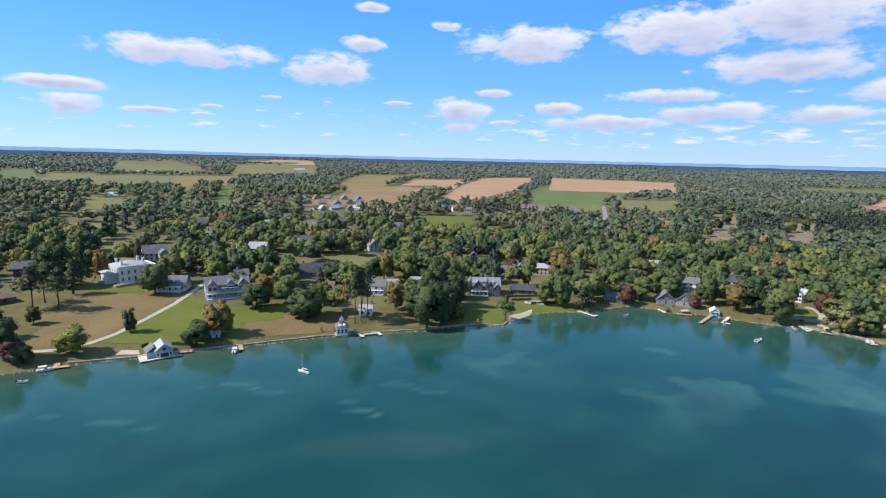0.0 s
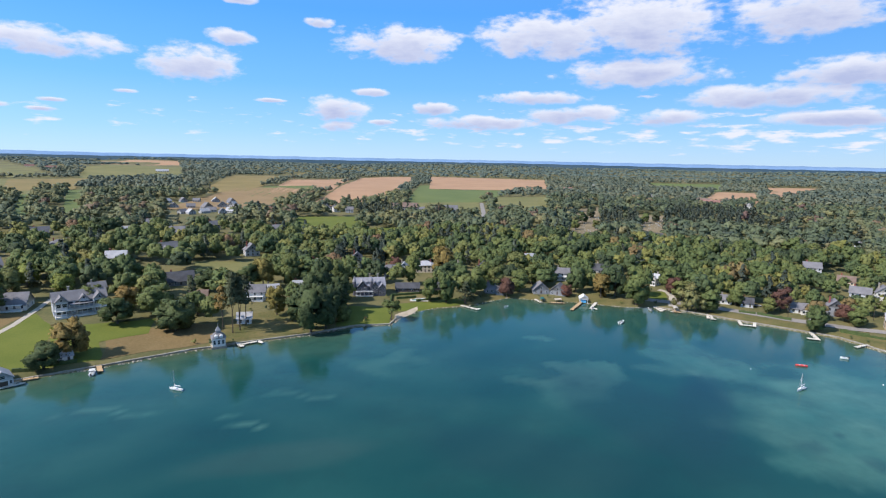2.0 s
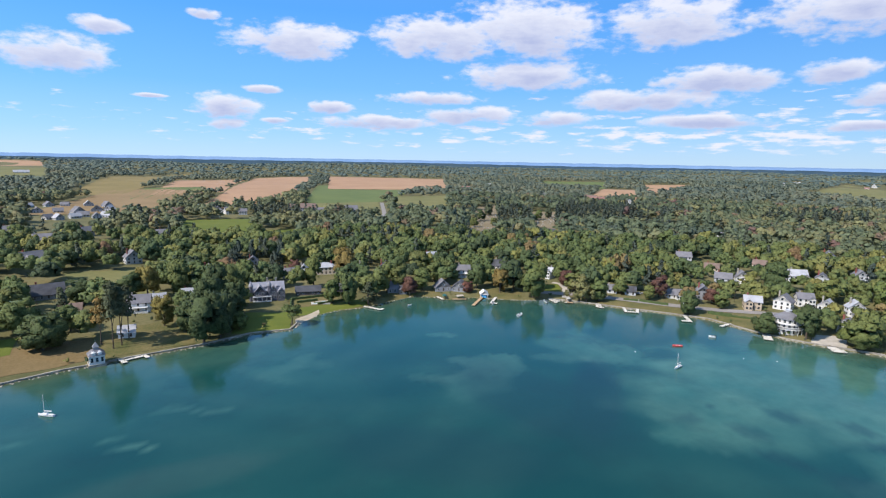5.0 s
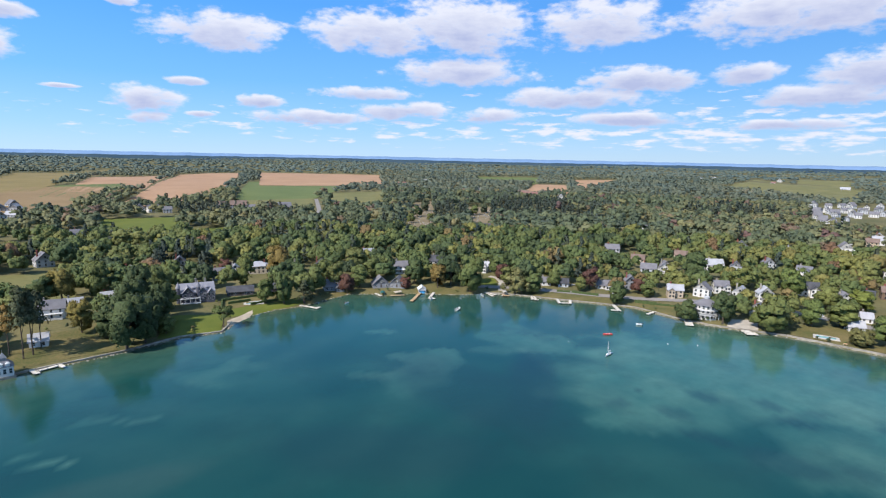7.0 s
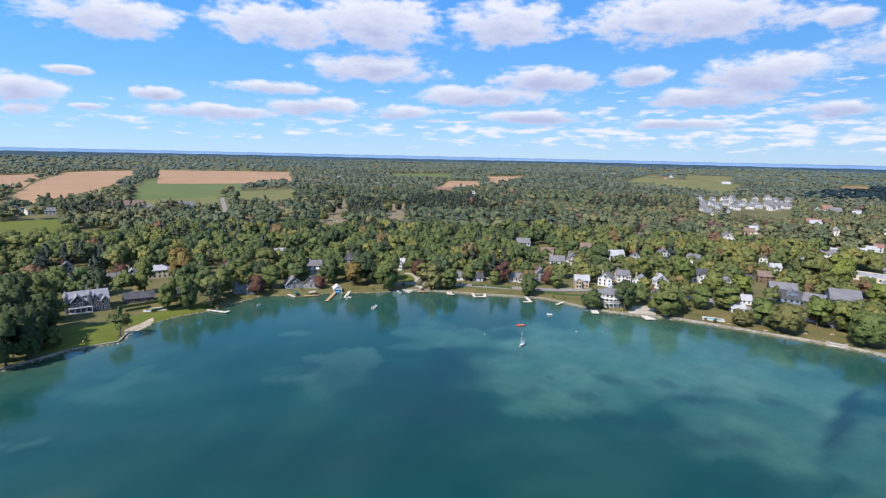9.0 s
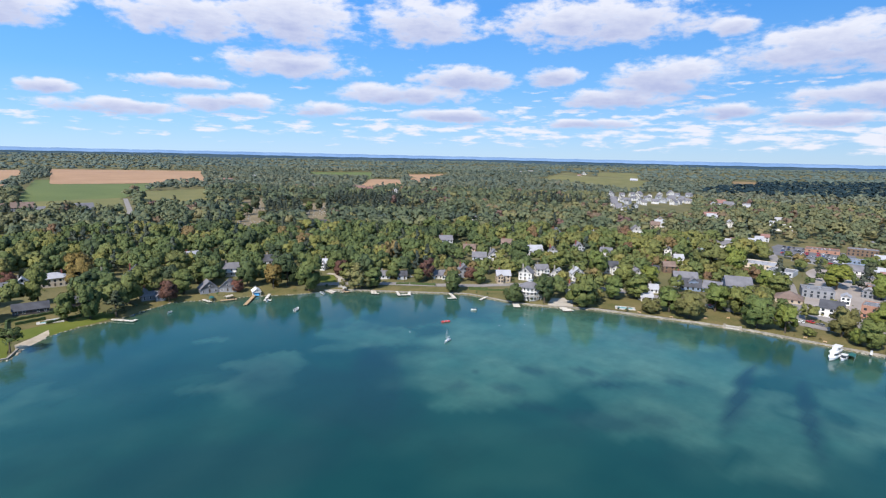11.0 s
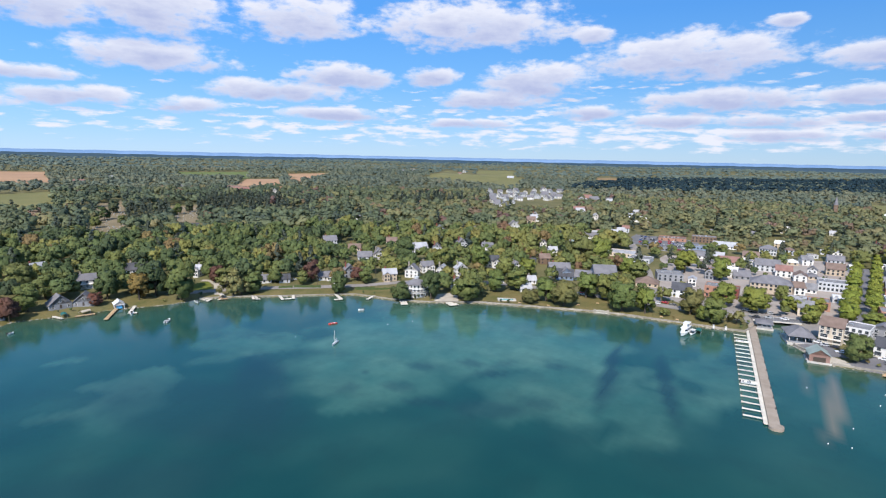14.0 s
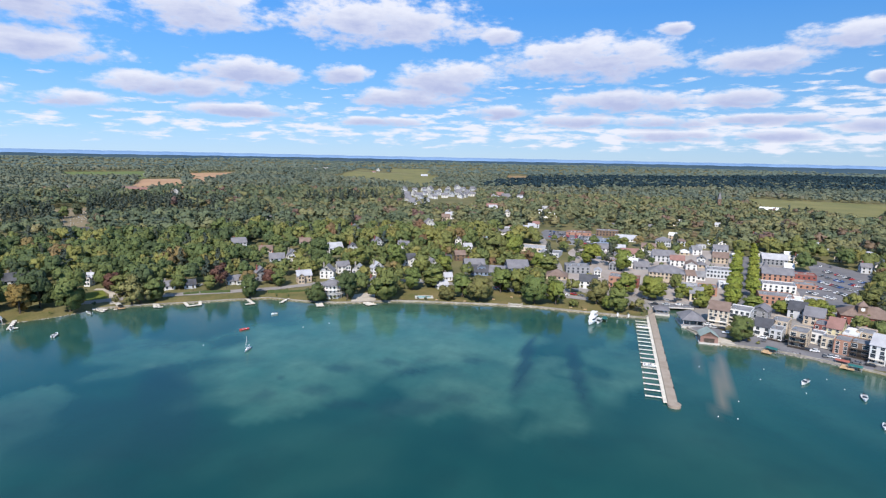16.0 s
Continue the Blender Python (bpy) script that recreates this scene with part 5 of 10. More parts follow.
patch("meadow", "strip of green lawn behind the trees", LAWN, [(39.8, 582.7), (73, 579.6), (87.2, 694), (47.1, 691.9)], 0.3, "field")
patch("hay_meadow", "striped mown hay meadow among trees", PASTURE, [(-66.6, 367.4), (-35.4, 379.2), (-46.7, 472.2), (-103.4, 458.5)], 0.2, "field")
patch("pasture", "yellow hillside pasture", PASTURE, [(-1026, 1683.2), (-779.7, 1861.1), (-1591.9, 3246.7), (-1799.1, 3006.8)], 0.6, "field")
patch("field", "green crop field on the far slope", GREEN_CROP, [(-874.7, 1075.6), (-875.1, 1185.3), (-1316.8, 1762.4), (-1391.1, 1714.7)], 0.6, "field")
patch("pasture", "pale pasture between woods", PASTURE, [(-774.2, 1030.4), (-749.6, 1177), (-1064.9, 1674), (-1148.1, 1578.7)], 0.6, "field")
patch("pasture", "wide rough pasture with scattered trees", PASTURE, [(-644.8, 979.2), (-489.4, 1084.5), (-709.9, 1826.9), (-979.4, 1538.7)], 0.6, "field")
patch("field", "tan crop strip below the pasture", SOY, [(-567, 1127.8), (-485.7, 1216.1), (-679.6, 1847), (-808.6, 1643.9)], 0.7, "field")
patch("meadow", "smooth green golf fairway", GREEN_CROP, [(-343.4, 691), (-330, 696.1), (-512, 1120.6), (-527.5, 1104.5)], 0.4, "field")
patch("meadow", "smooth green golf fairway between trees", GREEN_CROP, [(-288, 679), (-271.8, 684.4), (-468.8, 1216.8), (-491.8, 1199.1)], 0.4, "field")
patch("pasture", "worn grass by the white barn", PASTURE, [(-434, 650.5), (-387.7, 664.3), (-501.2, 864.7), (-570, 862.7)], 0.4, "field")
patch("pasture", "long rough pasture strip in the woods", PASTURE, [(-260, 373.5), (-233.3, 393.7), (-265.8, 511.6), (-302.7, 492.4)], 0.3, "field")
patch("pasture", "narrow grass strip in the woods", PASTURE, [(-371.6, 475.8), (-305.1, 489.4), (-369, 592.5), (-438.4, 577.4)], 0.3, "field")
patch("pasture", "far pasture with hedges", PASTURE, [(-670.6, 1681.9), (-448.1, 1917.8), (-815, 3490.1), (-929.6, 2462.4)], 0.6, "field")
patch("field", "far reddish field", PINK_SOIL, [(-1085.9, 3044.4), (-698.2, 2990.7), (-950.4, 3984.2), (-1512.6, 4242.4)], 0.6, "field")
patch("burial_ground", "worn tan grass with scattered stones", WORN_GRASS, [(255, 535.9), (288, 532.4), (511.8, 946.5), (456.3, 921.2)], 0.3, "ground")
patch("burial_ground", "worn tan grass between spruces", WORN_GRASS, [(342, 538.5), (395, 573.9), (548.8, 799.2), (505.1, 808.1)], 0.3, "ground")
patch("field", "small rust-coloured field in the woods", PINK_SOIL, [(799.5, 1035), (842.8, 926.3), (1167.9, 1284.4), (1098.3, 1354.7)], 0.6, "field")
patch("field", "small rust-coloured field in the woods", PINK_SOIL, [(1000.7, 1060.5), (1231.7, 1203.4), (1624.5, 1519), (1492.8, 1616)], 0.6, "field")
patch("field", "thin green field strip in the woods", GREEN_CROP, [(1024.9, 1587.7), (1160.9, 1417.4), (1469.8, 1795), (1271.3, 1969.3)], 0.6, "field")
patch("vineyard", "yellow-green vineyard slope on a hill", PASTURE, [(1520.3, 1040), (1305.5, 568), (2149.8, 913.8), (2516.9, 1511.8)], 0.6, "field")
patch("field", "pale green hill field behind the farm", PASTURE, [(1859.9, 975), (1829.5, 798.2), (2750.6, 1217.5), (3222, 1693.5)], 0.9, "field")
patch("field", "tan field beside dark woods", STUBBLE, [(1923.9, 536), (1923.1, 458.4), (2471.4, 603.3), (2465.5, 689.1)], 0.6, "field")
patch("airfield", "wide pale meadow beyond the town trees", PASTURE, [(1161.4, -147.6), (1008.8, -302.1), (1453.4, -471.5), (1517.4, -179.4)], 0.5, "field")
patch("lawn", "broad dry lawn sloping to the lake", DRY_LAWN, [(-194.9, 238.5), (-168.6, 252.3), (-155.9, 328.3), (-220.3, 320.6)], 0.1, "lawn")
patch("lawn", "rough grass below the pines", PARK_GRASS, [(-193.1, 226.3), (-194.9, 238.5), (-220.3, 320.6), (-277.7, 315.7)], 0.1, "lawn")
patch("lawn", "rough grass along the shore path", PARK_GRASS, [(-186.4, 224.1), (-147.4, 246.2), (-168.6, 252.3), (-194.9, 238.5)], 0.1, "lawn")
patch("lawn", "bright striped green lawn above the boathouse", LAWN, [(-165.9, 252.3), (-121.4, 256.8), (-140.5, 310.7), (-156.8, 327.9)], 0.1, "lawn")
patch("lawn", "green terrace lawn before the white mansion", LAWN, [(-214.7, 322.6), (-183.7, 325.8), (-190, 339.5), (-222.7, 335.3)], 0.1, "lawn")
patch("lawn", "green lawn below the grey house", LAWN, [(-121.4, 256.8), (-101.4, 266.9), (-116.7, 309.2), (-138.8, 306.6)], 0.1, "lawn")
patch("lawn", "dry brown bank above the shore wall", DRY_LAWN, [(-100.9, 265.5), (-54.1, 284.9), (-60.4, 309.7), (-110.3, 300.4)], 0.14, "lawn")
patch("lawn", "green lawn between shade trees", LAWN, [(-109.3, 284.7), (-89.7, 296.2), (-92.4, 317.3), (-116.7, 309.2)], 0.2, "lawn")
patch("lawn", "grass slope with tree shadows", PARK_GRASS, [(-55.3, 283.2), (-12.3, 294.2), (-17, 339.1), (-61.5, 315.6)], 0.1, "lawn")
patch("lawn", "clipped green lawn on the lakeside point", LAWN, [(5.0, 302.4), (36.2, 304.6), (41.5, 334.0), (14.0, 338.0)], 0.12, "lawn")
patch("lawn", "narrow green lawn behind the shore", LAWN, [(40.3, 325), (90.4, 339.7), (91.5, 351.8), (43.2, 341.3)], 0.1, "lawn")
patch("garden", "clipped garden with hedges and a pool", PARK_GRASS, [(40.3, 341.6), (78, 350.4), (80.4, 371.4), (42.7, 364)], 0.1, "garden")
patch("lawn", "grass along the shore wall", PARK_GRASS, [(104.5, 348.2), (144.3, 345.1), (150.8, 361.8), (108.1, 361.2)], 0.1, "lawn")
patch("lawn", "grass by the docks", PARK_GRASS, [(164.6, 330.8), (196.6, 321.7), (210.5, 344.8), (178.4, 352.4)], 0.1, "lawn")
patch("lawn", "round front lawn inside a gravel drive", LAWN, [(217.3, 326.2), (231.2, 324), (243, 345), (230.8, 347.9)], 0.14, "lawn")
patch("lawn", "strip of grass between road and shore", PARK_GRASS, [(237.3, 293), (290.4, 211.1), (314.2, 224.3), (244.8, 302.4)], 0.1, "lawn")
patch("terrace", "pale paved terrace behind the shore wall", GRAVEL, [(298.3, 185.9), (306.4, 172.2), (324, 180.8), (310.1, 192.5)], 0.2, "terrace")
patch("lawn", "lakeside park grass under trees", PARK_GRASS, [(315.9, 160.9), (336.4, 101.8), (372, 113.9), (340, 166.4)], 0.1, "lawn")
patch("lawn", "lakeside park grass under trees", PARK_GRASS, [(334.8, 101.9), (346.9, 8.5), (366.4, 9.4), (364.9, 111.4)], 0.1, "lawn")
patch("beach", "small pale sand beach", SAND, [(38.6, 307.0), (57.4, 330.6), (58.0, 335.6), (41.2, 319.5)], 0.2, "beach")
patch("beach", "small pale sand beach by the boathouse", SAND, [(-150.8, 240.6), (-141, 243.1), (-143.5, 246.8), (-151.2, 245.7)], 0.22, "beach")
patch("beach", "narrow brown sand strip beside the boat shed", GRAVEL, [(329.5, -21.0), (313.0, -27.5), (313.6, -40.0), (318.5, -38.0)], 0.16, "beach")
patch("pavement", "pinkish grey paving between the town buildings", PAVING, [(408, 63.8), (381.8, -45.9), (629.7, -69.5), (563.8, 87.5)], 0.11, "pavement", True)
patch("pavement", "grey paving round the brick blocks", PAVING, [(373.3, -52.8), (384.9, -81.8), (548, -122.4), (553, -78)], 0.11, "pavement", True)
patch("car_park", "asphalt strip with parked cars behind the shore wall", ASPHALT, [(314.7, -38.2), (300.3, -101.5), (320.5, -107.4), (337.9, -55.7)], 0.14, "car park")
patch("car_park", "asphalt yard by the boat pavilion", ASPHALT, [(330.1, -15.8), (320.5, -25.2), (323.5, -40.4), (355.2, -23.9)], 0.14, "car park")
patch("car_park", "large asphalt car park behind the brick blocks", ASPHALT, [(426.9, -86.3), (409.4, -114), (543.1, -169.6), (603.9, -133.8)], 0.14, "car park")
patch("car_park", "asphalt car park before the shops", ASPHALT, [(615.2, 131.2), (599.7, 52.8), (684, 68.6), (692, 142.4)], 0.14, "car park")
patch("pavement", "paved ground between the town buildings", ROAD_GREY, [(364.9, 7.6), (350.1, -55.9), (576.1, -112.8), (516.4, 9.2)], 0.06, "pavement", True)
patch("pavement", "paved ground of the town centre", ROAD_GREY, [(393.6, 59.3), (364.9, 7.6), (516.4, 9.2), (480.9, 73.8)], 0.05, "pavement", True)
patch("pavement", "paved yards behind the lakeside row", ROAD_GREY, [(350.1, -55.9), (315.5, -103.2), (402.3, -122.4), (410.6, -75.4)], 0.05, "pavement", True)
track("path", "pale gravel drive curving up the lawn", GRAVEL, [(-203.5, 233.2), (-191.5, 237.4), (-178, 242.1), (-168.7, 252.3), (-163.8, 262.6), (-159.7, 284.2), (-156.7, 309.6), (-157, 336.1), (-158.1, 355.4)], 3.0, 0.22, clear=9)
track("drive", "gravel drive by the dark house", GRAVEL, [(-284.3, 331.9), (-274.8, 337.9), (-268.7, 346.5)], 4.0, 0.2)
track("drive", "pale curving gravel drive", GRAVEL, [(225.7, 311.3), (240.5, 332.1), (244.3, 344.1), (240.8, 350.2)], 5.0, 0.2)
track("road", "grey road through the trees", ROAD_GREY, [(199, 686.2), (255, 854.3), (305.8, 1044.1)], 7.0, 0.3)
track("road", "grey road and car park in the woods", ROAD_GREY, [(365.1, 559.4), (373.1, 532.2), (400.3, 531.1), (442.6, 553.3)], 12.0, 0.3)
track("road", "lakeside road behind the shore grass", ROAD_GREY, [(214.6, 331.6), (238.6, 314.8), (259.4, 293.9), (278.3, 271.8), (301, 248.8), (327.2, 226.6), (322.3, 207)], 7.5, 0.25, clear=6)
track("road", "lakeside street beside the park", ROAD_GREY, [(357.9, 184.1), (367, 141.9), (369.9, 99.4), (371.6, 63.4), (370.7, 36.6), (369.3, 11.3), (385.6, -18), (395.1, -33.8), (378.3, -49.4), (347.7, -76.3)], 8.0, 0.24, clear=6)
track("street", "straight town street between rows of trees", ASPHALT, [(377, -48), (434.9, -56), (521.3, -66.5), (597.2, -75.7)], 6.0, 0.26, clear=6)
track("road", "road past the shops into the woods", ROAD_GREY, [(378.2, 60.7), (470, 84.2), (604.1, 125.6), (717.3, 169.2)], 8.0, 0.26, clear=6)
track("path", "farm track along the vineyard", PASTURE, [(2611.1, 1444.4), (2237, 1089.1), (1985.4, 809.4)], 5.0, 1.2)
CLEARINGS.append(np.array([(-176.6, 204.3), (-89.4, 235.2), (-125.4, 333.2), (-263.3, 310.4)]))
CLEARINGS.append(np.array([(830, 410), (915, 312), (1260, 425), (1330, 440), (1350, 530), (1180, 600)]))
CLEARINGS.append(np.array([(-179, 672.6), (-106.7, 704.6), (-155.9, 1029.8), (-260.4, 980.5)]))
TOWN = [np.array([(364.9, 7.6), (350.1, -55.9), (576.1, -112.8), (516.4, 9.2)]), np.array([(393.6, 59.3), (364.9, 7.6), (516.4, 9.2), (480.9, 73.8)]), np.array([(481.3, 104.2), (517.7, -58.8), (770.7, -76.6), (712.5, 156.6)])]
CLOUD_SHADE = [(1419.4, 472.6), (1541.3, 287.9), (2160.6, -752.8), (3682.4, -1272.3), (2710.8, 79.7), (2276.5, 558.4)]


# ---- trees of their own along the shore and in the park ----
tree(-170.6, 240.0, 13.8, 14.1, LIME_LEAF)
tree(-158.1, 266.1, 13.4, 7.5, PINE_LEAF)
tree(-209.6, 269.0, 10.6, 7.6, DARK_LEAF)
tree(-193.7, 229.7, 20.4, 14.1, DARK_LEAF)
tree(-188.4, 228.3, 11.1, 12.5, RED_LEAF)
tree(-215.0, 249.0, 16.5, 10.8, DARK_LEAF)
tree(-184.3, 227.8, 9.1, 10.0, DARK_LEAF)
tree(-241.5, 331.4, 29.4, 21.9, DARK_LEAF)
tree(-120.7, 257.1, 12.5, 14.0, DARK_LEAF)
tree(-114.1, 269.9, 19.0, 17.0, RUST_LEAF)
tree(-176.9, 326.1, 20.5, 18.1, LEAF)
tree(-178.7, 348.9, 19.6, 16.4, LEAF)
tree(-108.4, 309.1, 16.2, 18.6, DARK_LEAF)
tree(-77.8, 299.6, 19.0, 23.2, DARK_LEAF)
tree(-93.8, 324.7, 19.4, 20.2, LEAF)
tree(-28.3, 323.3, 18.3, 13.2, RUST_LEAF)
tree(-8.2, 294.4, 28.4, 20.0, DARK_LEAF)
tree(-15.5, 312.1, 20.4, 14.8, DARK_LEAF)
tree(1.5, 311.0, 24.0, 17.0, DARK_LEAF)
tree(-6.5, 329.0, 26.0, 18.0, DARK_LEAF)
tree(8.5, 334.0, 23.0, 16.0, DARK_LEAF)
tree(9.5, 309.5, 11.0, 10.5, LEAF)
tree(-0.3, 299.0, 18.3, 14.2, DARK_LEAF)
tree(-1.5, 348.5, 30.2, 17.1, DARK_LEAF)
tree(5.4, 320.0, 20.9, 14.4, DARK_LEAF)
tree(37.8, 311.0, 12.5, 13.5, LEAF, "open", "small spreading tree with bare limbs on the lakeside lawn")
tree(9.1, 378.4, 24.5, 16.1, LEAF)
tree(63.3, 389.9, 23.6, 14.1, LEAF)
tree(67.9, 346.4, 18.0, 11.9, LEAF)
tree(78.3, 342.7, 23.1, 13.9, LEAF)
tree(103.4, 361.0, 21.9, 16.2, LEAF)
tree(115.5, 376.2, 20.3, 16.0, LEAF)
tree(90.4, 410.7, 25.7, 19.2, RUST_LEAF)
tree(56.2, 434.9, 12.6, 11.1, RED_LEAF)
tree(124.4, 354.3, 16.1, 11.4, RED_LEAF)
tree(137.2, 364.0, 17.3, 16.3, LEAF)
tree(121.0, 368.1, 20.7, 14.1, LEAF)
tree(166.1, 346.8, 9.0, 9.7, RED_LEAF)
tree(176.9, 354.9, 21.5, 15.2, LEAF)
tree(188.1, 338.8, 18.4, 14.5, RUST_LEAF)
tree(199.3, 339.3, 22.1, 16.7, DARK_LEAF)
tree(204.4, 320.4, 29.3, 20.7, LEAF)
tree(210.6, 406.7, 21.9, 17.3, LEAF)
tree(149.3, 404.3, 21.8, 18.9, LEAF)
tree(153.7, 381.7, 18.1, 14.6, LEAF)
tree(-228.7, 356.4, 19.2, 11.4, RUST_LEAF)
tree(-248.4, 372.2, 16.0, 15.8, LEAF)
tree(-110.8, 332.0, 14.4, 16.0, RUST_LEAF)
tree(-71.8, 324.1, 14.1, 13.9, LEAF)
tree(-76.6, 373.7, 16.1, 17.5, DARK_LEAF)
tree(-41.7, 382.2, 23.1, 16.3, RUST_LEAF)
tree(-23.7, 386.8, 25.0, 16.5, LEAF)
tree(-51.5, 379.5, 18.0, 16.2, LEAF)
tree(-129.6, 334.8, 14.5, 14.3, LEAF)
tree(-183.6, 381.6, 16.4, 14.6, LIME_LEAF)
tree(-152.7, 356.1, 15.4, 15.2, LIME_LEAF)
tree(363.2, 719.5, 18.3, 15.0, DARK_LEAF)
tree(408.6, 783.9, 21.5, 16.3, PINE_LEAF)
tree(320.6, 655.3, 15.3, 12.3, LEAF)
tree(352.2, 659.3, 12.6, 11.0, LEAF)
tree(456.1, 709.6, 16.5, 13.3, LEAF)
tree(483.8, 723.7, 18.4, 13.6, PINE_LEAF)
tree(-225.1, 289.2, 23.3, 12.4, PINE_LEAF, "tall_pine")
tree(-225.9, 299.9, 20.2, 10.9, PINE_LEAF, "tall_pine")
tree(-212.1, 291.5, 22.3, 11.9, PINE_LEAF, "tall_pine")
tree(-221.8, 317.8, 20.7, 11.6, PINE_LEAF, "pine")
tree(-228.9, 336.5, 27.7, 11.5, PINE_LEAF, "pine")
tree(-48.6, 295.0, 32.3, 9.5, PINE_LEAF, "tall_pine")
tree(-45.4, 298.6, 30.0, 9.0, PINE_LEAF, "tall_pine")
tree(-54.6, 301.6, 23.0, 9.1, RUST_LEAF, "tall_pine")
tree(-43.5, 307.9, 26.9, 8.6, PINE_LEAF, "tall_pine")
tree(90.4, 339.7, 14.8, 9.5, PINE_LEAF, "pine")
tree(-78.8, 339.5, 18.4, 9.4, PINE_LEAF, "pine")
tree(-224.0, 392.6, 19.4, 9.2, PINE_LEAF, "pine")
tree(-258.1, 339.6, 22.0, 12.3, PINE_LEAF, "pine")
tree(231.4, 303.3, 19.0, 21.2, WILLOW_LEAF, "willow")
tree(234.4, 299.1, 14.8, 16.2, WILLOW_LEAF, "willow")
tree(242.6, 296.4, 17.4, 14.7, LEAF)
tree(246.6, 344.3, 20.0, 18.0, LEAF)
tree(244.1, 336.9, 13.4, 12.4, RED_LEAF)
tree(240.3, 322.9, 15.6, 13.7, LEAF)
tree(276.0, 250.2, 17.5, 13.4, LEAF)
tree(287.1, 205.4, 14.8, 14.6, DARK_LEAF)
tree(299.5, 189.6, 20.4, 15.1, DARK_LEAF)
tree(305.0, 200.5, 13.6, 11.1, LEAF)
tree(310.9, 167.3, 24.0, 20.0, LEAF)
tree(310.3, 174.6, 14.4, 10.6, PARK_LEAF)
tree(340.8, 161.2, 16.9, 15.2, PARK_LEAF)
tree(353.6, 151.1, 16.2, 18.1, PARK_LEAF)
tree(329.5, 130.9, 10.1, 13.9, BRONZE_LEAF)
tree(335.4, 109.9, 19.0, 18.5, BRONZE_LEAF)
tree(361.1, 102.9, 18.7, 17.1, PARK_LEAF)
tree(338.8, 123.2, 17.4, 15.9, PARK_LEAF)
tree(306.9, 251.1, 14.2, 12.4, LEAF)
tree(308.6, 260.7, 12.0, 11.0, RED_LEAF)
tree(377.1, 265.2, 23.8, 20.6, LEAF)
tree(377.5, 228.9, 19.6, 15.8, PARK_LEAF)
tree(398.5, 203.5, 21.9, 19.0, PARK_LEAF)
tree(384.1, 174.9, 17.9, 16.0, PARK_LEAF)
tree(392.4, 159.2, 16.0, 15.7, LIME_LEAF)
tree(471.6, 141.9, 28.8, 30.1, LEAF)
tree(477.4, 127.1, 25.7, 21.1, LIME_LEAF)
tree(268.2, 304.1, 11.4, 11.2, LEAF)
tree(276.2, 284.5, 11.1, 9.2, LEAF)
tree(287.0, 286.5, 17.4, 12.9, RED_LEAF)
tree(365.1, 87.9, 20.1, 19.8, PARK_LEAF)
tree(344.9, 75.1, 21.1, 19.4, PARK_LEAF)
tree(347.6, 61.5, 17.2, 13.3, LIME_LEAF)
tree(349.4, 50.2, 5.6, 6.6, PARK_LEAF)
tree(361.6, 37.4, 18.5, 16.4, BRONZE_LEAF)
tree(351.9, 28.2, 11.0, 10.8, LIME_LEAF)
tree(349.2, 23.1, 16.6, 14.2, PARK_LEAF)
tree(395.9, 22.1, 16.2, 16.8, LIME_LEAF)
tree(355.8, 11.3, 10.9, 12.2, WILLOW_LEAF, "willow")
tree(392.0, 3.2, 18.1, 19.5, LIME_LEAF)
tree(427.8, -11.3, 12.7, 9.2, LEAF)
tree(406.7, -14.9, 11.2, 10.3, LIME_LEAF)
tree(383.6, -25.8, 12.8, 11.8, LIME_LEAF)
tree(405.0, -21.0, 10.3, 10.2, LIME_LEAF)
tree(411.8, -31.2, 10.4, 10.3, LIME_LEAF)
tree(320.2, -42.2, 14.2, 13.4, LEAF)
tree(392.3, -57.3, 10.4, 13.2, LIME_LEAF)
tree(386.8, -72.2, 9.4, 12.1, LIME_LEAF)
tree(384.8, -89.2, 11.9, 15.9, LIME_LEAF)
tree(381.9, -94.9, 10.4, 10.2, LIME_LEAF)
tree(378.4, -113.2, 7.4, 7.9, LEAF)
tree(426.5, -130.6, 15.0, 18.5, LEAF)
tree(475.6, -149.3, 16.6, 16.4, LEAF)
tree(475.0, 30.3, 19.4, 16.2, LIME_LEAF)
tree(439.5, 84.4, 16.0, 16.7, LEAF)
tree(445.3, 93.7, 16.3, 16.1, LIME_LEAF)
tree(486.1, 57.4, 20.2, 20.0, LIME_LEAF)
tree(552.2, 44.3, 14.7, 8.9, PINE_LEAF)
# the rows along the town street
tree(398.4, -45.5, 13.0, 12.8, STREET_LEAF, "broad", "bright yellow-green street tree in a row beside the street", "street trees")
tree(416.3, -47.7, 12.7, 12.6, STREET_LEAF, "broad", "bright yellow-green street tree in a row beside the street", "street trees")
tree(426.7, -61.0, 12.2, 12.1, STREET_LEAF, "broad", "bright yellow-green street tree in a row beside the street", "street trees")
tree(435.6, -50.0, 12.5, 12.3, STREET_LEAF, "broad", "bright yellow-green street tree in a row beside the street", "street trees")
tree(446.0, -63.5, 12.0, 11.8, STREET_LEAF, "broad", "bright yellow-green street tree in a row beside the street", "street trees")
tree(458.0, -52.7, 12.2, 12.0, STREET_LEAF, "broad", "bright yellow-green street tree in a row beside the street", "street trees")
tree(469.8, -66.6, 11.7, 11.6, STREET_LEAF, "broad", "bright yellow-green street tree in a row beside the street", "street trees")
tree(481.8, -55.5, 11.9, 11.7, STREET_LEAF, "broad", "bright yellow-green street tree in a row beside the street", "street trees")
tree(495.1, -69.8, 11.5, 11.3, STREET_LEAF, "broad", "bright yellow-green street tree in a row beside the street", "street trees")
tree(510.1, -58.9, 11.6, 11.4, STREET_LEAF, "broad", "bright yellow-green street tree in a row beside the street", "street trees")
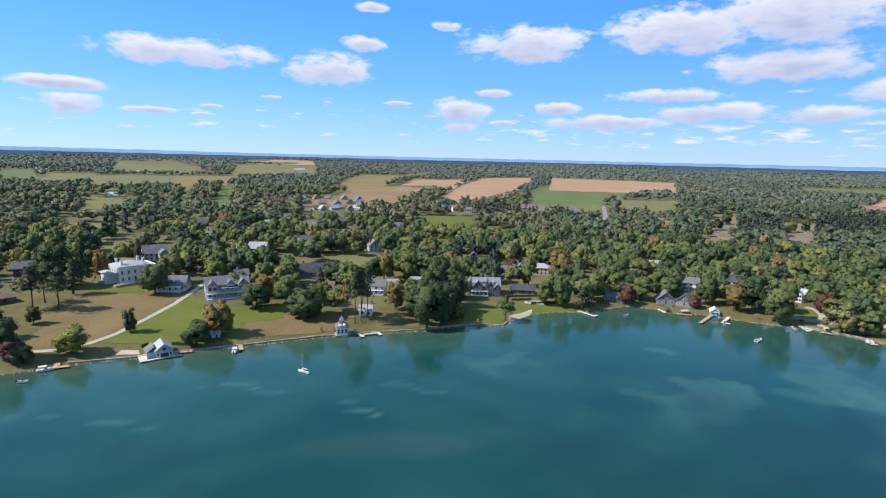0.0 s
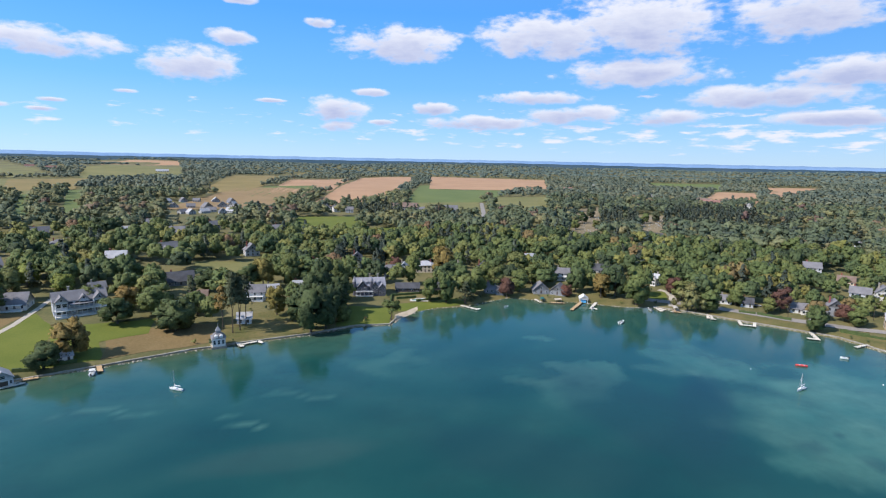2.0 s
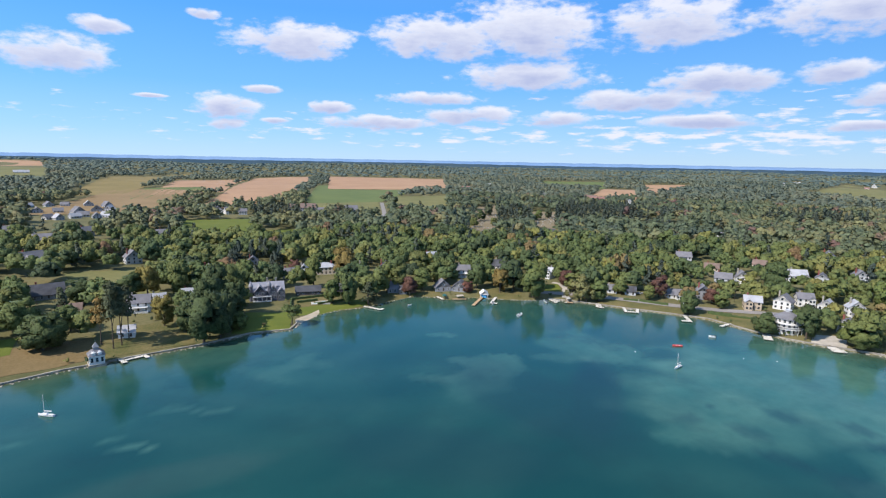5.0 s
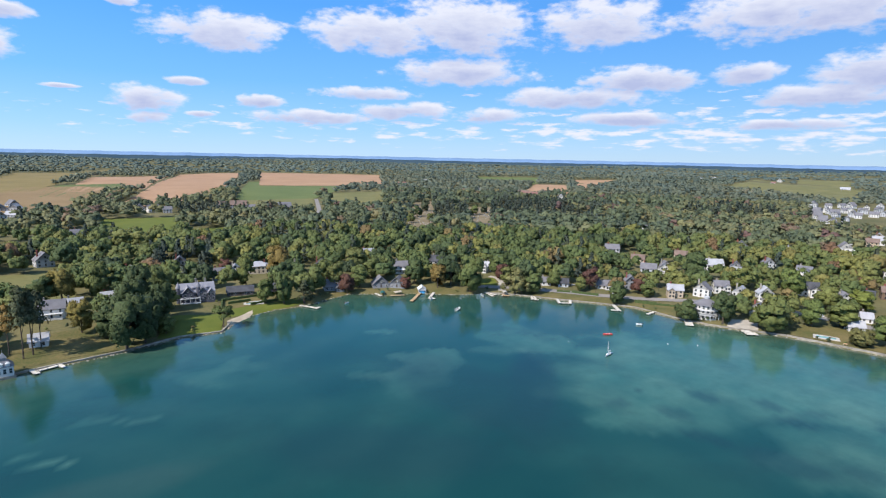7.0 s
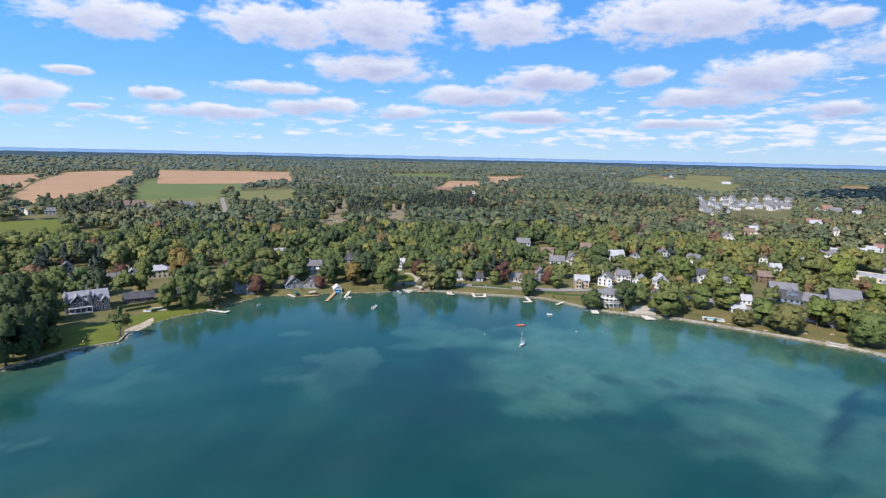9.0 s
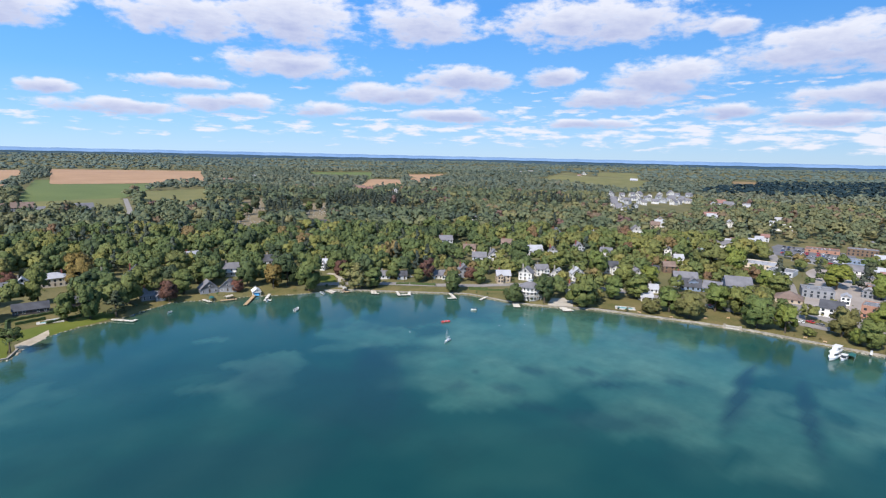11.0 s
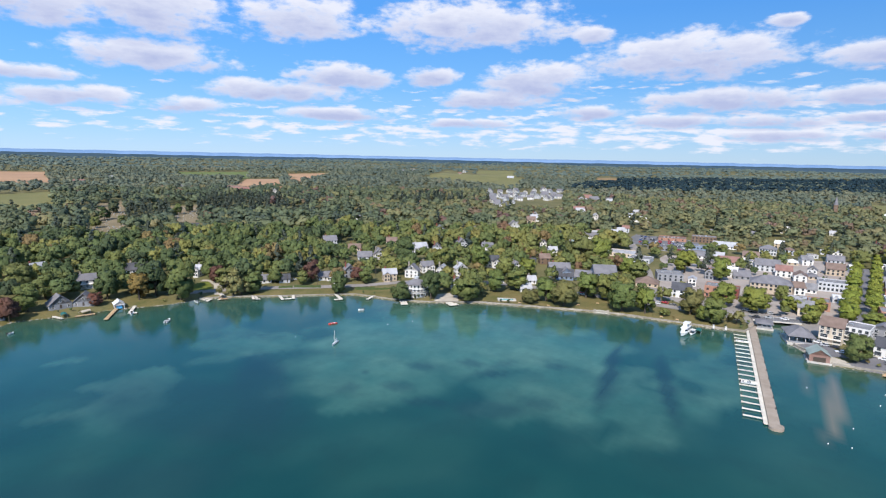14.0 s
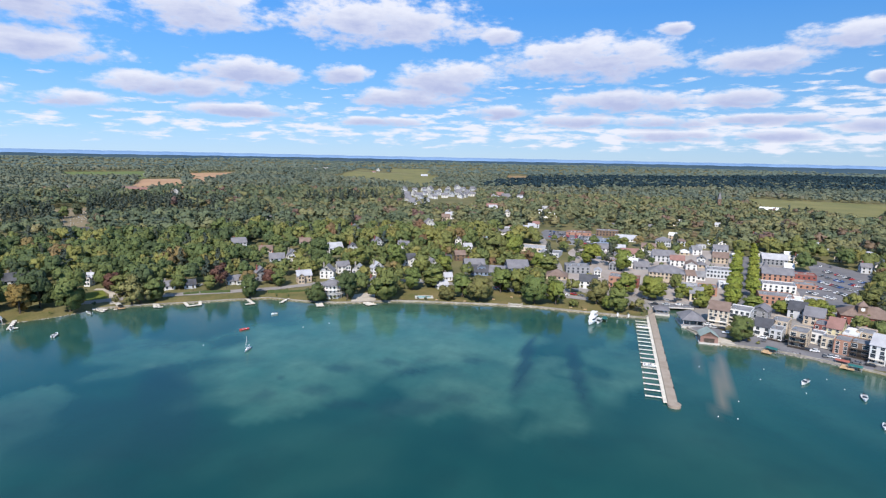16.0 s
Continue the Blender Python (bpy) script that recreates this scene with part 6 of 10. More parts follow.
tree(523.4, -73.5, 11.2, 11.0, STREET_LEAF, "broad", "bright yellow-green street tree in a row beside the street", "street trees")
tree(539.9, -62.5, 11.2, 11.1, STREET_LEAF, "broad", "bright yellow-green street tree in a row beside the street", "street trees")
tree(556.1, -77.8, 10.9, 10.7, STREET_LEAF, "broad", "bright yellow-green street tree in a row beside the street", "street trees")
tree(575.6, -66.8, 10.9, 10.7, STREET_LEAF, "broad", "bright yellow-green street tree in a row beside the street", "street trees")
tree(593.3, -82.6, 10.5, 10.4, STREET_LEAF, "broad", "bright yellow-green street tree in a row beside the street", "street trees")
tree(615.8, -71.6, 10.4, 10.3, STREET_LEAF, "broad", "bright yellow-green street tree in a row beside the street", "street trees")
tree(634.9, -88.1, 10.1, 10.0, STREET_LEAF, "broad", "bright yellow-green street tree in a row beside the street", "street trees")


# ---- houses ----
house(-171.2, 337.9, 17.5, 12.6, 1, WHITE, SLATE, -20, "gable", 0, 1, 0, front=9)
house(-136.0, 359.9, 8.7, 6.5, 2, WHITE, SLATE, 10, "gable", 0, 0, 1, front=9)
house(-278.2, 354.1, 12.1, 8.7, 2, DARK, SLATE, 0, "gable", 1, 0, 1, detail=False, front=9)
house(-247.9, 297.1, 10.8, 7.8, 1, BROWN, BROWN_SHINGLE, 15, "hip", 0, 0, 1, front=9)
house(-223.6, 415.4, 17.3, 12.5, 2, PALE_GREY, SLATE, 10, "gable", 1, 0, 1, detail=False, front=9)
house(-267.8, 547.0, 14.0, 10.5, 1, PALE_GREY, SLATE, 0, "gable", 0, 0, 1, detail=False, front=9)
house(-267.1, 589.3, 16.7, 12.0, 1, GREY, SLATE, 20, "gable", 0, 0, 1, detail=False, front=9)
house(-224.3, 525.4, 14.5, 10.5, 1, GREY, SLATE, 0, "hip", 0, 0, 1, detail=False, front=9)
house(-154.0, 447.9, 14.2, 10.2, 2, GREY, PALE_SHINGLE, -15, "gable", 1, 0, 1, detail=False, front=9)
house(-248.1, 665.2, 16.0, 12.0, 1, WHITE, SLATE, 0, "gable", 0, 0, 1, detail=False, front=9)
house(-198.8, 603.3, 13.1, 9.4, 1, GREY, PALE_SHINGLE, 0, "gable", 0, 0, 1, detail=False, front=9)
house(-128.7, 488.9, 15.5, 11.1, 2, PALE_GREY, SLATE, 25, "gable", -1, 0, 1, detail=False, front=9)
house(-144.6, 582.8, 15.7, 11.8, 2, WHITE, SLATE, -10, "gable", 0, 0, 1, detail=False, front=9)
house(-189.4, 664.0, 16.9, 12.0, 1, GREY, SLATE, 0, "gable", 0, 0, 1, detail=False, front=9)
house(-122.8, 649.0, 12.0, 9.0, 2, GREY, SLATE, 30, "gable", 0, 0, 1, detail=False, front=9)
house(-63.0, 494.2, 11.8, 8.5, 2, PALE_GREY, SLATE, 15, "front", 0, 0, 1, detail=False, front=9)
house(-49.2, 646.6, 19.2, 12.0, 1, DARK, SLATE, 5, "gable", 0, 0, 1, detail=False, front=9)
house(-96.3, 389.4, 17.0, 12.3, 1, GREY, DARK_SHINGLE, 5, "gable", 0, 0, 1, front=9)
house(-76.7, 351.6, 10.6, 7.6, 1, TAN, BROWN_SHINGLE, -10, "gable", 0, 0, 1, front=9)
house(-43.6, 354.7, 12.1, 8.7, 2, WHITE, SLATE, -8, "gable", 0, 1, 1, front=9)
house(-34.8, 369.6, 8.2, 6.5, 1, WHITE, PALE_SHINGLE, 5, "gable", 0, 0, 1, front=9)
house(-17.2, 380.2, 9.9, 7.1, 1, GREY, PALE_SHINGLE, 5, "gable", 0, 0, 1, front=9)
house(-44.6, 311.1, 7.5, 6.5, 1, WHITE, PALE_SHINGLE, -5, "gable", 0, 0, 0, front=9)
house(-5.6, 434.7, 10.4, 7.5, 2, PALE_GREY, SLATE, 10, "front", 0, 1, 1, detail=False, front=9)
house(27.1, 469.5, 8.4, 6.5, 2, GREY, SLATE, 0, "front", 0, 0, 1, detail=False, front=9)
house(56.8, 373.0, 16.5, 6.6, 1, DARK, DARK_SHINGLE, 0, "gable", 0, 0, 0, front=9)
house(76.9, 373.9, 8.3, 6.5, 1, DARK, DARK_SHINGLE, 0, "gable", 0, 0, 0, front=9)
house(49.9, 419.4, 9.2, 6.6, 2, GREY, SLATE, 10, "gable", 0, 0, 1, detail=False, front=9)
house(62.4, 429.7, 6.4, 6.5, 2, WHITE, PALE_SHINGLE, 0, "front", 0, 0, 1, detail=False, front=9)
house(79.8, 432.3, 15.5, 11.1, 2, CREAM, PALE_SHINGLE, 5, "hip", 0, 0, 2, detail=False, front=9)
house(108.7, 426.6, 6.8, 6.5, 2, WHITE, DARK_SHINGLE, 10, "front", 0, 0, 1, detail=False, front=9)
house(125.1, 415.6, 12.5, 9.0, 2, DARK, DARK_SHINGLE, -5, "front", 0, 0, 1, detail=False, front=9)
house(118.2, 366.2, 13.2, 9.5, 1, GREY, SLATE, 10, "gable", 1, 0, 1, front=9)
house(178.0, 452.1, 10.8, 7.8, 2, GREY, PALE_SHINGLE, 20, "gable", 0, 0, 1, detail=False, front=9)
house(151.2, 358.7, 11.5, 8.5, 1, GREY, SLATE, 10, "front", 0, 0, 0, front=9)
house(163.0, 353.3, 11.0, 8.5, 1, GREY, SLATE, -12, "front", 0, 0, 0, front=9)
house(183.4, 392.8, 11.0, 7.9, 2, WHITE, SLATE, 5, "gable", 0, 1, 1, detail=False, front=9)
house(220.2, 396.9, 13.5, 9.7, 2, WHITE, DARK_SHINGLE, -5, "gable", 0, 0, 1, detail=False, front=9)
house(190.3, 441.5, 6.2, 6.5, 1, WHITE, PALE_SHINGLE, 0, "gable", 0, 0, 1, detail=False, front=9)
house(247.0, 366.2, 8.8, 6.5, 2, WHITE, PALE_SHINGLE, -25, "gable", 1, 0, 2, detail=False, front=9)
house(262.9, 602.7, 16.7, 12.0, 1, GREY, SLATE, 0, "hip", 0, 0, 1, detail=False, front=9)
house(318.5, 571.0, 19.3, 7.7, 1, BROWN, BROWN_SHINGLE, 0, "gable", 0, 0, 0, detail=False, front=9)
house(385.5, 577.3, 18.3, 7.3, 1, BROWN, DARK_SHINGLE, 0, "gable", 0, 0, 0, detail=False, front=9)
house(318.1, 502.4, 13.0, 9.3, 1, TAN, PALE_SHINGLE, 0, "hip", 0, 0, 1, detail=False, front=9)
house(205.0, 876.8, 20.6, 14.9, 2, PALE_GREY, SLATE, 10, "gable", 0, 0, 1, detail=False, front=9)
house(144.1, 926.9, 25.4, 15.0, 2, GREY, BROWN_SHINGLE, 0, "gable", 0, 0, 1, detail=False, front=9)
house(4.2, 906.5, 12.5, 9.0, 2, WHITE, SLATE, 0, "front", 0, 0, 1, detail=False, front=9)
house(21.0, 895.5, 15.8, 11.4, 2, WHITE, SLATE, 20, "gable", 0, 0, 1, detail=False, front=9)
house(39.0, 881.5, 12.1, 8.7, 2, PALE_GREY, SLATE, 0, "gable", 0, 0, 1, detail=False, front=9)
house(120.5, 947.1, 13.0, 9.4, 2, PALE_GREY, BROWN_SHINGLE, 0, "gable", 0, 0, 1, detail=False, front=9)
house(155.5, 880.8, 12.1, 8.7, 2, GREY, SLATE, 0, "gable", 0, 0, 1, detail=False, front=9)
house(682.3, 1455.1, 28.4, 14.2, 1, TAN, RED_SHINGLE, 0, "gable", 0, 0, 0, detail=False, front=9)
house(854.9, 1644.7, 22.5, 11.3, 1, WHITE, PALE_SHINGLE, 0, "gable", 0, 0, 0, detail=False, front=9)
house(1129.3, 1647.8, 22.6, 11.3, 1, WHITE, PALE_SHINGLE, 0, "gable", 0, 0, 0, detail=False, front=9)
house(772.1, 1166.2, 18.3, 13.2, 1, WHITE, SLATE, 0, "gable", 0, 0, 1, detail=False, front=9)
house(779.4, 1004.6, 25.6, 15.0, 2, TAN, BROWN_SHINGLE, 0, "gable", 1, 0, 1, detail=False, front=9)
house(773.9, 957.0, 18.8, 13.5, 2, CREAM, RED_SHINGLE, 10, "gable", 0, 0, 1, detail=False, front=9)
house(-1203.0, 2616.2, 33.1, 15.0, 1, WHITE, RED_SHINGLE, 0, "gable", 0, 0, 0, detail=False, front=9)
house(-997.3, 1768.7, 25.9, 12.9, 1, WHITE, PALE_SHINGLE, 0, "gable", 0, 0, 0, detail=False, front=9)
house(-1021.9, 2381.5, 32.5, 15.0, 1, TAN, RED_SHINGLE, 0, "gable", 0, 0, 0, detail=False, front=9)
house(-583.0, 2203.7, 42.9, 15.0, 1, WHITE, PALE_SHINGLE, 0, "gable", 0, 0, 0, detail=False, front=9)
house(963.8, 2062.2, 12.1, 8.7, 1, WHITE, PALE_SHINGLE, 0, "gable", 0, 0, 0, detail=False, front=9)
house(265.5, 310.8, 7.0, 6.5, 1, WHITE, SLATE, 10, "gable", 0, 0, 1, detail=False, front=9)
house(274.2, 301.1, 7.3, 6.5, 1, PALE_GREY, DARK_SHINGLE, 5, "gable", 0, 0, 1, detail=False, front=9)
house(297.1, 283.3, 9.8, 7.0, 1, WHITE, SLATE, 15, "gable", 1, 0, 1, detail=False, front=9)
house(324.0, 242.5, 10.2, 7.3, 2, TAN, PALE_SHINGLE, 10, "gable", -1, 0, 1, detail=False, front=9)
house(341.6, 233.4, 10.3, 7.4, 2, WHITE, SLATE, -15, "front", 0, 0, 1, detail=False, front=9)
house(361.3, 233.2, 9.8, 7.1, 2, WHITE, SLATE, 20, "gable", 1, 0, 1, detail=False, front=9)
house(355.2, 214.3, 9.4, 6.7, 2, WHITE, PALE_SHINGLE, -10, "front", 0, 0, 1, detail=False, front=9)
house(368.9, 205.8, 9.4, 6.8, 2, WHITE, PALE_SHINGLE, 20, "front", 0, 1, 1, detail=False, front=9)
house(330.6, 187.8, 6.4, 6.5, 2, PALE_GREY, SLATE, -20, "front", 0, 0, 1, front=9)
house(410.4, 199.8, 12.4, 8.9, 2, WHITE, DARK_SHINGLE, 10, "gable", 1, 0, 1, detail=False, front=9)
house(361.8, 297.3, 11.9, 8.5, 2, PALE_GREY, SLATE, 0, "gable", 0, 0, 1, detail=False, front=9)
house(378.6, 294.5, 10.2, 7.4, 2, WHITE, SLATE, 15, "front", 0, 0, 1, detail=False, front=9)
house(424.1, 282.2, 13.5, 9.7, 2, WHITE, PALE_SHINGLE, 20, "gable", 1, 0, 1, detail=False, front=9)
house(433.1, 267.9, 8.6, 6.5, 2, PALE_GREY, SLATE, 0, "front", 0, 0, 1, detail=False, front=9)
house(404.3, 174.3, 7.8, 6.5, 2, WHITE, SLATE, 25, "front", 0, 0, 1, detail=False, front=9)
house(491.0, 174.9, 8.0, 6.5, 2, WHITE, PALE_SHINGLE, 20, "gable", 0, 0, 1, detail=False, front=9)
house(438.4, 174.1, 6.2, 6.5, 1, BLUE_GREY, DARK_SHINGLE, 0, "gable", 0, 0, 1, detail=False, front=9)
house(377.2, 149.6, 6.0, 6.5, 1, WHITE, PALE_SHINGLE, 15, "gable", 0, 0, 1, detail=False, front=9)
house(537.9, 169.8, 11.2, 8.1, 2, CREAM, GREEN_SHINGLE, 30, "front", 0, 0, 1, detail=False, front=9)
house(412.0, 140.5, 16.1, 11.6, 2, BLUE_GREY, SLATE, 10, "gable", 1, 0, 1, detail=False, front=9)
house(402.9, 376.1, 13.0, 9.3, 2, PALE_GREY, SLATE, 10, "gable", 0, 0, 1, detail=False, front=9)
house(396.0, 337.9, 11.2, 8.0, 1, CREAM, BROWN_SHINGLE, 0, "gable", 0, 0, 1, detail=False, front=9)
house(537.2, 329.5, 11.7, 8.4, 2, PALE_GREY, SLATE, 0, "front", 0, 0, 1, detail=False, front=9)
house(595.7, 319.1, 8.6, 6.5, 1, WHITE, PALE_SHINGLE, 0, "gable", 0, 0, 1, detail=False, front=9)
house(592.7, 302.1, 8.4, 6.5, 1, GREY, PALE_SHINGLE, 0, "gable", 0, 0, 1, detail=False, front=9)
house(582.4, 487.9, 8.8, 6.5, 1, PALE_GREY, SLATE, 0, "gable", 0, 0, 1, detail=False, front=9)
house(777.3, 874.9, 16.0, 11.5, 2, WHITE, PALE_SHINGLE, 0, "front", 0, 0, 1, detail=False, front=9)
house(756.2, 961.8, 23.9, 15.0, 2, BROWN, RED_SHINGLE, 0, "gable", 0, 0, 1, detail=False, front=9)
house(708.7, 940.8, 16.1, 11.6, 2, TAN, SLATE, 0, "gable", 0, 0, 1, detail=False, front=9)
house(901.8, 277.9, 19.9, 14.3, 1, WHITE, RED_SHINGLE, 10, "gable", 0, 0, 1, detail=False, front=9)
house(1165.3, 344.2, 19.5, 14.1, 2, PALE_GREY, RED_SHINGLE, 0, "gable", 0, 0, 1, detail=False, front=9)
house(1130.3, 318.2, 18.7, 13.5, 2, WHITE, SLATE, 10, "gable", 0, 0, 1, detail=False, front=9)
house(1144.6, 291.6, 13.0, 9.3, 2, TAN, SLATE, 0, "gable", 0, 0, 1, detail=False, front=9)
house(678.5, 299.5, 13.0, 9.3, 1, GREY, PALE_SHINGLE, 5, "gable", 0, 0, 1, detail=False, front=9)
house(704.1, 284.0, 11.8, 8.5, 2, TAN, BROWN_SHINGLE, 0, "gable", 0, 0, 1, detail=False, front=9)
house(765.1, 302.5, 8.5, 6.5, 2, CREAM, PALE_SHINGLE, 0, "front", 0, 0, 1, detail=False, front=9)
house(523.1, 196.3, 6.7, 6.5, 2, WHITE, SLATE, 0, "front", 0, 0, 1, detail=False, front=9)
house(644.3, 182.8, 7.6, 6.5, 1, WHITE, PALE_SHINGLE, 0, "hip", 0, 0, 1, detail=False, front=9)
house(2107.6, 1494.1, 29.0, 15.0, 1, WHITE, PALE_SHINGLE, 0, "gable", 0, 0, 0, detail=False, front=9)
house(2322.1, 1591.4, 23.6, 14.2, 1, WHITE, PALE_SHINGLE, 0, "gable", 0, 0, 0, detail=False, front=9)
house(2480.8, 1380.2, 23.0, 13.8, 2, WHITE, PALE_SHINGLE, 0, "front", 0, 0, 0, detail=False, front=9)
house(2343.2, 1327.5, 17.1, 10.2, 1, WHITE, RED_SHINGLE, 0, "gable", 0, 0, 0, detail=False, front=9)
house(2121.6, 957.0, 28.3, 15.0, 1, PALE_GREY, PALE_SHINGLE, 0, "gable", 0, 0, 0, detail=False, front=9)
house(1954.4, 796.5, 21.6, 13.0, 1, WHITE, PALE_SHINGLE, 0, "gable", 0, 0, 0, detail=False, front=9)
house(1985.4, 764.5, 25.1, 15.0, 1, CREAM, RED_SHINGLE, 0, "gable", 0, 0, 0, detail=False, front=9)
house(2153.3, 783.6, 11.5, 6.9, 1, WHITE, PALE_SHINGLE, 0, "gable", 0, 0, 0, detail=False, front=9)
house(833.1, -14.4, 6.1, 6.5, 1, WHITE, PALE_SHINGLE, 0, "front", 0, 0, 1, detail=False, front=9)
house(574.6, -178.0, 11.1, 8.0, 2, WHITE, PALE_SHINGLE, 10, "front", 0, 0, 1, detail=False, front=9)
house(636.1, -184.6, 13.4, 9.7, 2, WHITE, PALE_SHINGLE, 0, "hip", 0, 0, 1, detail=False, front=9)
house(558.4, -161.5, 8.2, 6.5, 2, PALE_GREY, SLATE, 20, "gable", 0, 0, 1, detail=False, front=9)
house(987.0, -135.8, 11.9, 8.6, 1, WHITE, PALE_SHINGLE, 0, "gable", 0, 0, 1, detail=False, front=9)
house(682.2, -142.1, 9.2, 6.6, 1, PALE_GREY, SLATE, 0, "gable", 0, 0, 1, detail=False, front=9)
house(691.5, -159.5, 11.5, 8.3, 1, PALE_GREY, PALE_SHINGLE, 0, "gable", 0, 0, 1, detail=False, front=9)
house(734.9, -100.6, 6.4, 6.5, 2, RED_BRICK, SLATE, 0, "front", 0, 0, 1, detail=False, front=9)
house(851.4, -69.6, 7.5, 6.5, 1, WHITE, PALE_SHINGLE, 0, "gable", 0, 0, 1, detail=False, front=9)
house(580.3, -115.8, 6.0, 6.5, 2, CREAM, PALE_SHINGLE, 0, "front", 0, 0, 1, detail=False, front=9)
house(608.6, -153.8, 6.0, 6.5, 2, CREAM, PALE_SHINGLE, 0, "front", 0, 0, 1, detail=False, front=9)
house(905.1, -270.4, 10.2, 7.3, 2, WHITE, PALE_SHINGLE, 0, "front", 0, 0, 1, detail=False, front=9)
house(535.2, -33.3, 6.7, 6.5, 2, WHITE, SLATE, 0, "front", 0, 0, 1, detail=False, front=9)
house(-116.1, 266.0, 6.0, 6.5, 1, WHITE, PALE_SHINGLE, 0, "gable", 0, 0, 0, front=9)
house(314.0, 273.0, 10.0, 8.0, 2, GREY, SLATE, 12, "front", 0, 0, 1, detail=False, front=9)
house(437.0, 324.0, 10.5, 8.0, 2, CREAM, BROWN_SHINGLE, -10, "gable", 0, 0, 1, detail=False, front=9)
house(449.0, 167.0, 9.0, 7.5, 2, BROWN, BROWN_SHINGLE, 15, "gable", 0, 0, 1, detail=False, front=9)
house(354.0, 145.0, 8.0, 6.5, 1, WHITE, PALE_SHINGLE, 20, "gable", 0, 0, 0, detail=False, front=9)
house(470.0, 262.0, 10.0, 8.0, 2, PALE_GREY, SLATE, 20, "front", 0, 0, 1, detail=False, front=9)
house(468.0, 232.0, 10.5, 8.0, 2, WHITE, SLATE, -12, "gable", 1, 0, 1, detail=False, front=9)
# a street of new houses on the western rise and one beyond the town
house(-190.1, 802.0, 10.9, 8.1, 1, PALE_GREY, SLATE, 37, "gable", 0, 0, 0, detail=False, front=10, group="new houses on the rise")
house(-178.8, 798.5, 10.2, 8.1, 1, PALE_GREY, PALE_SHINGLE, 29, "front", 0, 0, 0, detail=False, front=10, group="new houses on the rise")
house(-165.6, 819.8, 12.6, 8.5, 1, PALE_GREY, PALE_SHINGLE, 26, "gable", 0, 0, 0, detail=False, front=10, group="new houses on the rise")
house(-160.4, 841.0, 13.7, 9.2, 1, PALE_GREY, SLATE, -2, "gable", 0, 0, 0, detail=False, front=10, group="new houses on the rise")
house(-141.9, 822.6, 10.6, 8.1, 1, PALE_GREY, SLATE, 10, "front", 0, 0, 0, detail=False, front=10, group="new houses on the rise")
house(-132.4, 838.6, 14.8, 9.9, 1, PALE_GREY, PALE_SHINGLE, -36, "gable", 0, 0, 0, detail=False, front=10, group="new houses on the rise")
house(-221.7, 886.4, 11.3, 8.4, 1, PALE_GREY, SLATE, 13, "front", 0, 0, 0, detail=False, front=10, group="new houses on the rise")
house(-199.4, 893.8, 12.0, 8.1, 1, PALE_GREY, SLATE, 3, "gable", 0, 0, 0, detail=False, front=10, group="new houses on the rise")
house(-175.2, 885.9, 15.0, 10.0, 1, PALE_GREY, SLATE, 29, "front", 0, 0, 0, detail=False, front=10, group="new houses on the rise")
house(-157.4, 915.0, 14.6, 9.8, 1, PALE_GREY, SLATE, -4, "front", 0, 0, 0, detail=False, front=10, group="new houses on the rise")
house(-143.4, 927.8, 14.3, 9.6, 1, PALE_GREY, PALE_SHINGLE, -32, "front", 0, 0, 0, detail=False, front=10, group="new houses on the rise")
house(-252.7, 967.4, 12.6, 8.5, 1, PALE_GREY, PALE_SHINGLE, 37, "gable", 0, 0, 0, detail=False, front=10, group="new houses on the rise")
house(-232.6, 990.3, 11.4, 8.5, 1, PALE_GREY, SLATE, 24, "front", 0, 0, 0, detail=False, front=10, group="new houses on the rise")
house(-213.9, 1002.7, 11.1, 8.1, 1, PALE_GREY, SLATE, -15, "gable", 0, 0, 0, detail=False, front=10, group="new houses on the rise")
house(-184.7, 1011.8, 13.0, 8.6, 1, PALE_GREY, PALE_SHINGLE, 6, "front", 0, 0, 0, detail=False, front=10, group="new houses on the rise")
house(-157.7, 998.3, 13.6, 9.1, 1, PALE_GREY, SLATE, 36, "front", 0, 0, 0, detail=False, front=10, group="new houses on the rise")
house(1172.3, 581.5, 16.1, 11.5, 2, PALE_GREY, SLATE, -10, "front", 0, 0, 0, detail=False, front=12, group="new houses beyond the town")
house(1181.9, 558.6, 11.3, 8.1, 2, WHITE, SLATE, 13, "gable", 0, 0, 0, detail=False, front=12, group="new houses beyond the town")
house(1213.2, 548.7, 12.2, 8.8, 2, WHITE, SLATE, 40, "gable", 0, 0, 0, detail=False, front=12, group="new houses beyond the town")
house(1227.3, 539.1, 15.7, 11.2, 2, WHITE, SLATE, -38, "front", 0, 0, 0, detail=False, front=12, group="new houses beyond the town")
house(1221.0, 510.0, 9.7, 8.1, 2, WHITE, SLATE, -2, "front", 0, 0, 0, detail=False, front=12, group="new houses beyond the town")
house(1288.4, 515.0, 12.3, 8.9, 2, WHITE, SLATE, -2, "front", 0, 0, 0, detail=False, front=12, group="new houses beyond the town")
house(1335.1, 507.8, 15.5, 11.1, 2, WHITE, SLATE, 24, "front", 0, 0, 0, detail=False, front=12, group="new houses beyond the town")
house(1309.5, 481.6, 11.3, 8.1, 2, PALE_GREY, SLATE, -27, "gable", 0, 0, 0, detail=False, front=12, group="new houses beyond the town")
house(1333.7, 463.8, 14.3, 10.2, 2, PALE_GREY, SLATE, -30, "gable", 0, 0, 0, detail=False, front=12, group="new houses beyond the town")
house(1049.6, 513.5, 13.9, 9.9, 2, PALE_GREY, SLATE, -25, "gable", 0, 0, 0, detail=False, front=12, group="new houses beyond the town")
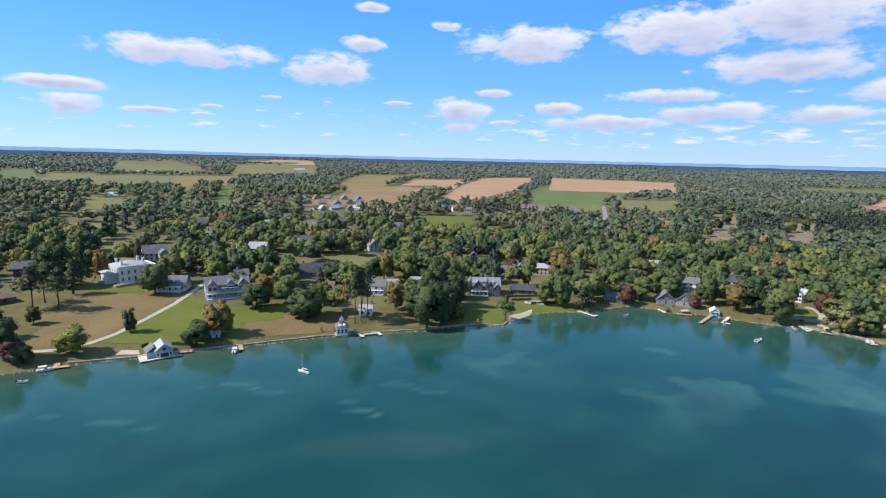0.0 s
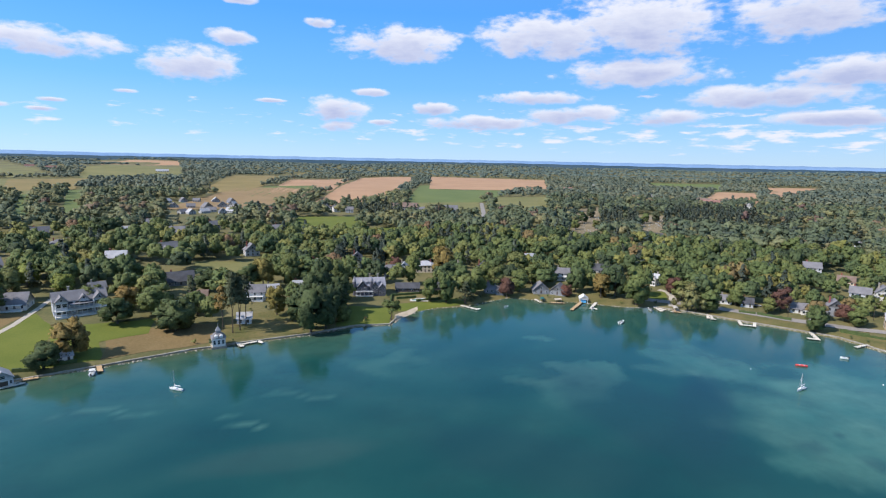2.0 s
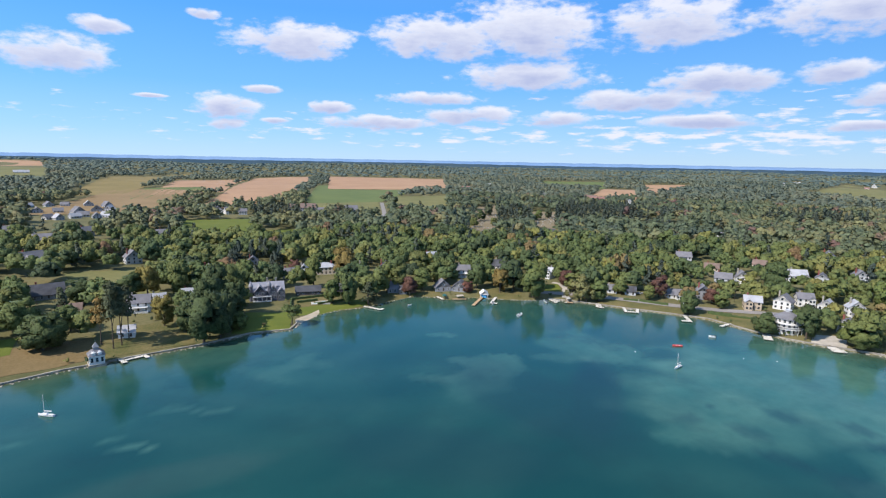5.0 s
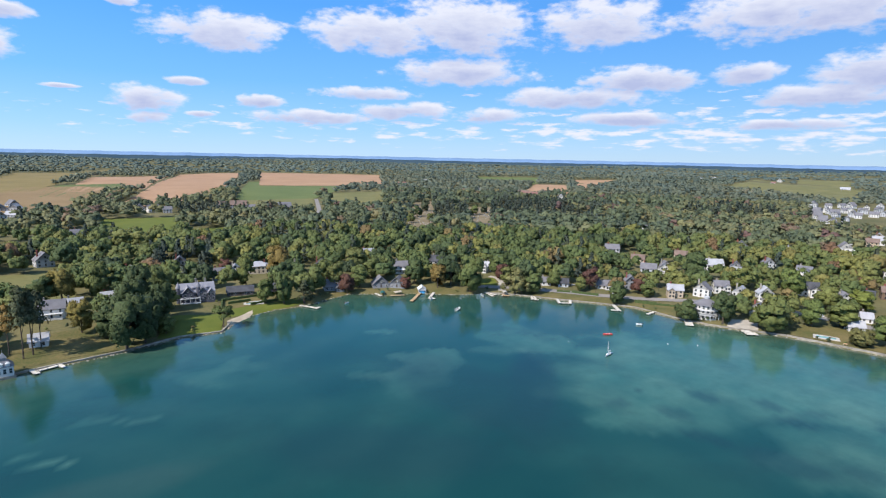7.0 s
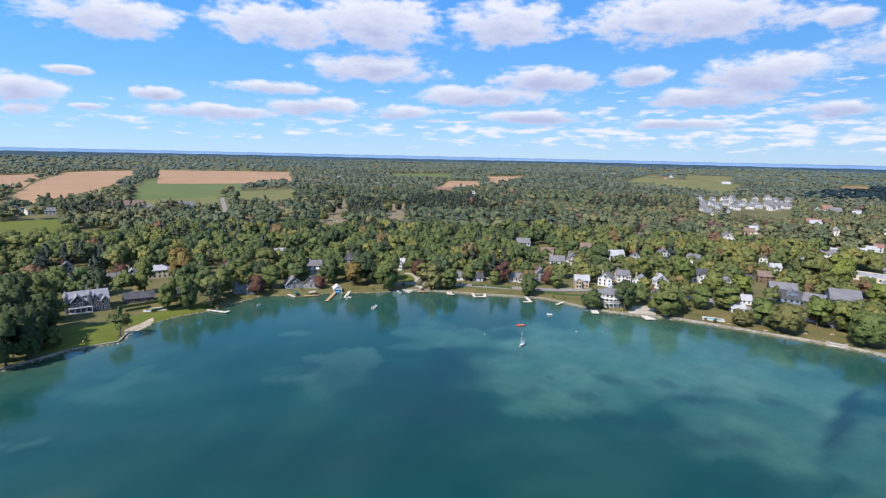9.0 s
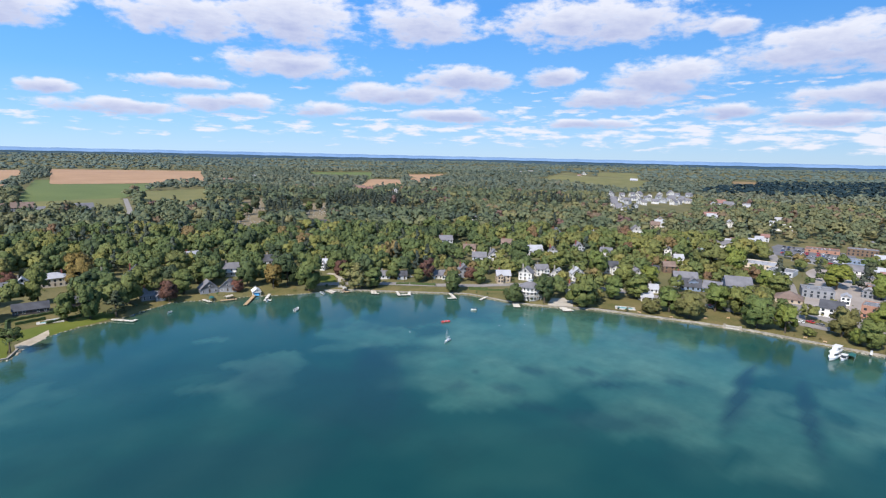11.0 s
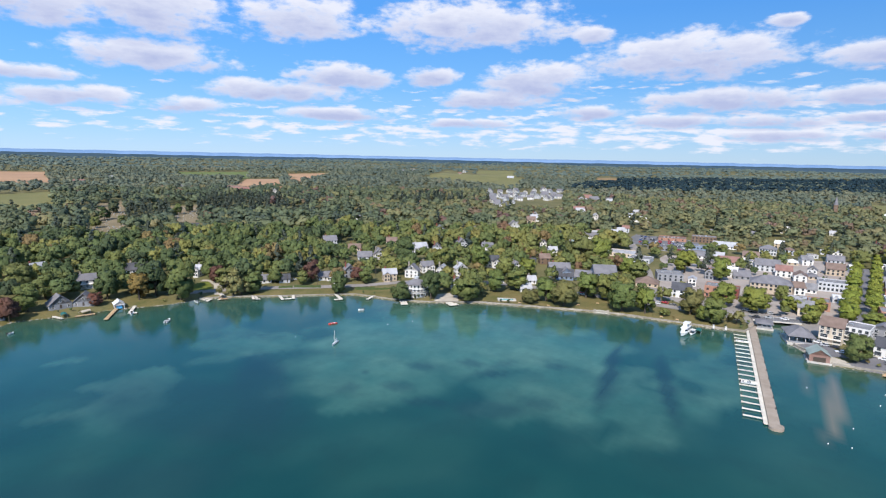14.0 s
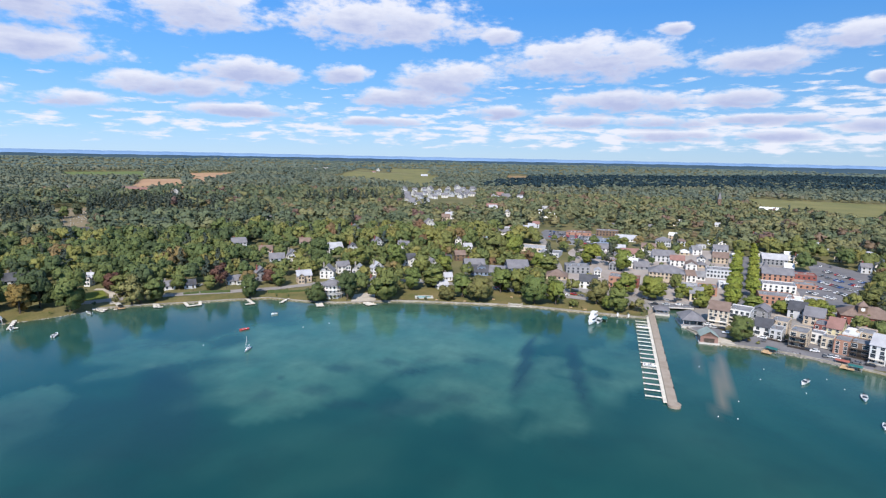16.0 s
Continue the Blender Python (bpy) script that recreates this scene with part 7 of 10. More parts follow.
house(1055.7, 495.6, 10.5, 8.1, 2, PALE_GREY, SLATE, 3, "front", 0, 0, 0, detail=False, front=12, group="new houses beyond the town")
house(1109.3, 488.0, 13.6, 9.8, 2, WHITE, SLATE, -3, "front", 0, 0, 0, detail=False, front=12, group="new houses beyond the town")
house(1123.6, 473.6, 11.6, 8.2, 2, PALE_GREY, SLATE, 13, "front", 0, 0, 0, detail=False, front=12, group="new houses beyond the town")
house(1198.6, 480.6, 11.8, 8.5, 2, PALE_GREY, SLATE, 39, "front", 0, 0, 0, detail=False, front=12, group="new houses beyond the town")
house(1209.1, 456.2, 15.0, 10.6, 2, PALE_GREY, SLATE, 18, "gable", 0, 0, 0, detail=False, front=12, group="new houses beyond the town")
house(1222.9, 439.6, 12.3, 8.8, 2, WHITE, SLATE, -32, "gable", 0, 0, 0, detail=False, front=12, group="new houses beyond the town")
house(1237.4, 421.7, 9.8, 8.1, 2, PALE_GREY, SLATE, 25, "gable", 0, 0, 0, detail=False, front=12, group="new houses beyond the town")
house(948.9, 462.5, 12.6, 9.0, 2, WHITE, SLATE, 21, "gable", 0, 0, 0, detail=False, front=12, group="new houses beyond the town")
house(1008.2, 462.6, 9.8, 8.1, 2, PALE_GREY, SLATE, -34, "front", 0, 0, 0, detail=False, front=12, group="new houses beyond the town")
house(1022.7, 437.3, 9.9, 8.1, 2, WHITE, SLATE, 5, "gable", 0, 0, 0, detail=False, front=12, group="new houses beyond the town")
house(1072.6, 436.0, 13.3, 9.5, 2, WHITE, SLATE, -5, "gable", 0, 0, 0, detail=False, front=12, group="new houses beyond the town")
house(1081.8, 403.7, 12.6, 9.0, 2, WHITE, SLATE, -34, "front", 0, 0, 0, detail=False, front=12, group="new houses beyond the town")
house(1151.2, 402.2, 12.0, 8.6, 2, WHITE, SLATE, 20, "gable", 0, 0, 0, detail=False, front=12, group="new houses beyond the town")
house(877.9, 418.9, 11.3, 8.1, 2, PALE_GREY, SLATE, -25, "gable", 0, 0, 0, detail=False, front=12, group="new houses beyond the town")
house(902.0, 417.0, 8.4, 8.1, 2, PALE_GREY, SLATE, 0, "front", 0, 0, 0, detail=False, front=12, group="new houses beyond the town")
house(934.3, 414.8, 9.4, 8.1, 2, PALE_GREY, SLATE, -7, "front", 0, 0, 0, detail=False, front=12, group="new houses beyond the town")
house(1005.8, 492.7, 13, 9, 2, WHITE, SLATE, 20, "gable", 0, 0, 0, detail=False, front=12, group="new houses beyond the town")
house(1075.0, 510.4, 12, 9, 2, WHITE, SLATE, -15, "front", 0, 0, 0, detail=False, front=12, group="new houses beyond the town")
house(1043.9, 482.4, 14, 9.5, 2, PALE_GREY, SLATE, 8, "gable", 0, 0, 0, detail=False, front=12, group="new houses beyond the town")
house(1104.5, 494.1, 12, 9, 2, WHITE, SLATE, 30, "gable", 0, 0, 0, detail=False, front=12, group="new houses beyond the town")
house(1036.3, 450.6, 12, 8.5, 2, PALE_GREY, SLATE, -22, "front", 0, 0, 0, detail=False, front=12, group="new houses beyond the town")
house(1133.1, 478.6, 14, 10, 2, WHITE, SLATE, 12, "gable", 0, 0, 0, detail=False, front=12, group="new houses beyond the town")
house(1108.0, 434.2, 13, 9, 2, PALE_GREY, SLATE, -8, "front", 0, 0, 0, detail=False, front=12, group="new houses beyond the town")
house(1168.5, 443.9, 14, 9.5, 2, WHITE, SLATE, 25, "gable", 0, 0, 0, detail=False, front=12, group="new houses beyond the town")
house(1108.1, 405.5, 13, 9, 2, WHITE, SLATE, -30, "front", 0, 0, 0, detail=False, front=12, group="new houses beyond the town")
house(1159.4, 410.6, 14, 10, 2, WHITE, SLATE, 5, "gable", 0, 0, 0, detail=False, front=12, group="new houses beyond the town")
house(910.9, 436.4, 12, 9, 2, WHITE, SLATE, 14, "gable", 0, 0, 0, detail=False, front=12, group="new houses beyond the town")
house(870.8, 404.2, 11, 8.5, 2, WHITE, SLATE, -18, "front", 0, 0, 0, detail=False, front=12, group="new houses beyond the town")
house(1109.4, 313.5, 14, 9.5, 2, WHITE, SLATE, 12, "gable", 0, 0, 0, detail=False, front=130)
house(1091.1, 333.1, 14, 9.5, 2, PALE_GREY, PALE_SHINGLE, 12, "front", 0, 0, 0, detail=False, front=130)
house(1109.1, 282.8, 13, 9.5, 2, PALE_GREY, PALE_SHINGLE, 12, "gable", 0, 0, 0, detail=False, front=130)
house(874.9, 268.0, 14, 9.5, 2, WHITE, PALE_SHINGLE, 12, "gable", 0, 0, 0, detail=False, front=130)
house(623.8, 274.2, 15, 9.5, 2, WHITE, SLATE, 12, "front", 0, 0, 0, detail=False, front=130)
house(727.7, 288.0, 12, 9.5, 2, WHITE, PALE_SHINGLE, 12, "gable", 0, 0, 0, detail=False, front=130)
house(802.0, 222.2, 12, 9.5, 2, WHITE, PALE_SHINGLE, 12, "front", 0, 0, 0, detail=False, front=130)
house(606.1, 172.4, 12, 9.5, 2, WHITE, SLATE, 12, "gable", 0, 0, 0, detail=False, front=130)


# ---- the larger houses on the western shore ----
def manor(x, y, w, d, h, rise, wall, roof, off, gables, label, porch=None, chimneys=(), storeys=2, trim=None, name="house", glazing=(1.2, 1.7)):
    """A large house: a main block with cross gables (middle, width, reach, height), porches and chimneys."""
    ob = new(name)
    ob.matrix_basis = pose(x, y, float(height(x, y)), 0, 0, facing(x, y, off))
    s, r = Shape(), Shape()
    walls(s, w, d, h, rise, "x")
    gable(r, w, d, h, rise)
    for gx, gw, reach, gh in gables:
        gd = d / 2 + reach
        walls(s, gw, gd, gh, gw * 0.55, "y", gx, -gd / 2)
        gable(r, gw, gd, gh, gw * 0.55, over=0.35, along="y", cx=gx, cy=-gd / 2 - 0.01)
    part("wall", s.mesh("wall", wall), ob)
    top = part("roof", r.mesh("roof", roof), ob)
    for cx, cy, ch in chimneys:
        part("chimney", Shape().box(-0.55, -0.5, 0, 0.55, 0.5, ch).box(-0.65, -0.6, ch, 0.65, 0.6, ch + 0.3).mesh("chimney", STONE), top, m=pose(cx, cy, h))
    step = (h - 0.6) / storeys
    for k in range(storeys):
        z = 0.6 + step * (k + 0.5)
        n = int(w / 2.9)
        for c in range(n):
            px = -w / 2 + w * (c + 0.5) / n
            if all(abs(px - g[0]) > g[1] / 2 + 0.6 for g in gables):
                window_parts(ob, px, -d / 2, z, 0, *glazing, True, trim)
        for gx, gw, reach, gh in gables:
            if z + 1 < gh + 1.5:
                for dx in ((-gw * 0.25, gw * 0.25) if gw > 4 else (0.0,)):
                    window_parts(ob, gx + dx, -d / 2 - reach, z, 0, *glazing, True, trim)
        for side in (-1, 1):
            for py in (-d * 0.25, d * 0.25):
                window_parts(ob, side * w / 2, py, z, 90 * side, *glazing, True, trim)
    for gx, gw, reach, gh in gables:
        window_parts(ob, gx, -d / 2 - reach, gh + gw * 0.18, 0, 1.0, 1.2, True, trim)
    if porch:
        x0, x1, deep, ph = porch
        p = Shape().box(x0, -d / 2 - deep, ph, x1, -d / 2 - 0.02, ph + 0.3).box(x0, -d / 2 - deep, -1.5, x1, -d / 2 - 0.02, 0.3)
        part("porch", p.mesh("porch", trim or WHITE), ob)
        n = max(3, int((x1 - x0) / 2.4))
        for k in range(n + 1):
            part("porch_post", Shape().rod(x0 + 0.2 + (x1 - x0 - 0.4) * k / n, -d / 2 - deep + 0.25, 0.3, ph, 0.18, 8).mesh("porch_post", trim or WHITE), ob)
        rail = Shape().box(x0, -d / 2 - deep, ph + 1.05, x1, -d / 2 - deep + 0.1, ph + 1.15)
        for k in range(int((x1 - x0) / 0.5)):
            rail.box(x0 + 0.5 * k, -d / 2 - deep + 0.02, ph + 0.3, x0 + 0.5 * k + 0.07, -d / 2 - deep + 0.08, ph + 1.05)
        part("railing", rail.mesh("railing", trim or WHITE), ob)
    FOOTPRINTS.append((x, y, w * 0.6))
    r_ = math.hypot(x, y)
    for k in (0.5, 1.0, 1.5):
        FOOTPRINTS.append((x - x / r_ * d * k, y - y / r_ * d * k, w * 0.5))
    return tagged(ob, label, "house")


white_manor = manor(-134.5, 331, 25, 12, 7.8, 4.2, PALE_GREY, SLATE, 6, [(-9.0, 5.4, 2.6, 8.0), (1.5, 4.2, 1.2, 8.2), (8.6, 5.6, 3.0, 8.0)],
      "large pale lakeside house with slate gables and deep white porches", (-12.2, 12.2, 4.4, 3.1), ((-4.5, 1.5, 6.2), (5.5, 2.0, 6.0)), glazing=(2.0, 2.0))
# the upper veranda, set back under its own roof
part("veranda_roof", Shape().box(-5.9, -10.0, 6.1, 5.6, -6.02, 6.35).mesh("veranda_roof", SLATE), white_manor)
for k in range(6):
    part("porch_post", Shape().rod(-5.6 + 2.2 * k, -9.8, 3.4, 6.1, 0.17, 8).mesh("porch_post", WHITE), white_manor)
SILVER_SLATE = material("silver_slate", (0.22, 0.22, 0.25), (0.32, 0.315, 0.35), 0.7, 0.3, 4.0, 0.3)
SLATE_BLUE = material("dark_blue_grey_shingle_wall", (0.070, 0.072, 0.095), (0.120, 0.120, 0.150), 0.85, 0.4, 4.0, 0.2)
victorian = manor(29.5, 370, 21, 13, 6.4, 4.4, SLATE_BLUE, SILVER_SLATE, 4, [(-5.0, 6.4, 2.2, 6.6), (3.4, 4.4, 1.4, 6.8), (8.2, 4.6, 2.6, 5.6)],
                  "dark blue-grey Victorian house with pale slate gables and turrets", (-9.6, 2.0, 3.4, 2.9), ((0.5, 3.0, 6.4), (6.0, 2.5, 6.2)), trim=PALE_GREY)
for tx, ty in ((-10.4, -6.6), (1.0, -6.9)):
    tower = part("turret", Shape().rod(0, 0, -1.0, 9.6, 1.15, 10).mesh("turret", SLATE_BLUE), victorian, m=pose(tx, ty, 0))
    part("cap", Shape().rod(0, 0, 9.6, 10.6, 1.4, 10, 1.3).rod(0, 0, 10.6, 12.0, 1.3, 10, 0.55).rod(0, 0, 12.0, 13.4, 0.55, 10, 0.06).mesh("cap", SILVER_SLATE), tower)
for tx in (-1.6, 6.2):
    part("dormer", Shape().box(-0.9, -0.7, 0, 0.9, 1.6, 1.3).prism([(-1.1, -0.9), (1.1, -0.9), (1.1, 1.7), (-1.1, 1.7)], 1.3, 2.2, 0.15).mesh("dormer", SILVER_SLATE), victorian, m=pose(tx, -4.6, 7.6))


def mansion(x, y):
    ob = new("mansion")
    ob.matrix_basis = pose(x, y, float(height(x, y)), 0, 0, facing(x, y, 18))
    w, d, h = 19.0, 17.0, 10.0
    s = Shape().box(-w / 2, -d / 2, -1.5, w / 2, d / 2, h).box(-w / 2 - 6, -2, -1.5, -w / 2 - 0.004, d / 2 - 2, 6.0)
    part("wall", s.mesh("wall", WHITE), ob)
    part("cornice", Shape().box(-w / 2 - 0.6, -d / 2 - 0.6, h, w / 2 + 0.6, d / 2 + 0.6, h + 0.8).box(-w / 2 - 6.4, -2.4, 6.0, -w / 2 - 0.61, d / 2 - 1.6, 6.5).mesh("cornice", WHITE), ob)
    r = hip(Shape(), w, d, h + 1.05, 2.6)
    top = part("roof", hip(r, 6, d - 4.4, 6.75, 1.2, cx=-w / 2 - 3.4, cy=d / 2 - 8.5 + 2.2).mesh("roof", PALE_SHINGLE), ob)
    for cx, cy in ((-6.5, -4.5), (6.5, -4.5), (-6.5, 5), (6.5, 5)):
        part("chimney", shared("m_chimney", lambda: Shape().box(-0.6, -0.6, 0, 0.6, 0.6, 3.6).box(-0.75, -0.75, 3.6, 0.75, 0.75, 3.95).mesh("chimney", WHITE)), top, m=pose(cx, cy, h + 0.9))
    for z in (2.9, 7.2):
        for k in range(5):
            window_parts(ob, -w / 2 + w * (k + 0.5) / 5, -d / 2, z, 0, 1.2, 2.2)
            window_parts(ob, w / 2, -d / 2 + d * (k + 0.5) / 5, z, 90, 1.2, 2.2)
            window_parts(ob, -w / 2, -d / 2 + d * (k + 0.5) / 5, z, -90, 1.2, 2.2)
    for k in range(6):
        part("column", shared("column", lambda: Shape().rod(0, 0, 0, 8.2, 0.5, 10, 0.42).box(-0.65, -0.65, 8.2, 0.65, 0.65, 8.6).mesh("column", WHITE)), ob, m=pose(w / 2 + 3.2, -d / 2 + 1.2 + (d - 2.4) * k / 5, 0.4))
    part("portico", Shape().box(w / 2 + 0.61, -d / 2, 9.0, w / 2 + 4, d / 2, 10.6).box(w / 2, -d / 2, -1.5, w / 2 + 4, d / 2, 0.4).mesh("portico", WHITE), ob)
    t = Shape().box(-w / 2 - 4, -d / 2 - 5, -1.5, w / 2 + 4, -d / 2 - 0.004, 0.5)
    part("terrace", t.mesh("terrace", STONE), ob)
    rail = Shape()
    for k in range(24):
        rail.box(-w / 2 - 4 + k * 1.15, -d / 2 - 5, 0.5, -w / 2 - 3.8 + k * 1.15, -d / 2 - 4.8, 1.3)
    part("balustrade", rail.box(-w / 2 - 4, -d / 2 - 5.05, 1.3, w / 2 + 4, -d / 2 - 4.75, 1.45).mesh("balustrade", WHITE), ob)
    FOOTPRINTS.append((x, y, 17))
    FOOTPRINTS.append((x - x * 0.05, y - y * 0.05, 15))
    FOOTPRINTS.append((x - x * 0.09, y - y * 0.09, 15))
    tagged(ob, "white classical mansion with a columned portico and four chimneys", "mansion")


mansion(-207, 353)


def boathouse(x, y, off):
    ob = new("boathouse")
    ob.matrix_basis = pose(x, y, 0, 0, 0, facing(x, y, off))
    w, d, h = 7.2, 10.0, 4.0
    part("wall", walls(Shape(), w, d, h, 2.7, "y").mesh("wall", PALE_GREY), ob)
    s = Shape().box(-w / 2 - 3.4, -3.2, -1.5, -w / 2 - 0.004, 4.2, 3.2)
    part("side_wall", s.mesh("side_wall", PALE_GREY), ob)
    part("roof", gable(Shape(), w, d, h, 2.7, along="y").mesh("roof", PALE_SHINGLE), ob)
    part("side_roof", mesh_of("side_roof", [(-w / 2 - 3.9, -3.6, 3.0), (-w / 2 - 0.3, -3.6, 5.6), (-w / 2 - 0.3, 4.6, 5.6), (-w / 2 - 3.9, 4.6, 3.0), (-w / 2 - 3.9, -3.6, 3.2), (-w / 2 - 0.3, -3.6, 5.8), (-w / 2 - 0.3, 4.6, 5.8), (-w / 2 - 3.9, 4.6, 3.2)],
                            [(3, 2, 1, 0), (4, 5, 6, 7), (0, 1, 5, 4), (1, 2, 6, 5), (2, 3, 7, 6), (3, 0, 4, 7)], [SLATE]), ob)
    # a dark panel over the wall stands for the shade inside the opening
    part("boat_door", Shape().box(-1.7, -d / 2 - 0.08, -0.6, 1.7, -d / 2 + 0.02, 2.7).mesh("boat_door", DARK_WOOD), ob, "dark panel for the shade in the open boat doorway")
    part("door_frame", Shape().box(-2.0, -d / 2 - 0.1, -0.6, -1.7, -d / 2, 3.0).box(1.7, -d / 2 - 0.1, -0.6, 2.0, -d / 2, 3.0).box(-1.7, -d / 2 - 0.1, 2.7, 1.7, -d / 2, 3.0).mesh("door_frame", WHITE), ob)
    window_parts(ob, 0, -d / 2, 4.4, 0, 1.8, 1.3)
    for px in (-2.7, 2.7):
        window_parts(ob, px, -d / 2, 2.0, 0, 0.8, 1.3)
    for py in (-2, 1.5):
        window_parts(ob, -w / 2 - 3.4, py, 1.8, -90, 1.1, 1.3)
        window_parts(ob, w / 2, py, 2.2, 90, 1.1, 1.3)
    n = 16
    for k in range(n):
        part("deck_plank", shared("bh_plank", lambda: Shape().box(-0.42, -0.7, 0.6, 0.42, 0.7, 0.72).mesh("deck_plank", PLANK)), ob, m=pose(-w / 2 - 6.2 + 0.9 * k, -d / 2 - 0.75, 0))
    part("deck", Shape().box(-w / 2 - 6.6, -d / 2 + 0.05, -1, -w / 2 - 3.42, 5, 0.7).box(w / 2 + 0.004, -3, -1, w / 2 + 3, 5, 0.7).box(-w / 2 - 6.6, -d / 2 - 1.4, 0.35, w / 2 + 3.6, -d / 2 - 0.1, 0.58).mesh("deck", PLANK), ob)
    FOOTPRINTS.append((x, y, 9))
    tagged(ob, "pale grey gabled boathouse with a dark doorway over the water", "boathouse")


boathouse(-131.5, 245.5, 8)


def tower_boathouse(x, y):
    ob = new("boathouse")
    ob.matrix_basis = pose(x, y, 0, 0, 0, facing(x, y, 4))
    part("stone_base", Shape().box(-3.6, -3.4, -1.5, 3.6, 3.4, 1.1).mesh("stone_base", STONE), ob)
    part("wall", Shape().box(-3.0, -2.9, 1.1, 3.0, 2.9, 5.2).mesh("wall", WHITE), ob)
    part("roof", Shape().prism([(-3.5, -3.4), (3.5, -3.4), (3.5, 3.4), (-3.5, 3.4)], 5.2, 7.4, 0.45).mesh("roof", SLATE), ob)
    part("cupola", Shape().box(-1.0, -1.0, 7.4, 1.0, 1.0, 8.7).prism([(-1.3, -1.3), (1.3, -1.3), (1.3, 1.3), (-1.3, 1.3)], 8.7, 10.8, 0.06).mesh("cupola", GREY), ob)
    part("finial", Shape().rod(0, 0, 10.6, 12.0, 0.07).mesh("finial", METAL), ob)
    for px in (-2.0, 0, 2.0):
        window_parts(ob, px, -2.9, 3.3, 0, 1.0, 2.0)
        window_parts(ob, 3.0, px * 0.9, 3.3, 90, 1.0, 2.0)
        window_parts(ob, -3.0, px * 0.9, 3.3, -90, 1.0, 2.0)
    for px in (-2.0, 2.0):
        part("dormer", Shape().box(-0.7, -0.5, 0, 0.7, 0.9, 1.3).prism([(-0.9, -0.7), (0.9, -0.7), (0.9, 0.9), (-0.9, 0.9)], 1.3, 2.0, 0.2).mesh("dormer", WHITE), ob, m=pose(px * 0.6, -2.6, 5.3))
    tagged(ob, "small white boathouse with a grey cupola roof on stones", "boathouse")


tower_boathouse(-53, 279.5)


def round_house(x, y):
    ob = new("round_house")
    ob.matrix_basis = pose(x, y, float(height(x, y)), 0, 0, facing(x, y))
    part("wall", Shape().rod(0, 0, -1.5, 8.6, 6.4, 20).mesh("wall", WHITE), ob)
    part("roof", Shape().rod(0, 0, 8.6, 11.8, 7.6, 20, 1.7).mesh("roof", SLATE), ob)
    part("cupola", Shape().rod(0, 0, 11.8, 12.9, 1.5, 12).rod(0, 0, 12.9, 13.7, 1.9, 12, 0.2).mesh("cupola", PALE_GREY), ob)
    for z in (3.0, 6.0):
        part("gallery", Shape().rod(0, 0, z - 0.25, z, 8.2, 20).mesh("gallery", WHITE), ob, m=pose(0, 0, 0))
        part("rail", Shape().rod(0, 0, z + 0.95, z + 1.05, 8.15, 20).mesh("rail", WHITE), ob) if z < 5 else None
    for k in range(16):
        a = 0.3927 * k
        part("gallery_post", shared("g_post", lambda: Shape().rod(0, 0, -1.0, 8.6, 0.13).mesh("gallery_post", WHITE)), ob, m=pose(7.9 * math.cos(a), 7.9 * math.sin(a), 0))
        for z in (1.5, 4.6, 7.3):
            window_parts(ob, 6.38 * math.cos(a + 0.2), 6.38 * math.sin(a + 0.2), z, math.degrees(a + 0.2) + 90, 1.2, 1.6)
    FOOTPRINTS.append((x, y, 10))
    FOOTPRINTS.append((x - 8, y - 5, 9))
    tagged(ob, "round white house with galleries under a grey conical roof", "house")


round_house(301.5, 202.5)

# ---- the pier, the inlet and the boat sheds ----
def pier():
    ob = tagged(new("pier"), "long concrete pier with a white floating dock and finger berths", "pier")
    ob.matrix_basis = pose(366.0, 3.9, 0, 0, 0, -174.91)
    n, length = 28, 144.3
    slab = Shape().box(0.03, -1.85, 0.55, length / n - 0.03, 1.85, 1.05).mesh("slab", PIER_STONE)
    part("pier_wall", Shape().box(0, -2.0, -5, length, 2.0, 0.54).mesh("pier_wall", STONE), ob)
    for k in range(n):
        part("slab", slab, ob, m=pose(k * length / n, 0, 0))
    end = [(math.cos(k * 0.3142) * 2.6, math.sin(k * 0.3142) * 2.6) for k in range(20)]
    part("pier_head", Shape().prism(end, -5, 1.08).mesh("pier_head", PIER_STONE), ob, m=pose(length + 0.6, 0.4, 0))
    for k in range(12):
        part("bollard", shared("bollard", lambda: Shape().rod(0, 0, 1.0, 1.9, 0.16, 8).rod(0, 0, 1.9, 2.02, 0.22, 8).mesh("bollard", DARK_WOOD)), ob, m=pose(8 + k * 11, 1.6, 0))
    m = 43
    board = Shape().box(0.02, -3.5, 0.45, 3.0 - 0.02, -2.05, 0.72).mesh("dock_panel", PLANK)
    for k in range(m):
        part("dock_panel", board, ob, m=pose(14.8 + k * 3.0, 0, 0))
    finger = Shape().box(-0.4, -10.0, 0.4, 0.4, -3.52, 0.7).box(-0.46, -10.1, 0.3, 0.46, -9.7, 0.85).mesh("finger_berth", PLANK)
    pile = Shape().rod(0, 0, -4, 1.9, 0.14).mesh("mooring_post", DARK_WOOD)
    for k in range(18):
        x = 29.0 + k * 6.47
        f = part("finger_berth", finger, ob, m=pose(x, 0, 0))
        part("mooring_post", pile, f, m=pose(0, -9.8, 0))
    return ob


pier()


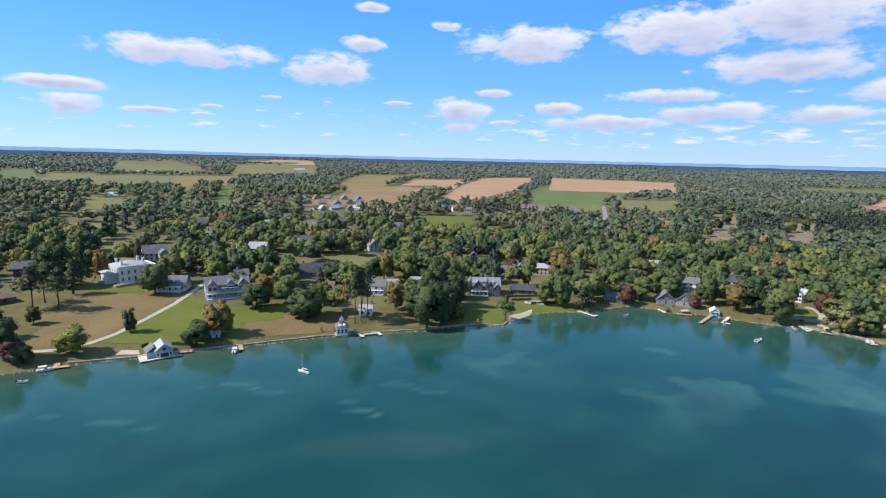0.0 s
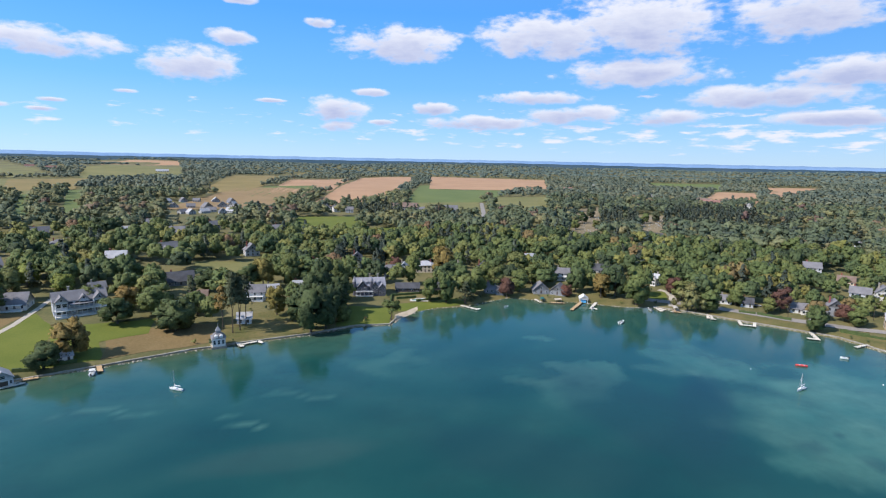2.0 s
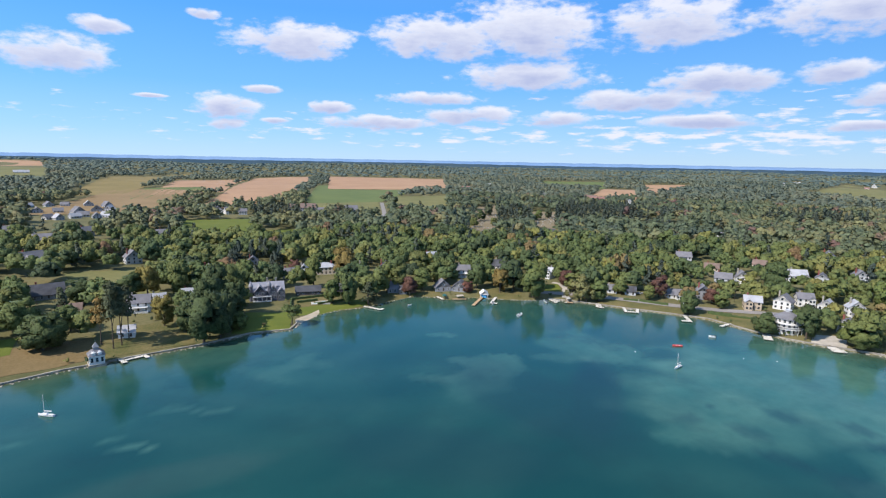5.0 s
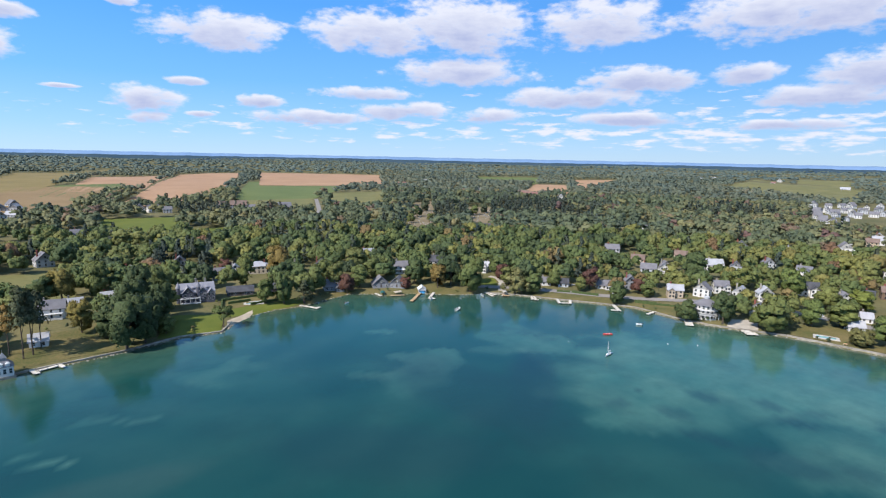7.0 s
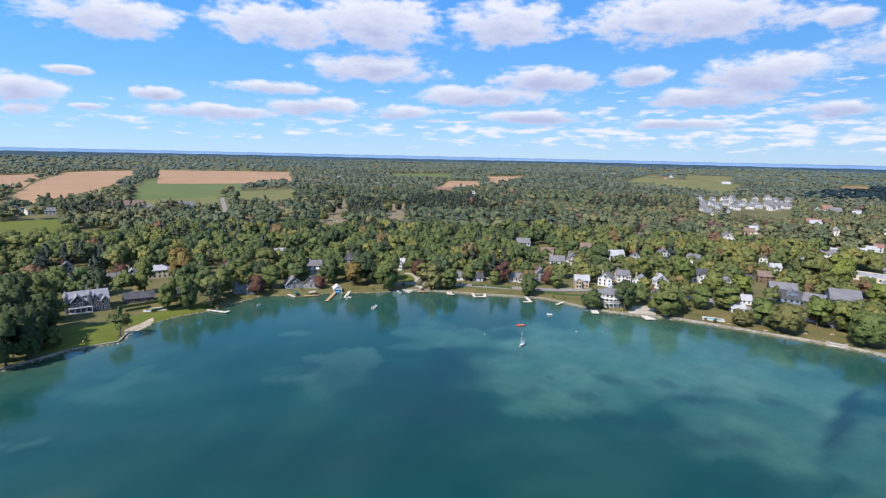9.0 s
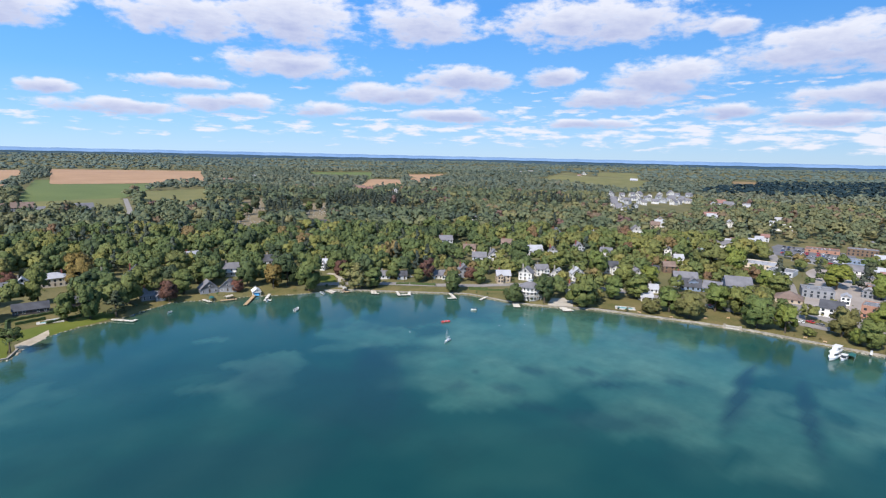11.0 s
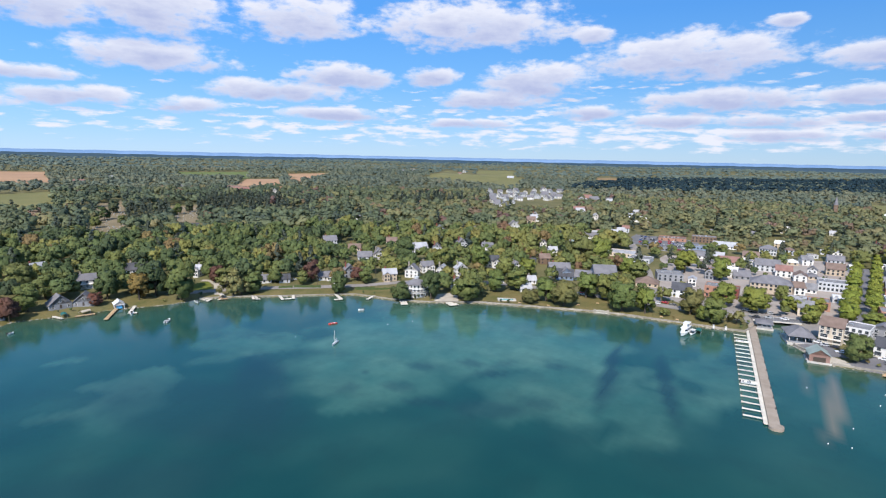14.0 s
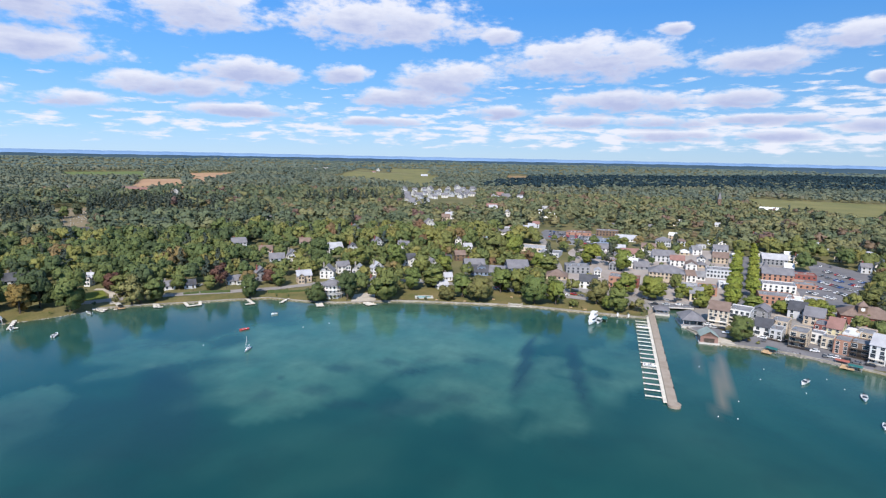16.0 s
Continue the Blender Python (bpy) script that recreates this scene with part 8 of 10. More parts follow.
# ---- the town ----
block(351.8, -34.6, 10.7, 13.0, 9.1, CREAM, BROWN_SHINGLE, -6, "tall cream building with dark balconies facing the lake", 4, balconies=2, top="gable", gap=2.5)
block(354.0, -46.1, 11.2, 14.0, 9.1, WHITE, TAR_ROOF, -8, "tall white building with flat roof and balconies", 4, balconies=3, gap=2.5)
block(372.3, -59.3, 8.6, 12.0, 5.4, GREY, SLATE, -10, "grey gabled house behind the lakeside row", 2, top="front")
block(337.9, -55.9, 8.4, 12.0, 5.4, WHITE, DARK_SHINGLE, -8, "white two-storey building with dark roof and balcony", 2, balconies=1, top="gable")
block(333.3, -61.7, 6.0, 11.0, 5.4, PALE_GREY, TAR_ROOF, -8, "pale low building with roof terrace", 2, balconies=1)
block(345.9, -65.3, 8.1, 13.0, 7.1, TAN, TAR_ROOF, -8, "three-storey tan building with flat roof", 3, gap=2.5)
block(326.4, -70.8, 8.0, 13.0, 7.9, TAN, TAR_ROOF, -8, "tan building with stacked dark timber balconies", 3, balconies=3, gap=2.5)
block(333.9, -80.6, 5.9, 8.0, 5.4, WHITE, TAR_ROOF, -8, "white two-storey front extension with balcony", 2, balconies=1)
block(348.2, -85.5, 6.3, 14.0, 6.8, RED_BRICK, SLATE, -8, "tall dark red brick building with flat roof", 3, gap=2.5)
block(328.4, -84.0, 5.3, 8.0, 5.4, CREAM, TAR_ROOF, -8, "cream two-storey front extension with balcony", 2, balconies=1)
block(345.7, -91.2, 6.7, 15.0, 6.8, YELLOW, RED_SHINGLE, -8, "yellow three-storey building with reddish roof", 3, top="gable", gap=2.5)
block(322.9, -89.2, 6.7, 12.0, 6.8, BRICK, TAR_ROOF, -8, "orange brick building with white trimmed windows", 3, gap=2.5)
block(336.5, -96.1, 6.5, 15.0, 6.8, WHITE, WHITE_ROOF, -8, "white three-storey building with pale flat roof", 3, gap=2.5)
block(320.4, -96.1, 8.5, 11.0, 6.9, BROWN, TAR_ROOF, -8, "brown building with dark stacked balconies and awnings", 3, balconies=3, gap=2.5)
block(340.7, -103.3, 7.5, 12.0, 6.8, TAN, TAR_ROOF, -8, "tan building behind the balconies", 3, gap=2.5)
block(315.3, -102.3, 6.5, 14.0, 9.1, WHITE, PALE_SHINGLE, -8, "tall white building with pale roof and balconies", 4, balconies=2, top="gable", gap=2.5)
block(314.5, -109.4, 7.8, 14.0, 6.8, PALE_GREY, SLATE, -8, "pale grey building with balconies facing the lake", 3, balconies=2, top="gable", gap=2.5)
block(383.2, -80.2, 9.2, 14.0, 5.4, PALE_GREY, DARK_SHINGLE, -5, "pale building with dark gabled roof", 2, top="gable")
block(371.0, -86.6, 10.0, 14.0, 5.4, TAN, SLATE, -5, "tan building with slate gabled roof", 2, top="gable")
block(408.6, -83.2, 9.9, 14.0, 5.4, WHITE, WHITE_ROOF, -5, "white flat-roofed shop in the town", 2)
block(411.9, -94.0, 11.8, 13.0, 5.4, TAN, PALE_SHINGLE, -5, "low shop with pale flat roof", 2)
block(415.7, -72.7, 20.3, 15.0, 5.7, BRICK, TAR_ROOF, 8, "long orange brick block with black flat roof", 2)
block(453.4, -80.5, 21.3, 14.0, 5.4, WHITE, TAR_ROOF, 8, "long white-fronted shop block with dark roof", 2)
block(495.1, -86.1, 21.7, 14.0, 5.4, BRICK, SLATE, 8, "long orange brick hall with grey roof", 2, top="gable")
block(473.5, -100.2, 15.1, 13.0, 2.7, BRICK, TAR_ROOF, 8, "brick shop with flat roof and white band", 1)
block(508.9, -106.8, 17.1, 13.0, 3.5, RED_BRICK, RED_SHINGLE, 8, "low building with red flat roof", 1)
block(568.1, -95.0, 20.2, 14.0, 5.4, GREY, PALE_SHINGLE, 10, "grey building with pale roof", 2, top="gable")
block(453.0, -4.3, 25.9, 17.0, 8.1, TAN, SLATE, 4, "large three-storey stone and brick hall with grey hipped roof", 3, balconies=1, top="hip", gap=2.6)
block(418.0, 28.5, 12.7, 15.0, 8.3, BRICK, TAR_ROOF, -4, "brick building with a tan front and dark flat roof", 2)
block(425.1, 18.1, 8.3, 13.0, 6.4, RED_BRICK, BROWN_SHINGLE, -4, "dark brick annexe with brown flat roof", 2)
block(452.5, 64.3, 19.1, 16.0, 5.4, GREY, TAR_ROOF, 8, "grey and brick office building with long windows", 2)
block(404.6, 48.6, 12.6, 13.0, 5.4, WHITE, DARK_SHINGLE, 0, "low white building with dark roof", 2, top="gable")
block(443.6, 46.4, 5.3, 9.0, 5.4, WHITE, PALE_SHINGLE, 0, "small white gabled house", 2, top="front")
block(422.9, 75.1, 15.8, 15.0, 2.7, TAN, BROWN_SHINGLE, 0, "low building with broad grey-brown roof", 1, top="hip")
block(407.9, 134.4, 13.6, 15.0, 2.7, BLUE_GREY, DARK_SHINGLE, 0, "long blue-grey lodge with dark roof", 1, top="gable")
block(424.9, 108.4, 17.1, 18.0, 5.4, BLUE_GREY, SLATE, 12, "large blue-grey lodge with slate gables", 2, top="gable")
block(413.1, 121.0, 12.0, 14.0, 2.7, BLUE_GREY, SLATE, -6, "low blue-grey wing with slate roof", 1, top="gable")
block(486.1, -43.3, 17.9, 15.0, 6.7, PALE_GREY, TAR_ROOF, 6, "pale stone building with tall columns and windows", 2, gap=2.4)
block(554.3, -49.9, 13.0, 14.0, 5.4, TAN, BROWN_SHINGLE, 6, "tan gabled town house", 2, top="gable")
block(603.1, -53.5, 13.1, 13.0, 5.4, PALE_GREY, SLATE, 6, "pale grey block with slate roof", 2, top="gable")
block(672.7, -55.2, 18.0, 14.0, 2.7, WHITE, PALE_SHINGLE, 6, "low white flat-roofed building", 1)
block(424.3, -32.0, 12.2, 13.0, 5.4, BRICK, TAR_ROOF, 4, "orange brick shop with flat roof", 2)
block(435.4, -22.0, 13.4, 13.0, 2.7, GREY, PALE_SHINGLE, 4, "low grey shop with pale roof", 1)
block(452.1, -47.0, 11.3, 14.0, 2.7, PALE_GREY, WHITE_ROOF, 4, "low pale shop with white roof", 1)
block(536.2, 120.0, 26.1, 24.0, 3.1, CREAM, PALE_SHINGLE, -12, "broad low shop building with pale flat roof", 1)
block(514.6, 98.6, 19.2, 18.0, 3.5, PALE_GREY, TAR_ROOF, -12, "pale shop building with dark flat roof", 1)
block(673.7, 95.9, 29.4, 22.0, 2.7, BRICK, BROWN_SHINGLE, 0, "long brick shop with a flat roof and red signs", 1, gap=6)
block(679.1, 63.2, 25.5, 16.0, 6.6, BROWN, TAR_ROOF, 0, "brown two-part building with flat roof", 2)
block(621.3, 62.7, 16.8, 12.0, 3.6, BLUE_GREY, TAR_ROOF, 0, "low shop with a blue front", 1)
block(593.3, 95.9, 20.9, 10.0, 2.7, GREY, TAR_ROOF, -20, "low canopy building with dark roof", 1)
block(648.3, 39.5, 23.0, 14.0, 2.7, WHITE, PALE_SHINGLE, 0, "low white shop with pale roof", 1, top="gable")
block(569.2, 56.9, 15.4, 12.0, 2.7, WHITE, SLATE, 0, "low white row with slate roof", 1, top="gable")
block(577.5, 41.0, 12.4, 11.0, 2.7, CREAM, PALE_SHINGLE, 0, "low cream row with pale roof", 1, top="gable")
block(536.2, 28.9, 16.2, 14.0, 5.4, WHITE, RED_SHINGLE, 8, "white building with a pinkish roof", 2, top="gable")
block(600.3, 13.5, 13.7, 12.0, 2.7, CREAM, BROWN_SHINGLE, 0, "low cream building with brown roof", 1, top="gable")
block(509.6, 38.3, 8.2, 10.0, 2.7, BRICK, TAR_ROOF, 0, "small brick building with flat roof", 1)
block(492.7, 16.2, 12.2, 13.0, 2.7, GREY, SLATE, 10, "grey building with long slate roof", 1, top="gable")
block(540.5, -1.0, 18.7, 15.0, 5.4, PALE_GREY, SLATE, 4, "long grey-roofed town building", 2, top="gable")
block(522.3, -13.0, 11.7, 12.0, 5.4, WHITE, RED_SHINGLE, 4, "white town building with red roof", 2, top="gable")
block(630.5, -0.4, 15.0, 13.0, 6.4, PALE_GREY, SLATE, 0, "tall pale grey house with grey hipped roof", 2, top="hip", gap=2.5)
block(641.6, 171.2, 8.0, 10.0, 5.4, PALE_GREY, RED_SHINGLE, 0, "narrow pale town house in a row", 2, top="gable")
block(632.0, 160.2, 7.9, 10.0, 5.4, PALE_GREY, RED_SHINGLE, 0, "narrow pale town house in a row", 2, top="gable")
block(655.6, 158.5, 8.1, 10.0, 5.4, WHITE, PALE_SHINGLE, 0, "narrow pale town house in a row", 2, top="gable")
block(680.7, 156.6, 8.4, 10.0, 5.4, PALE_GREY, PALE_SHINGLE, 0, "narrow pale town house in a row", 2, top="gable")
block(705.4, 156.4, 8.7, 10.0, 5.4, PALE_GREY, RED_SHINGLE, 0, "narrow pale town house in a row", 2, top="gable")
block(906.5, 188.9, 32.0, 24.0, 3.1, WHITE, PALE_SHINGLE, 0, "long low white school building in the trees", 1, gap=6)
block(1134.3, -177.1, 38.2, 24.0, 2.7, WHITE, WHITE_ROOF, -5, "long white arched hall by the meadow", 1, top="gable", gap=8)
block(639.0, 169.2, 19.9, 16.0, 2.7, TAN, PALE_SHINGLE, 0, "pale-roofed hall in the trees", 1, top="gable")
block(-538.3, 892.2, 22.3, 16.0, 2.7, WHITE, WHITE_ROOF, 0, "long white barn beyond the woods", 1, top="gable", gap=8)
block(949.7, 195.2, 10.6, 12.0, 2.7, WHITE, PALE_SHINGLE, 0, "small white hall in the woods", 1, top="gable")
block(552.1, 20.6, 7.8, 12.0, 2.7, BRICK, WHITE_ROOF, 20, "narrow town house among trees", 1, top="gable")
block(495.0, 22.4, 7.0, 9.0, 5.4, WHITE, WHITE_ROOF, -8, "narrow town house among trees", 2, top="gable")
block(506.9, -24.1, 8.7, 12.0, 5.4, WHITE, BROWN_SHINGLE, 4, "narrow town house among trees", 2, top="front")
block(472.1, -28.4, 9.7, 12.0, 2.7, WHITE, TAR_ROOF, 4, "narrow town house among trees", 1, top="gable")
block(584.6, -20.3, 9.0, 11.0, 2.7, TAN, WHITE_ROOF, 4, "narrow town house among trees", 1, top="hip")
block(590.2, -30.7, 9.0, 11.0, 5.4, WHITE, TAR_ROOF, 20, "narrow town house among trees", 2, top="gable")
block(524.5, -32.9, 7.1, 12.0, 2.7, TAN, SLATE, 10, "low town building with yard behind", 1, top="hip")
block(575.9, -64.5, 6.7, 12.0, 2.7, WHITE, WHITE_ROOF, 20, "low town building with yard behind", 1, top="gable")
block(610.4, -90.1, 8.0, 12.0, 2.7, WHITE, PALE_SHINGLE, 20, "small shop building in the town", 1)
block(532.5, -79.9, 7.9, 11.0, 2.7, BRICK, TAR_ROOF, 10, "low town building with yard behind", 1, top="gable")
block(543.8, -102.9, 7.0, 11.0, 2.7, WHITE, WHITE_ROOF, 4, "narrow town house among trees", 1, top="gable")
block(597.6, -112.0, 7.7, 9.0, 5.4, WHITE, WHITE_ROOF, 4, "small shop building in the town", 2, top="gable")
block(476.0, 37.2, 6.0, 9.0, 5.4, GREY, PALE_SHINGLE, -8, "small shop building in the town", 2, top="front")
block(549.4, 10.2, 7.7, 9.0, 5.4, WHITE, SLATE, 4, "low town building with yard behind", 2)
block(480.5, 3.5, 6.7, 12.0, 2.7, GREY, BROWN_SHINGLE, 4, "low town building with yard behind", 1)
block(461.5, -21.1, 7.1, 11.0, 5.4, WHITE, BROWN_SHINGLE, 20, "low town building with yard behind", 2, top="gable")
block(636.9, -38.0, 8.6, 9.0, 2.8, PALE_GREY, BROWN_SHINGLE, 10, "small shop building in the town", 1)
block(643.2, -18.6, 7.7, 11.0, 5.4, PALE_GREY, BROWN_SHINGLE, 4, "small shop building in the town", 2, top="hip")
block(830.0, 176.0, 44.0, 15.0, 6.5, WHITE, WHITE_ROOF, 6, "long low white building at the wood's edge", 1)
block(776.3, 64.9, 6.9, 12.0, 2.7, PALE_GREY, SLATE, 4, "narrow town house among trees", 1, top="hip")
block(875.3, 45.0, 7.0, 9.0, 3.2, GREY, BROWN_SHINGLE, 20, "narrow town house among trees", 1, top="front")
block(875.8, -18.6, 6.7, 11.0, 4.2, WHITE, TAR_ROOF, 10, "low town building with yard behind", 1)
block(856.5, 105.7, 7.8, 12.0, 6.0, BRICK, SLATE, 20, "small shop building in the town", 2, top="hip")
block(763.8, 17.2, 6.7, 9.0, 4.8, GREY, TAR_ROOF, 20, "narrow town house among trees", 1, top="gable")
block(404.8, -24.0, 8.3, 12.0, 5.4, CREAM, TAR_ROOF, 4, "narrow town house among trees", 2, top="gable")
block(685.9, -10.2, 8.3, 9.0, 5.4, TAN, WHITE_ROOF, -8, "low town building with yard behind", 2, top="gable")
for x, y, turn, paint in (
    (377.6, 54.7, 70, 3),
    (373.8, 59.1, 70, 0),
    (375.3, 49.3, 70, 5),
    (391.9, 7.6, 75, 0),
    (392.0, 3.2, 80, 5),
    (393.5, -5.1, 75, 2),
    (391.9, -9.4, 75, 1),
    (347.7, -24.1, 100, 5),
    (342.9, -27.5, 80, 0),
    (338.1, -30.8, 100, 2),
    (337.7, -34.8, 70, 1),
    (330.0, -36.8, 100, 0),
    (329.1, -54.0, 80, 0),
    (324.5, -54.5, -15, 5),
    (329.1, -62.5, -15, 0),
    (327.1, -64.8, 100, 1),
    (317.9, -72.1, 75, 1),
    (317.1, -75.6, 100, 0),
    (311.6, -79.2, -15, 5),
    (311.1, -81.0, 100, 2),
):
    car(x, y, turn, paint)
for x, y, turn, paint in (
    (310.5, -83.2, 75, 0),
    (309.5, -87.1, 70, 1),
    (306.9, -90.8, 70, 5),
    (305.3, -95.9, 75, 1),
    (367.2, 103.4, -15, 1),
    (368.1, 100.3, 75, 5),
    (372.0, 108.5, -15, 3),
    (280.8, 298.7, -15, 2),
    (290.5, 265.4, 100, 0),
    (-217.9, 342.0, 80, 2),
    (-221.3, 343.3, 100, 0),
    (-77.5, 378.1, 80, 2),
    (364.0, 168.2, 80, 0),
    (363.1, 151.6, 80, 5),
    (369.8, 120.7, 70, 1),
    (366.3, 106.8, 80, 2),
    (598.3, 99.3, 75, 0),
    (614.0, 86.4, 80, 3),
    (612.6, 73.9, 80, 0),
):
    car(x, y, turn, paint)


def fill_lot(a, b, c, d, rows, per_row, share, seed):
    """Rows of parked cars over a car park with those corners."""
    rng = random.Random(seed)
    a, b, c, d = [Vector(p) for p in (a, b, c, d)]
    way = b - a
    turn = math.degrees(math.atan2(way.y, way.x)) + 90
    for i in range(rows):
        v = (i + 0.5) / rows
        for j in range(per_row):
            if rng.random() < share:
                u = (j + 0.5) / per_row
                p = (a * (1 - u) + b * u) * (1 - v) + (d * (1 - u) + c * u) * v
                car(p.x + rng.uniform(-0.3, 0.3), p.y + rng.uniform(-0.3, 0.3), turn + rng.uniform(-3, 3) + 180 * rng.randint(0, 1), rng.choice((0, 0, 1, 2, 2, 3, 4, 5, 5)))


fill_lot((622, 124), (612, 64), (676, 76), (684, 134), 4, 13, 0.6, 9)
fill_lot((443.2, -96.0), (420.0, -115.2), (515.6, -151.7), (557.9, -132.8), 5, 14, 0.62, 4)
fill_lot((612.9, 119.7), (585.0, 64.5), (637.1, 70.2), (669.6, 127.0), 3, 15, 0.7, 5)
fill_lot((535.8, -122.0), (532.1, -131.1), (581.0, -145.6), (583.6, -134.9), 2, 6, 0.6, 6)


def clock_hall(x, y):
    ob = new("town_building")
    ob.matrix_basis = pose(x, y, float(height(x, y)), 0, 0, facing(x, y, 10))
    part("wall", Shape().box(-13, -8, -2, 13, 8, 5).mesh("wall", RED_BRICK), ob)
    part("roof", hip(Shape(), 26, 16, 5.2, 5.2, 0.8).mesh("roof", BROWN_SHINGLE), ob)
    tower = part("tower", Shape().box(-2.2, -2.2, 4, 2.2, 2.2, 11).mesh("tower", BROWN), ob, m=pose(-3, -4, 0))
    part("tower_roof", Shape().prism([(-2.8, -2.8), (2.8, -2.8), (2.8, 2.8), (-2.8, 2.8)], 11, 14.0, 0.05).mesh("tower_roof", BROWN_SHINGLE), tower)
    ring = [(math.cos(k * 0.5236) * 1.1, math.sin(k * 0.5236) * 1.1) for k in range(12)]
    part("clock_face", mesh_of("clock_face", [(a, -2.27, 9.2 + b) for a, b in ring] + [(a, -2.19, 9.2 + b) for a, b in ring], [tuple(range(12))[::-1]] + [(k, (k + 1) % 12, 12 + (k + 1) % 12, 12 + k) for k in range(12)], [WHITE]), tower)
    for k in range(7):
        window_parts(ob, -11 + 3.6 * k, -8, 2.6, 0, 1.3, 1.8)
    FOOTPRINTS.append((x, y, 17))
    tagged(ob, "red brick hall with brown hipped roof and a clock tower", "building", "town buildings")


clock_hall(383.2, -114.7)



def steeple(x, y, wide, high, wall, label):
    ob = new("church_tower")
    ob.matrix_basis = pose(x, y, float(height(x, y)), 0, 0, facing(x, y, 12))
    h = high * 0.6
    part("shaft", Shape().box(-wide / 2, -wide / 2, -1, wide / 2, wide / 2, h).box(-wide / 2 - 0.3, -wide / 2 - 0.3, h, wide / 2 + 0.3, wide / 2 + 0.3, h + 0.5).mesh("shaft", wall), ob)
    part("spire", Shape().prism([(-wide / 2, -wide / 2), (wide / 2, -wide / 2), (wide / 2, wide / 2), (-wide / 2, wide / 2)], h + 0.5, high, 0.05).mesh("spire", SLATE), ob)
    for k in (0.35, 0.8):
        window_parts(ob, 0, -wide / 2, h * k, 0, 1.0, 2.0)
        window_parts(ob, -wide / 2, 0, h * k, -90, 1.0, 2.0)
    FOOTPRINTS.append((x, y, wide))
    tagged(ob, label, "church tower")


steeple(498.4, -78.1, 4.4, 15, TAN, "square tan stone tower among the town roofs")
steeple(1109.9, -88.9, 6.0, 36, BROWN, "slim brown church steeple rising above the trees")


# ---- boats, docks and lifts ----
sail_boat(-60.4, 228.0, 150, 6.5, 8.2, "small white sailing boat with bare mast at its mooring")
sail_boat(199.6, 183.6, 200, 7.0, 7.4, "white sailing boat with bare mast beside a red boat")


def red_boat(x, y, turn):
    ob = new("rowing_boat")
    ob.matrix_basis = pose(x, y, 0.05, 0, 0, turn)
    part("hull", hull_mesh(5.2, 1.9, 0.8, RED_PAINT), ob)
    part("thwart", Shape().box(-1.2, -0.7, 0.55, -0.8, 0.7, 0.65).box(0.5, -0.7, 0.55, 0.9, 0.7, 0.65).mesh("thwart", HULL), ob)
    tagged(ob, "red open boat with white seats at its mooring", "boat", "moored boats")


red_boat(223.6, 207.3, 150)
motor_boat(174.0, 286.5, 40, 7.0)
motor_boat(271.1, -62.9, 150, 7.0)
motor_boat(262.6, -82.3, 170, 7.0)
motor_boat(235.5, -81.4, 160, 6.0)
motor_boat(312.8, -66.0, 60, 5.5)
motor_boat(254.4, 212.3, 140, 3.5)
motor_boat(115.8, 330.3, 20, 3.6)
motor_boat(-171.3, 210.7, 20, 4.0)
motor_boat(171.6, 318.1, 60, 6.0)
motor_boat(208.1, 309.7, 80, 6.0)
motor_boat(-171.2, 223.3, 30, 6.5, WHITE, canopy=True)
motor_boat(-99.7, 251.7, 100, 6.5, WHITE, canopy=True)
motor_boat(324.6, 6.5, -85, 6.4)
motor_boat(262.8, 1.0, -85, 6.4)
dock(-172.0, 233.2, -64, 9.4, 2.4, 5, TAN_PLANK, label="tan plank dock with a cross piece beside a boat")
dock(-128.6, 246.0, 22, 9.8, 2.0, 0, TAN_PLANK)
dock(-100.5, 260.5, -66, 8.6, 2.2, 0, TAN_PLANK)
dock(-44.1, 282.3, -66, 6.9, 2.4, 0)
dock(-42.5, 279.6, 26, 10.2, 1.8, -4, label="white bent dock reaching out from the shore")
dock(86.9, 336.9, -55, 14.5, 2.0, 3)
dock(173.3, 336.2, -131, 27.4, 2.2, 0, TAN_PLANK)
dock(148.8, 335.5, -18, 9.9, 2.2, 0, TAN_PLANK)
dock(180.5, 330.5, -129, 17.8, 2.0, 4)
dock(214.2, 315.6, -72, 10.0, 1.8, -3)
dock(230.9, 314.7, -129, 17.4, 2.4, 4, TAN_PLANK)
dock(239.9, 294.7, -126, 12.3, 2.2, 3)
dock(249.5, 279.4, -122, 12.4, 2.0, 6)
dock(258.3, 275.5, -133, 14.2, 2.0, 0)
dock(273.4, 250.4, -122, 14.7, 2.4, -5)
dock(288.0, 204.8, -137, 11.7, 4.5, 0)
dock(287.0, 227.0, -168, 11.8, 2.0, 0)
dock(300.7, 176.4, -125, 8.2, 5.0, 4)
dock(226.3, 306.5, -147, 8.9, 2.0, 0)
dock(214.1, 314.6, -96, 11.0, 1.6, 0)
dock(238.5, 290.6, -120, 9.5, 2.0, 2)
dock(314.0, -55.2, 158, 8.5, 3.0, 3, TAN_PLANK)
dock(307.6, -87.2, 159, 10.3, 3.0, 4, TAN_PLANK)
dock(141.8, 345.4, -83, 9.1, 1.8, 0)


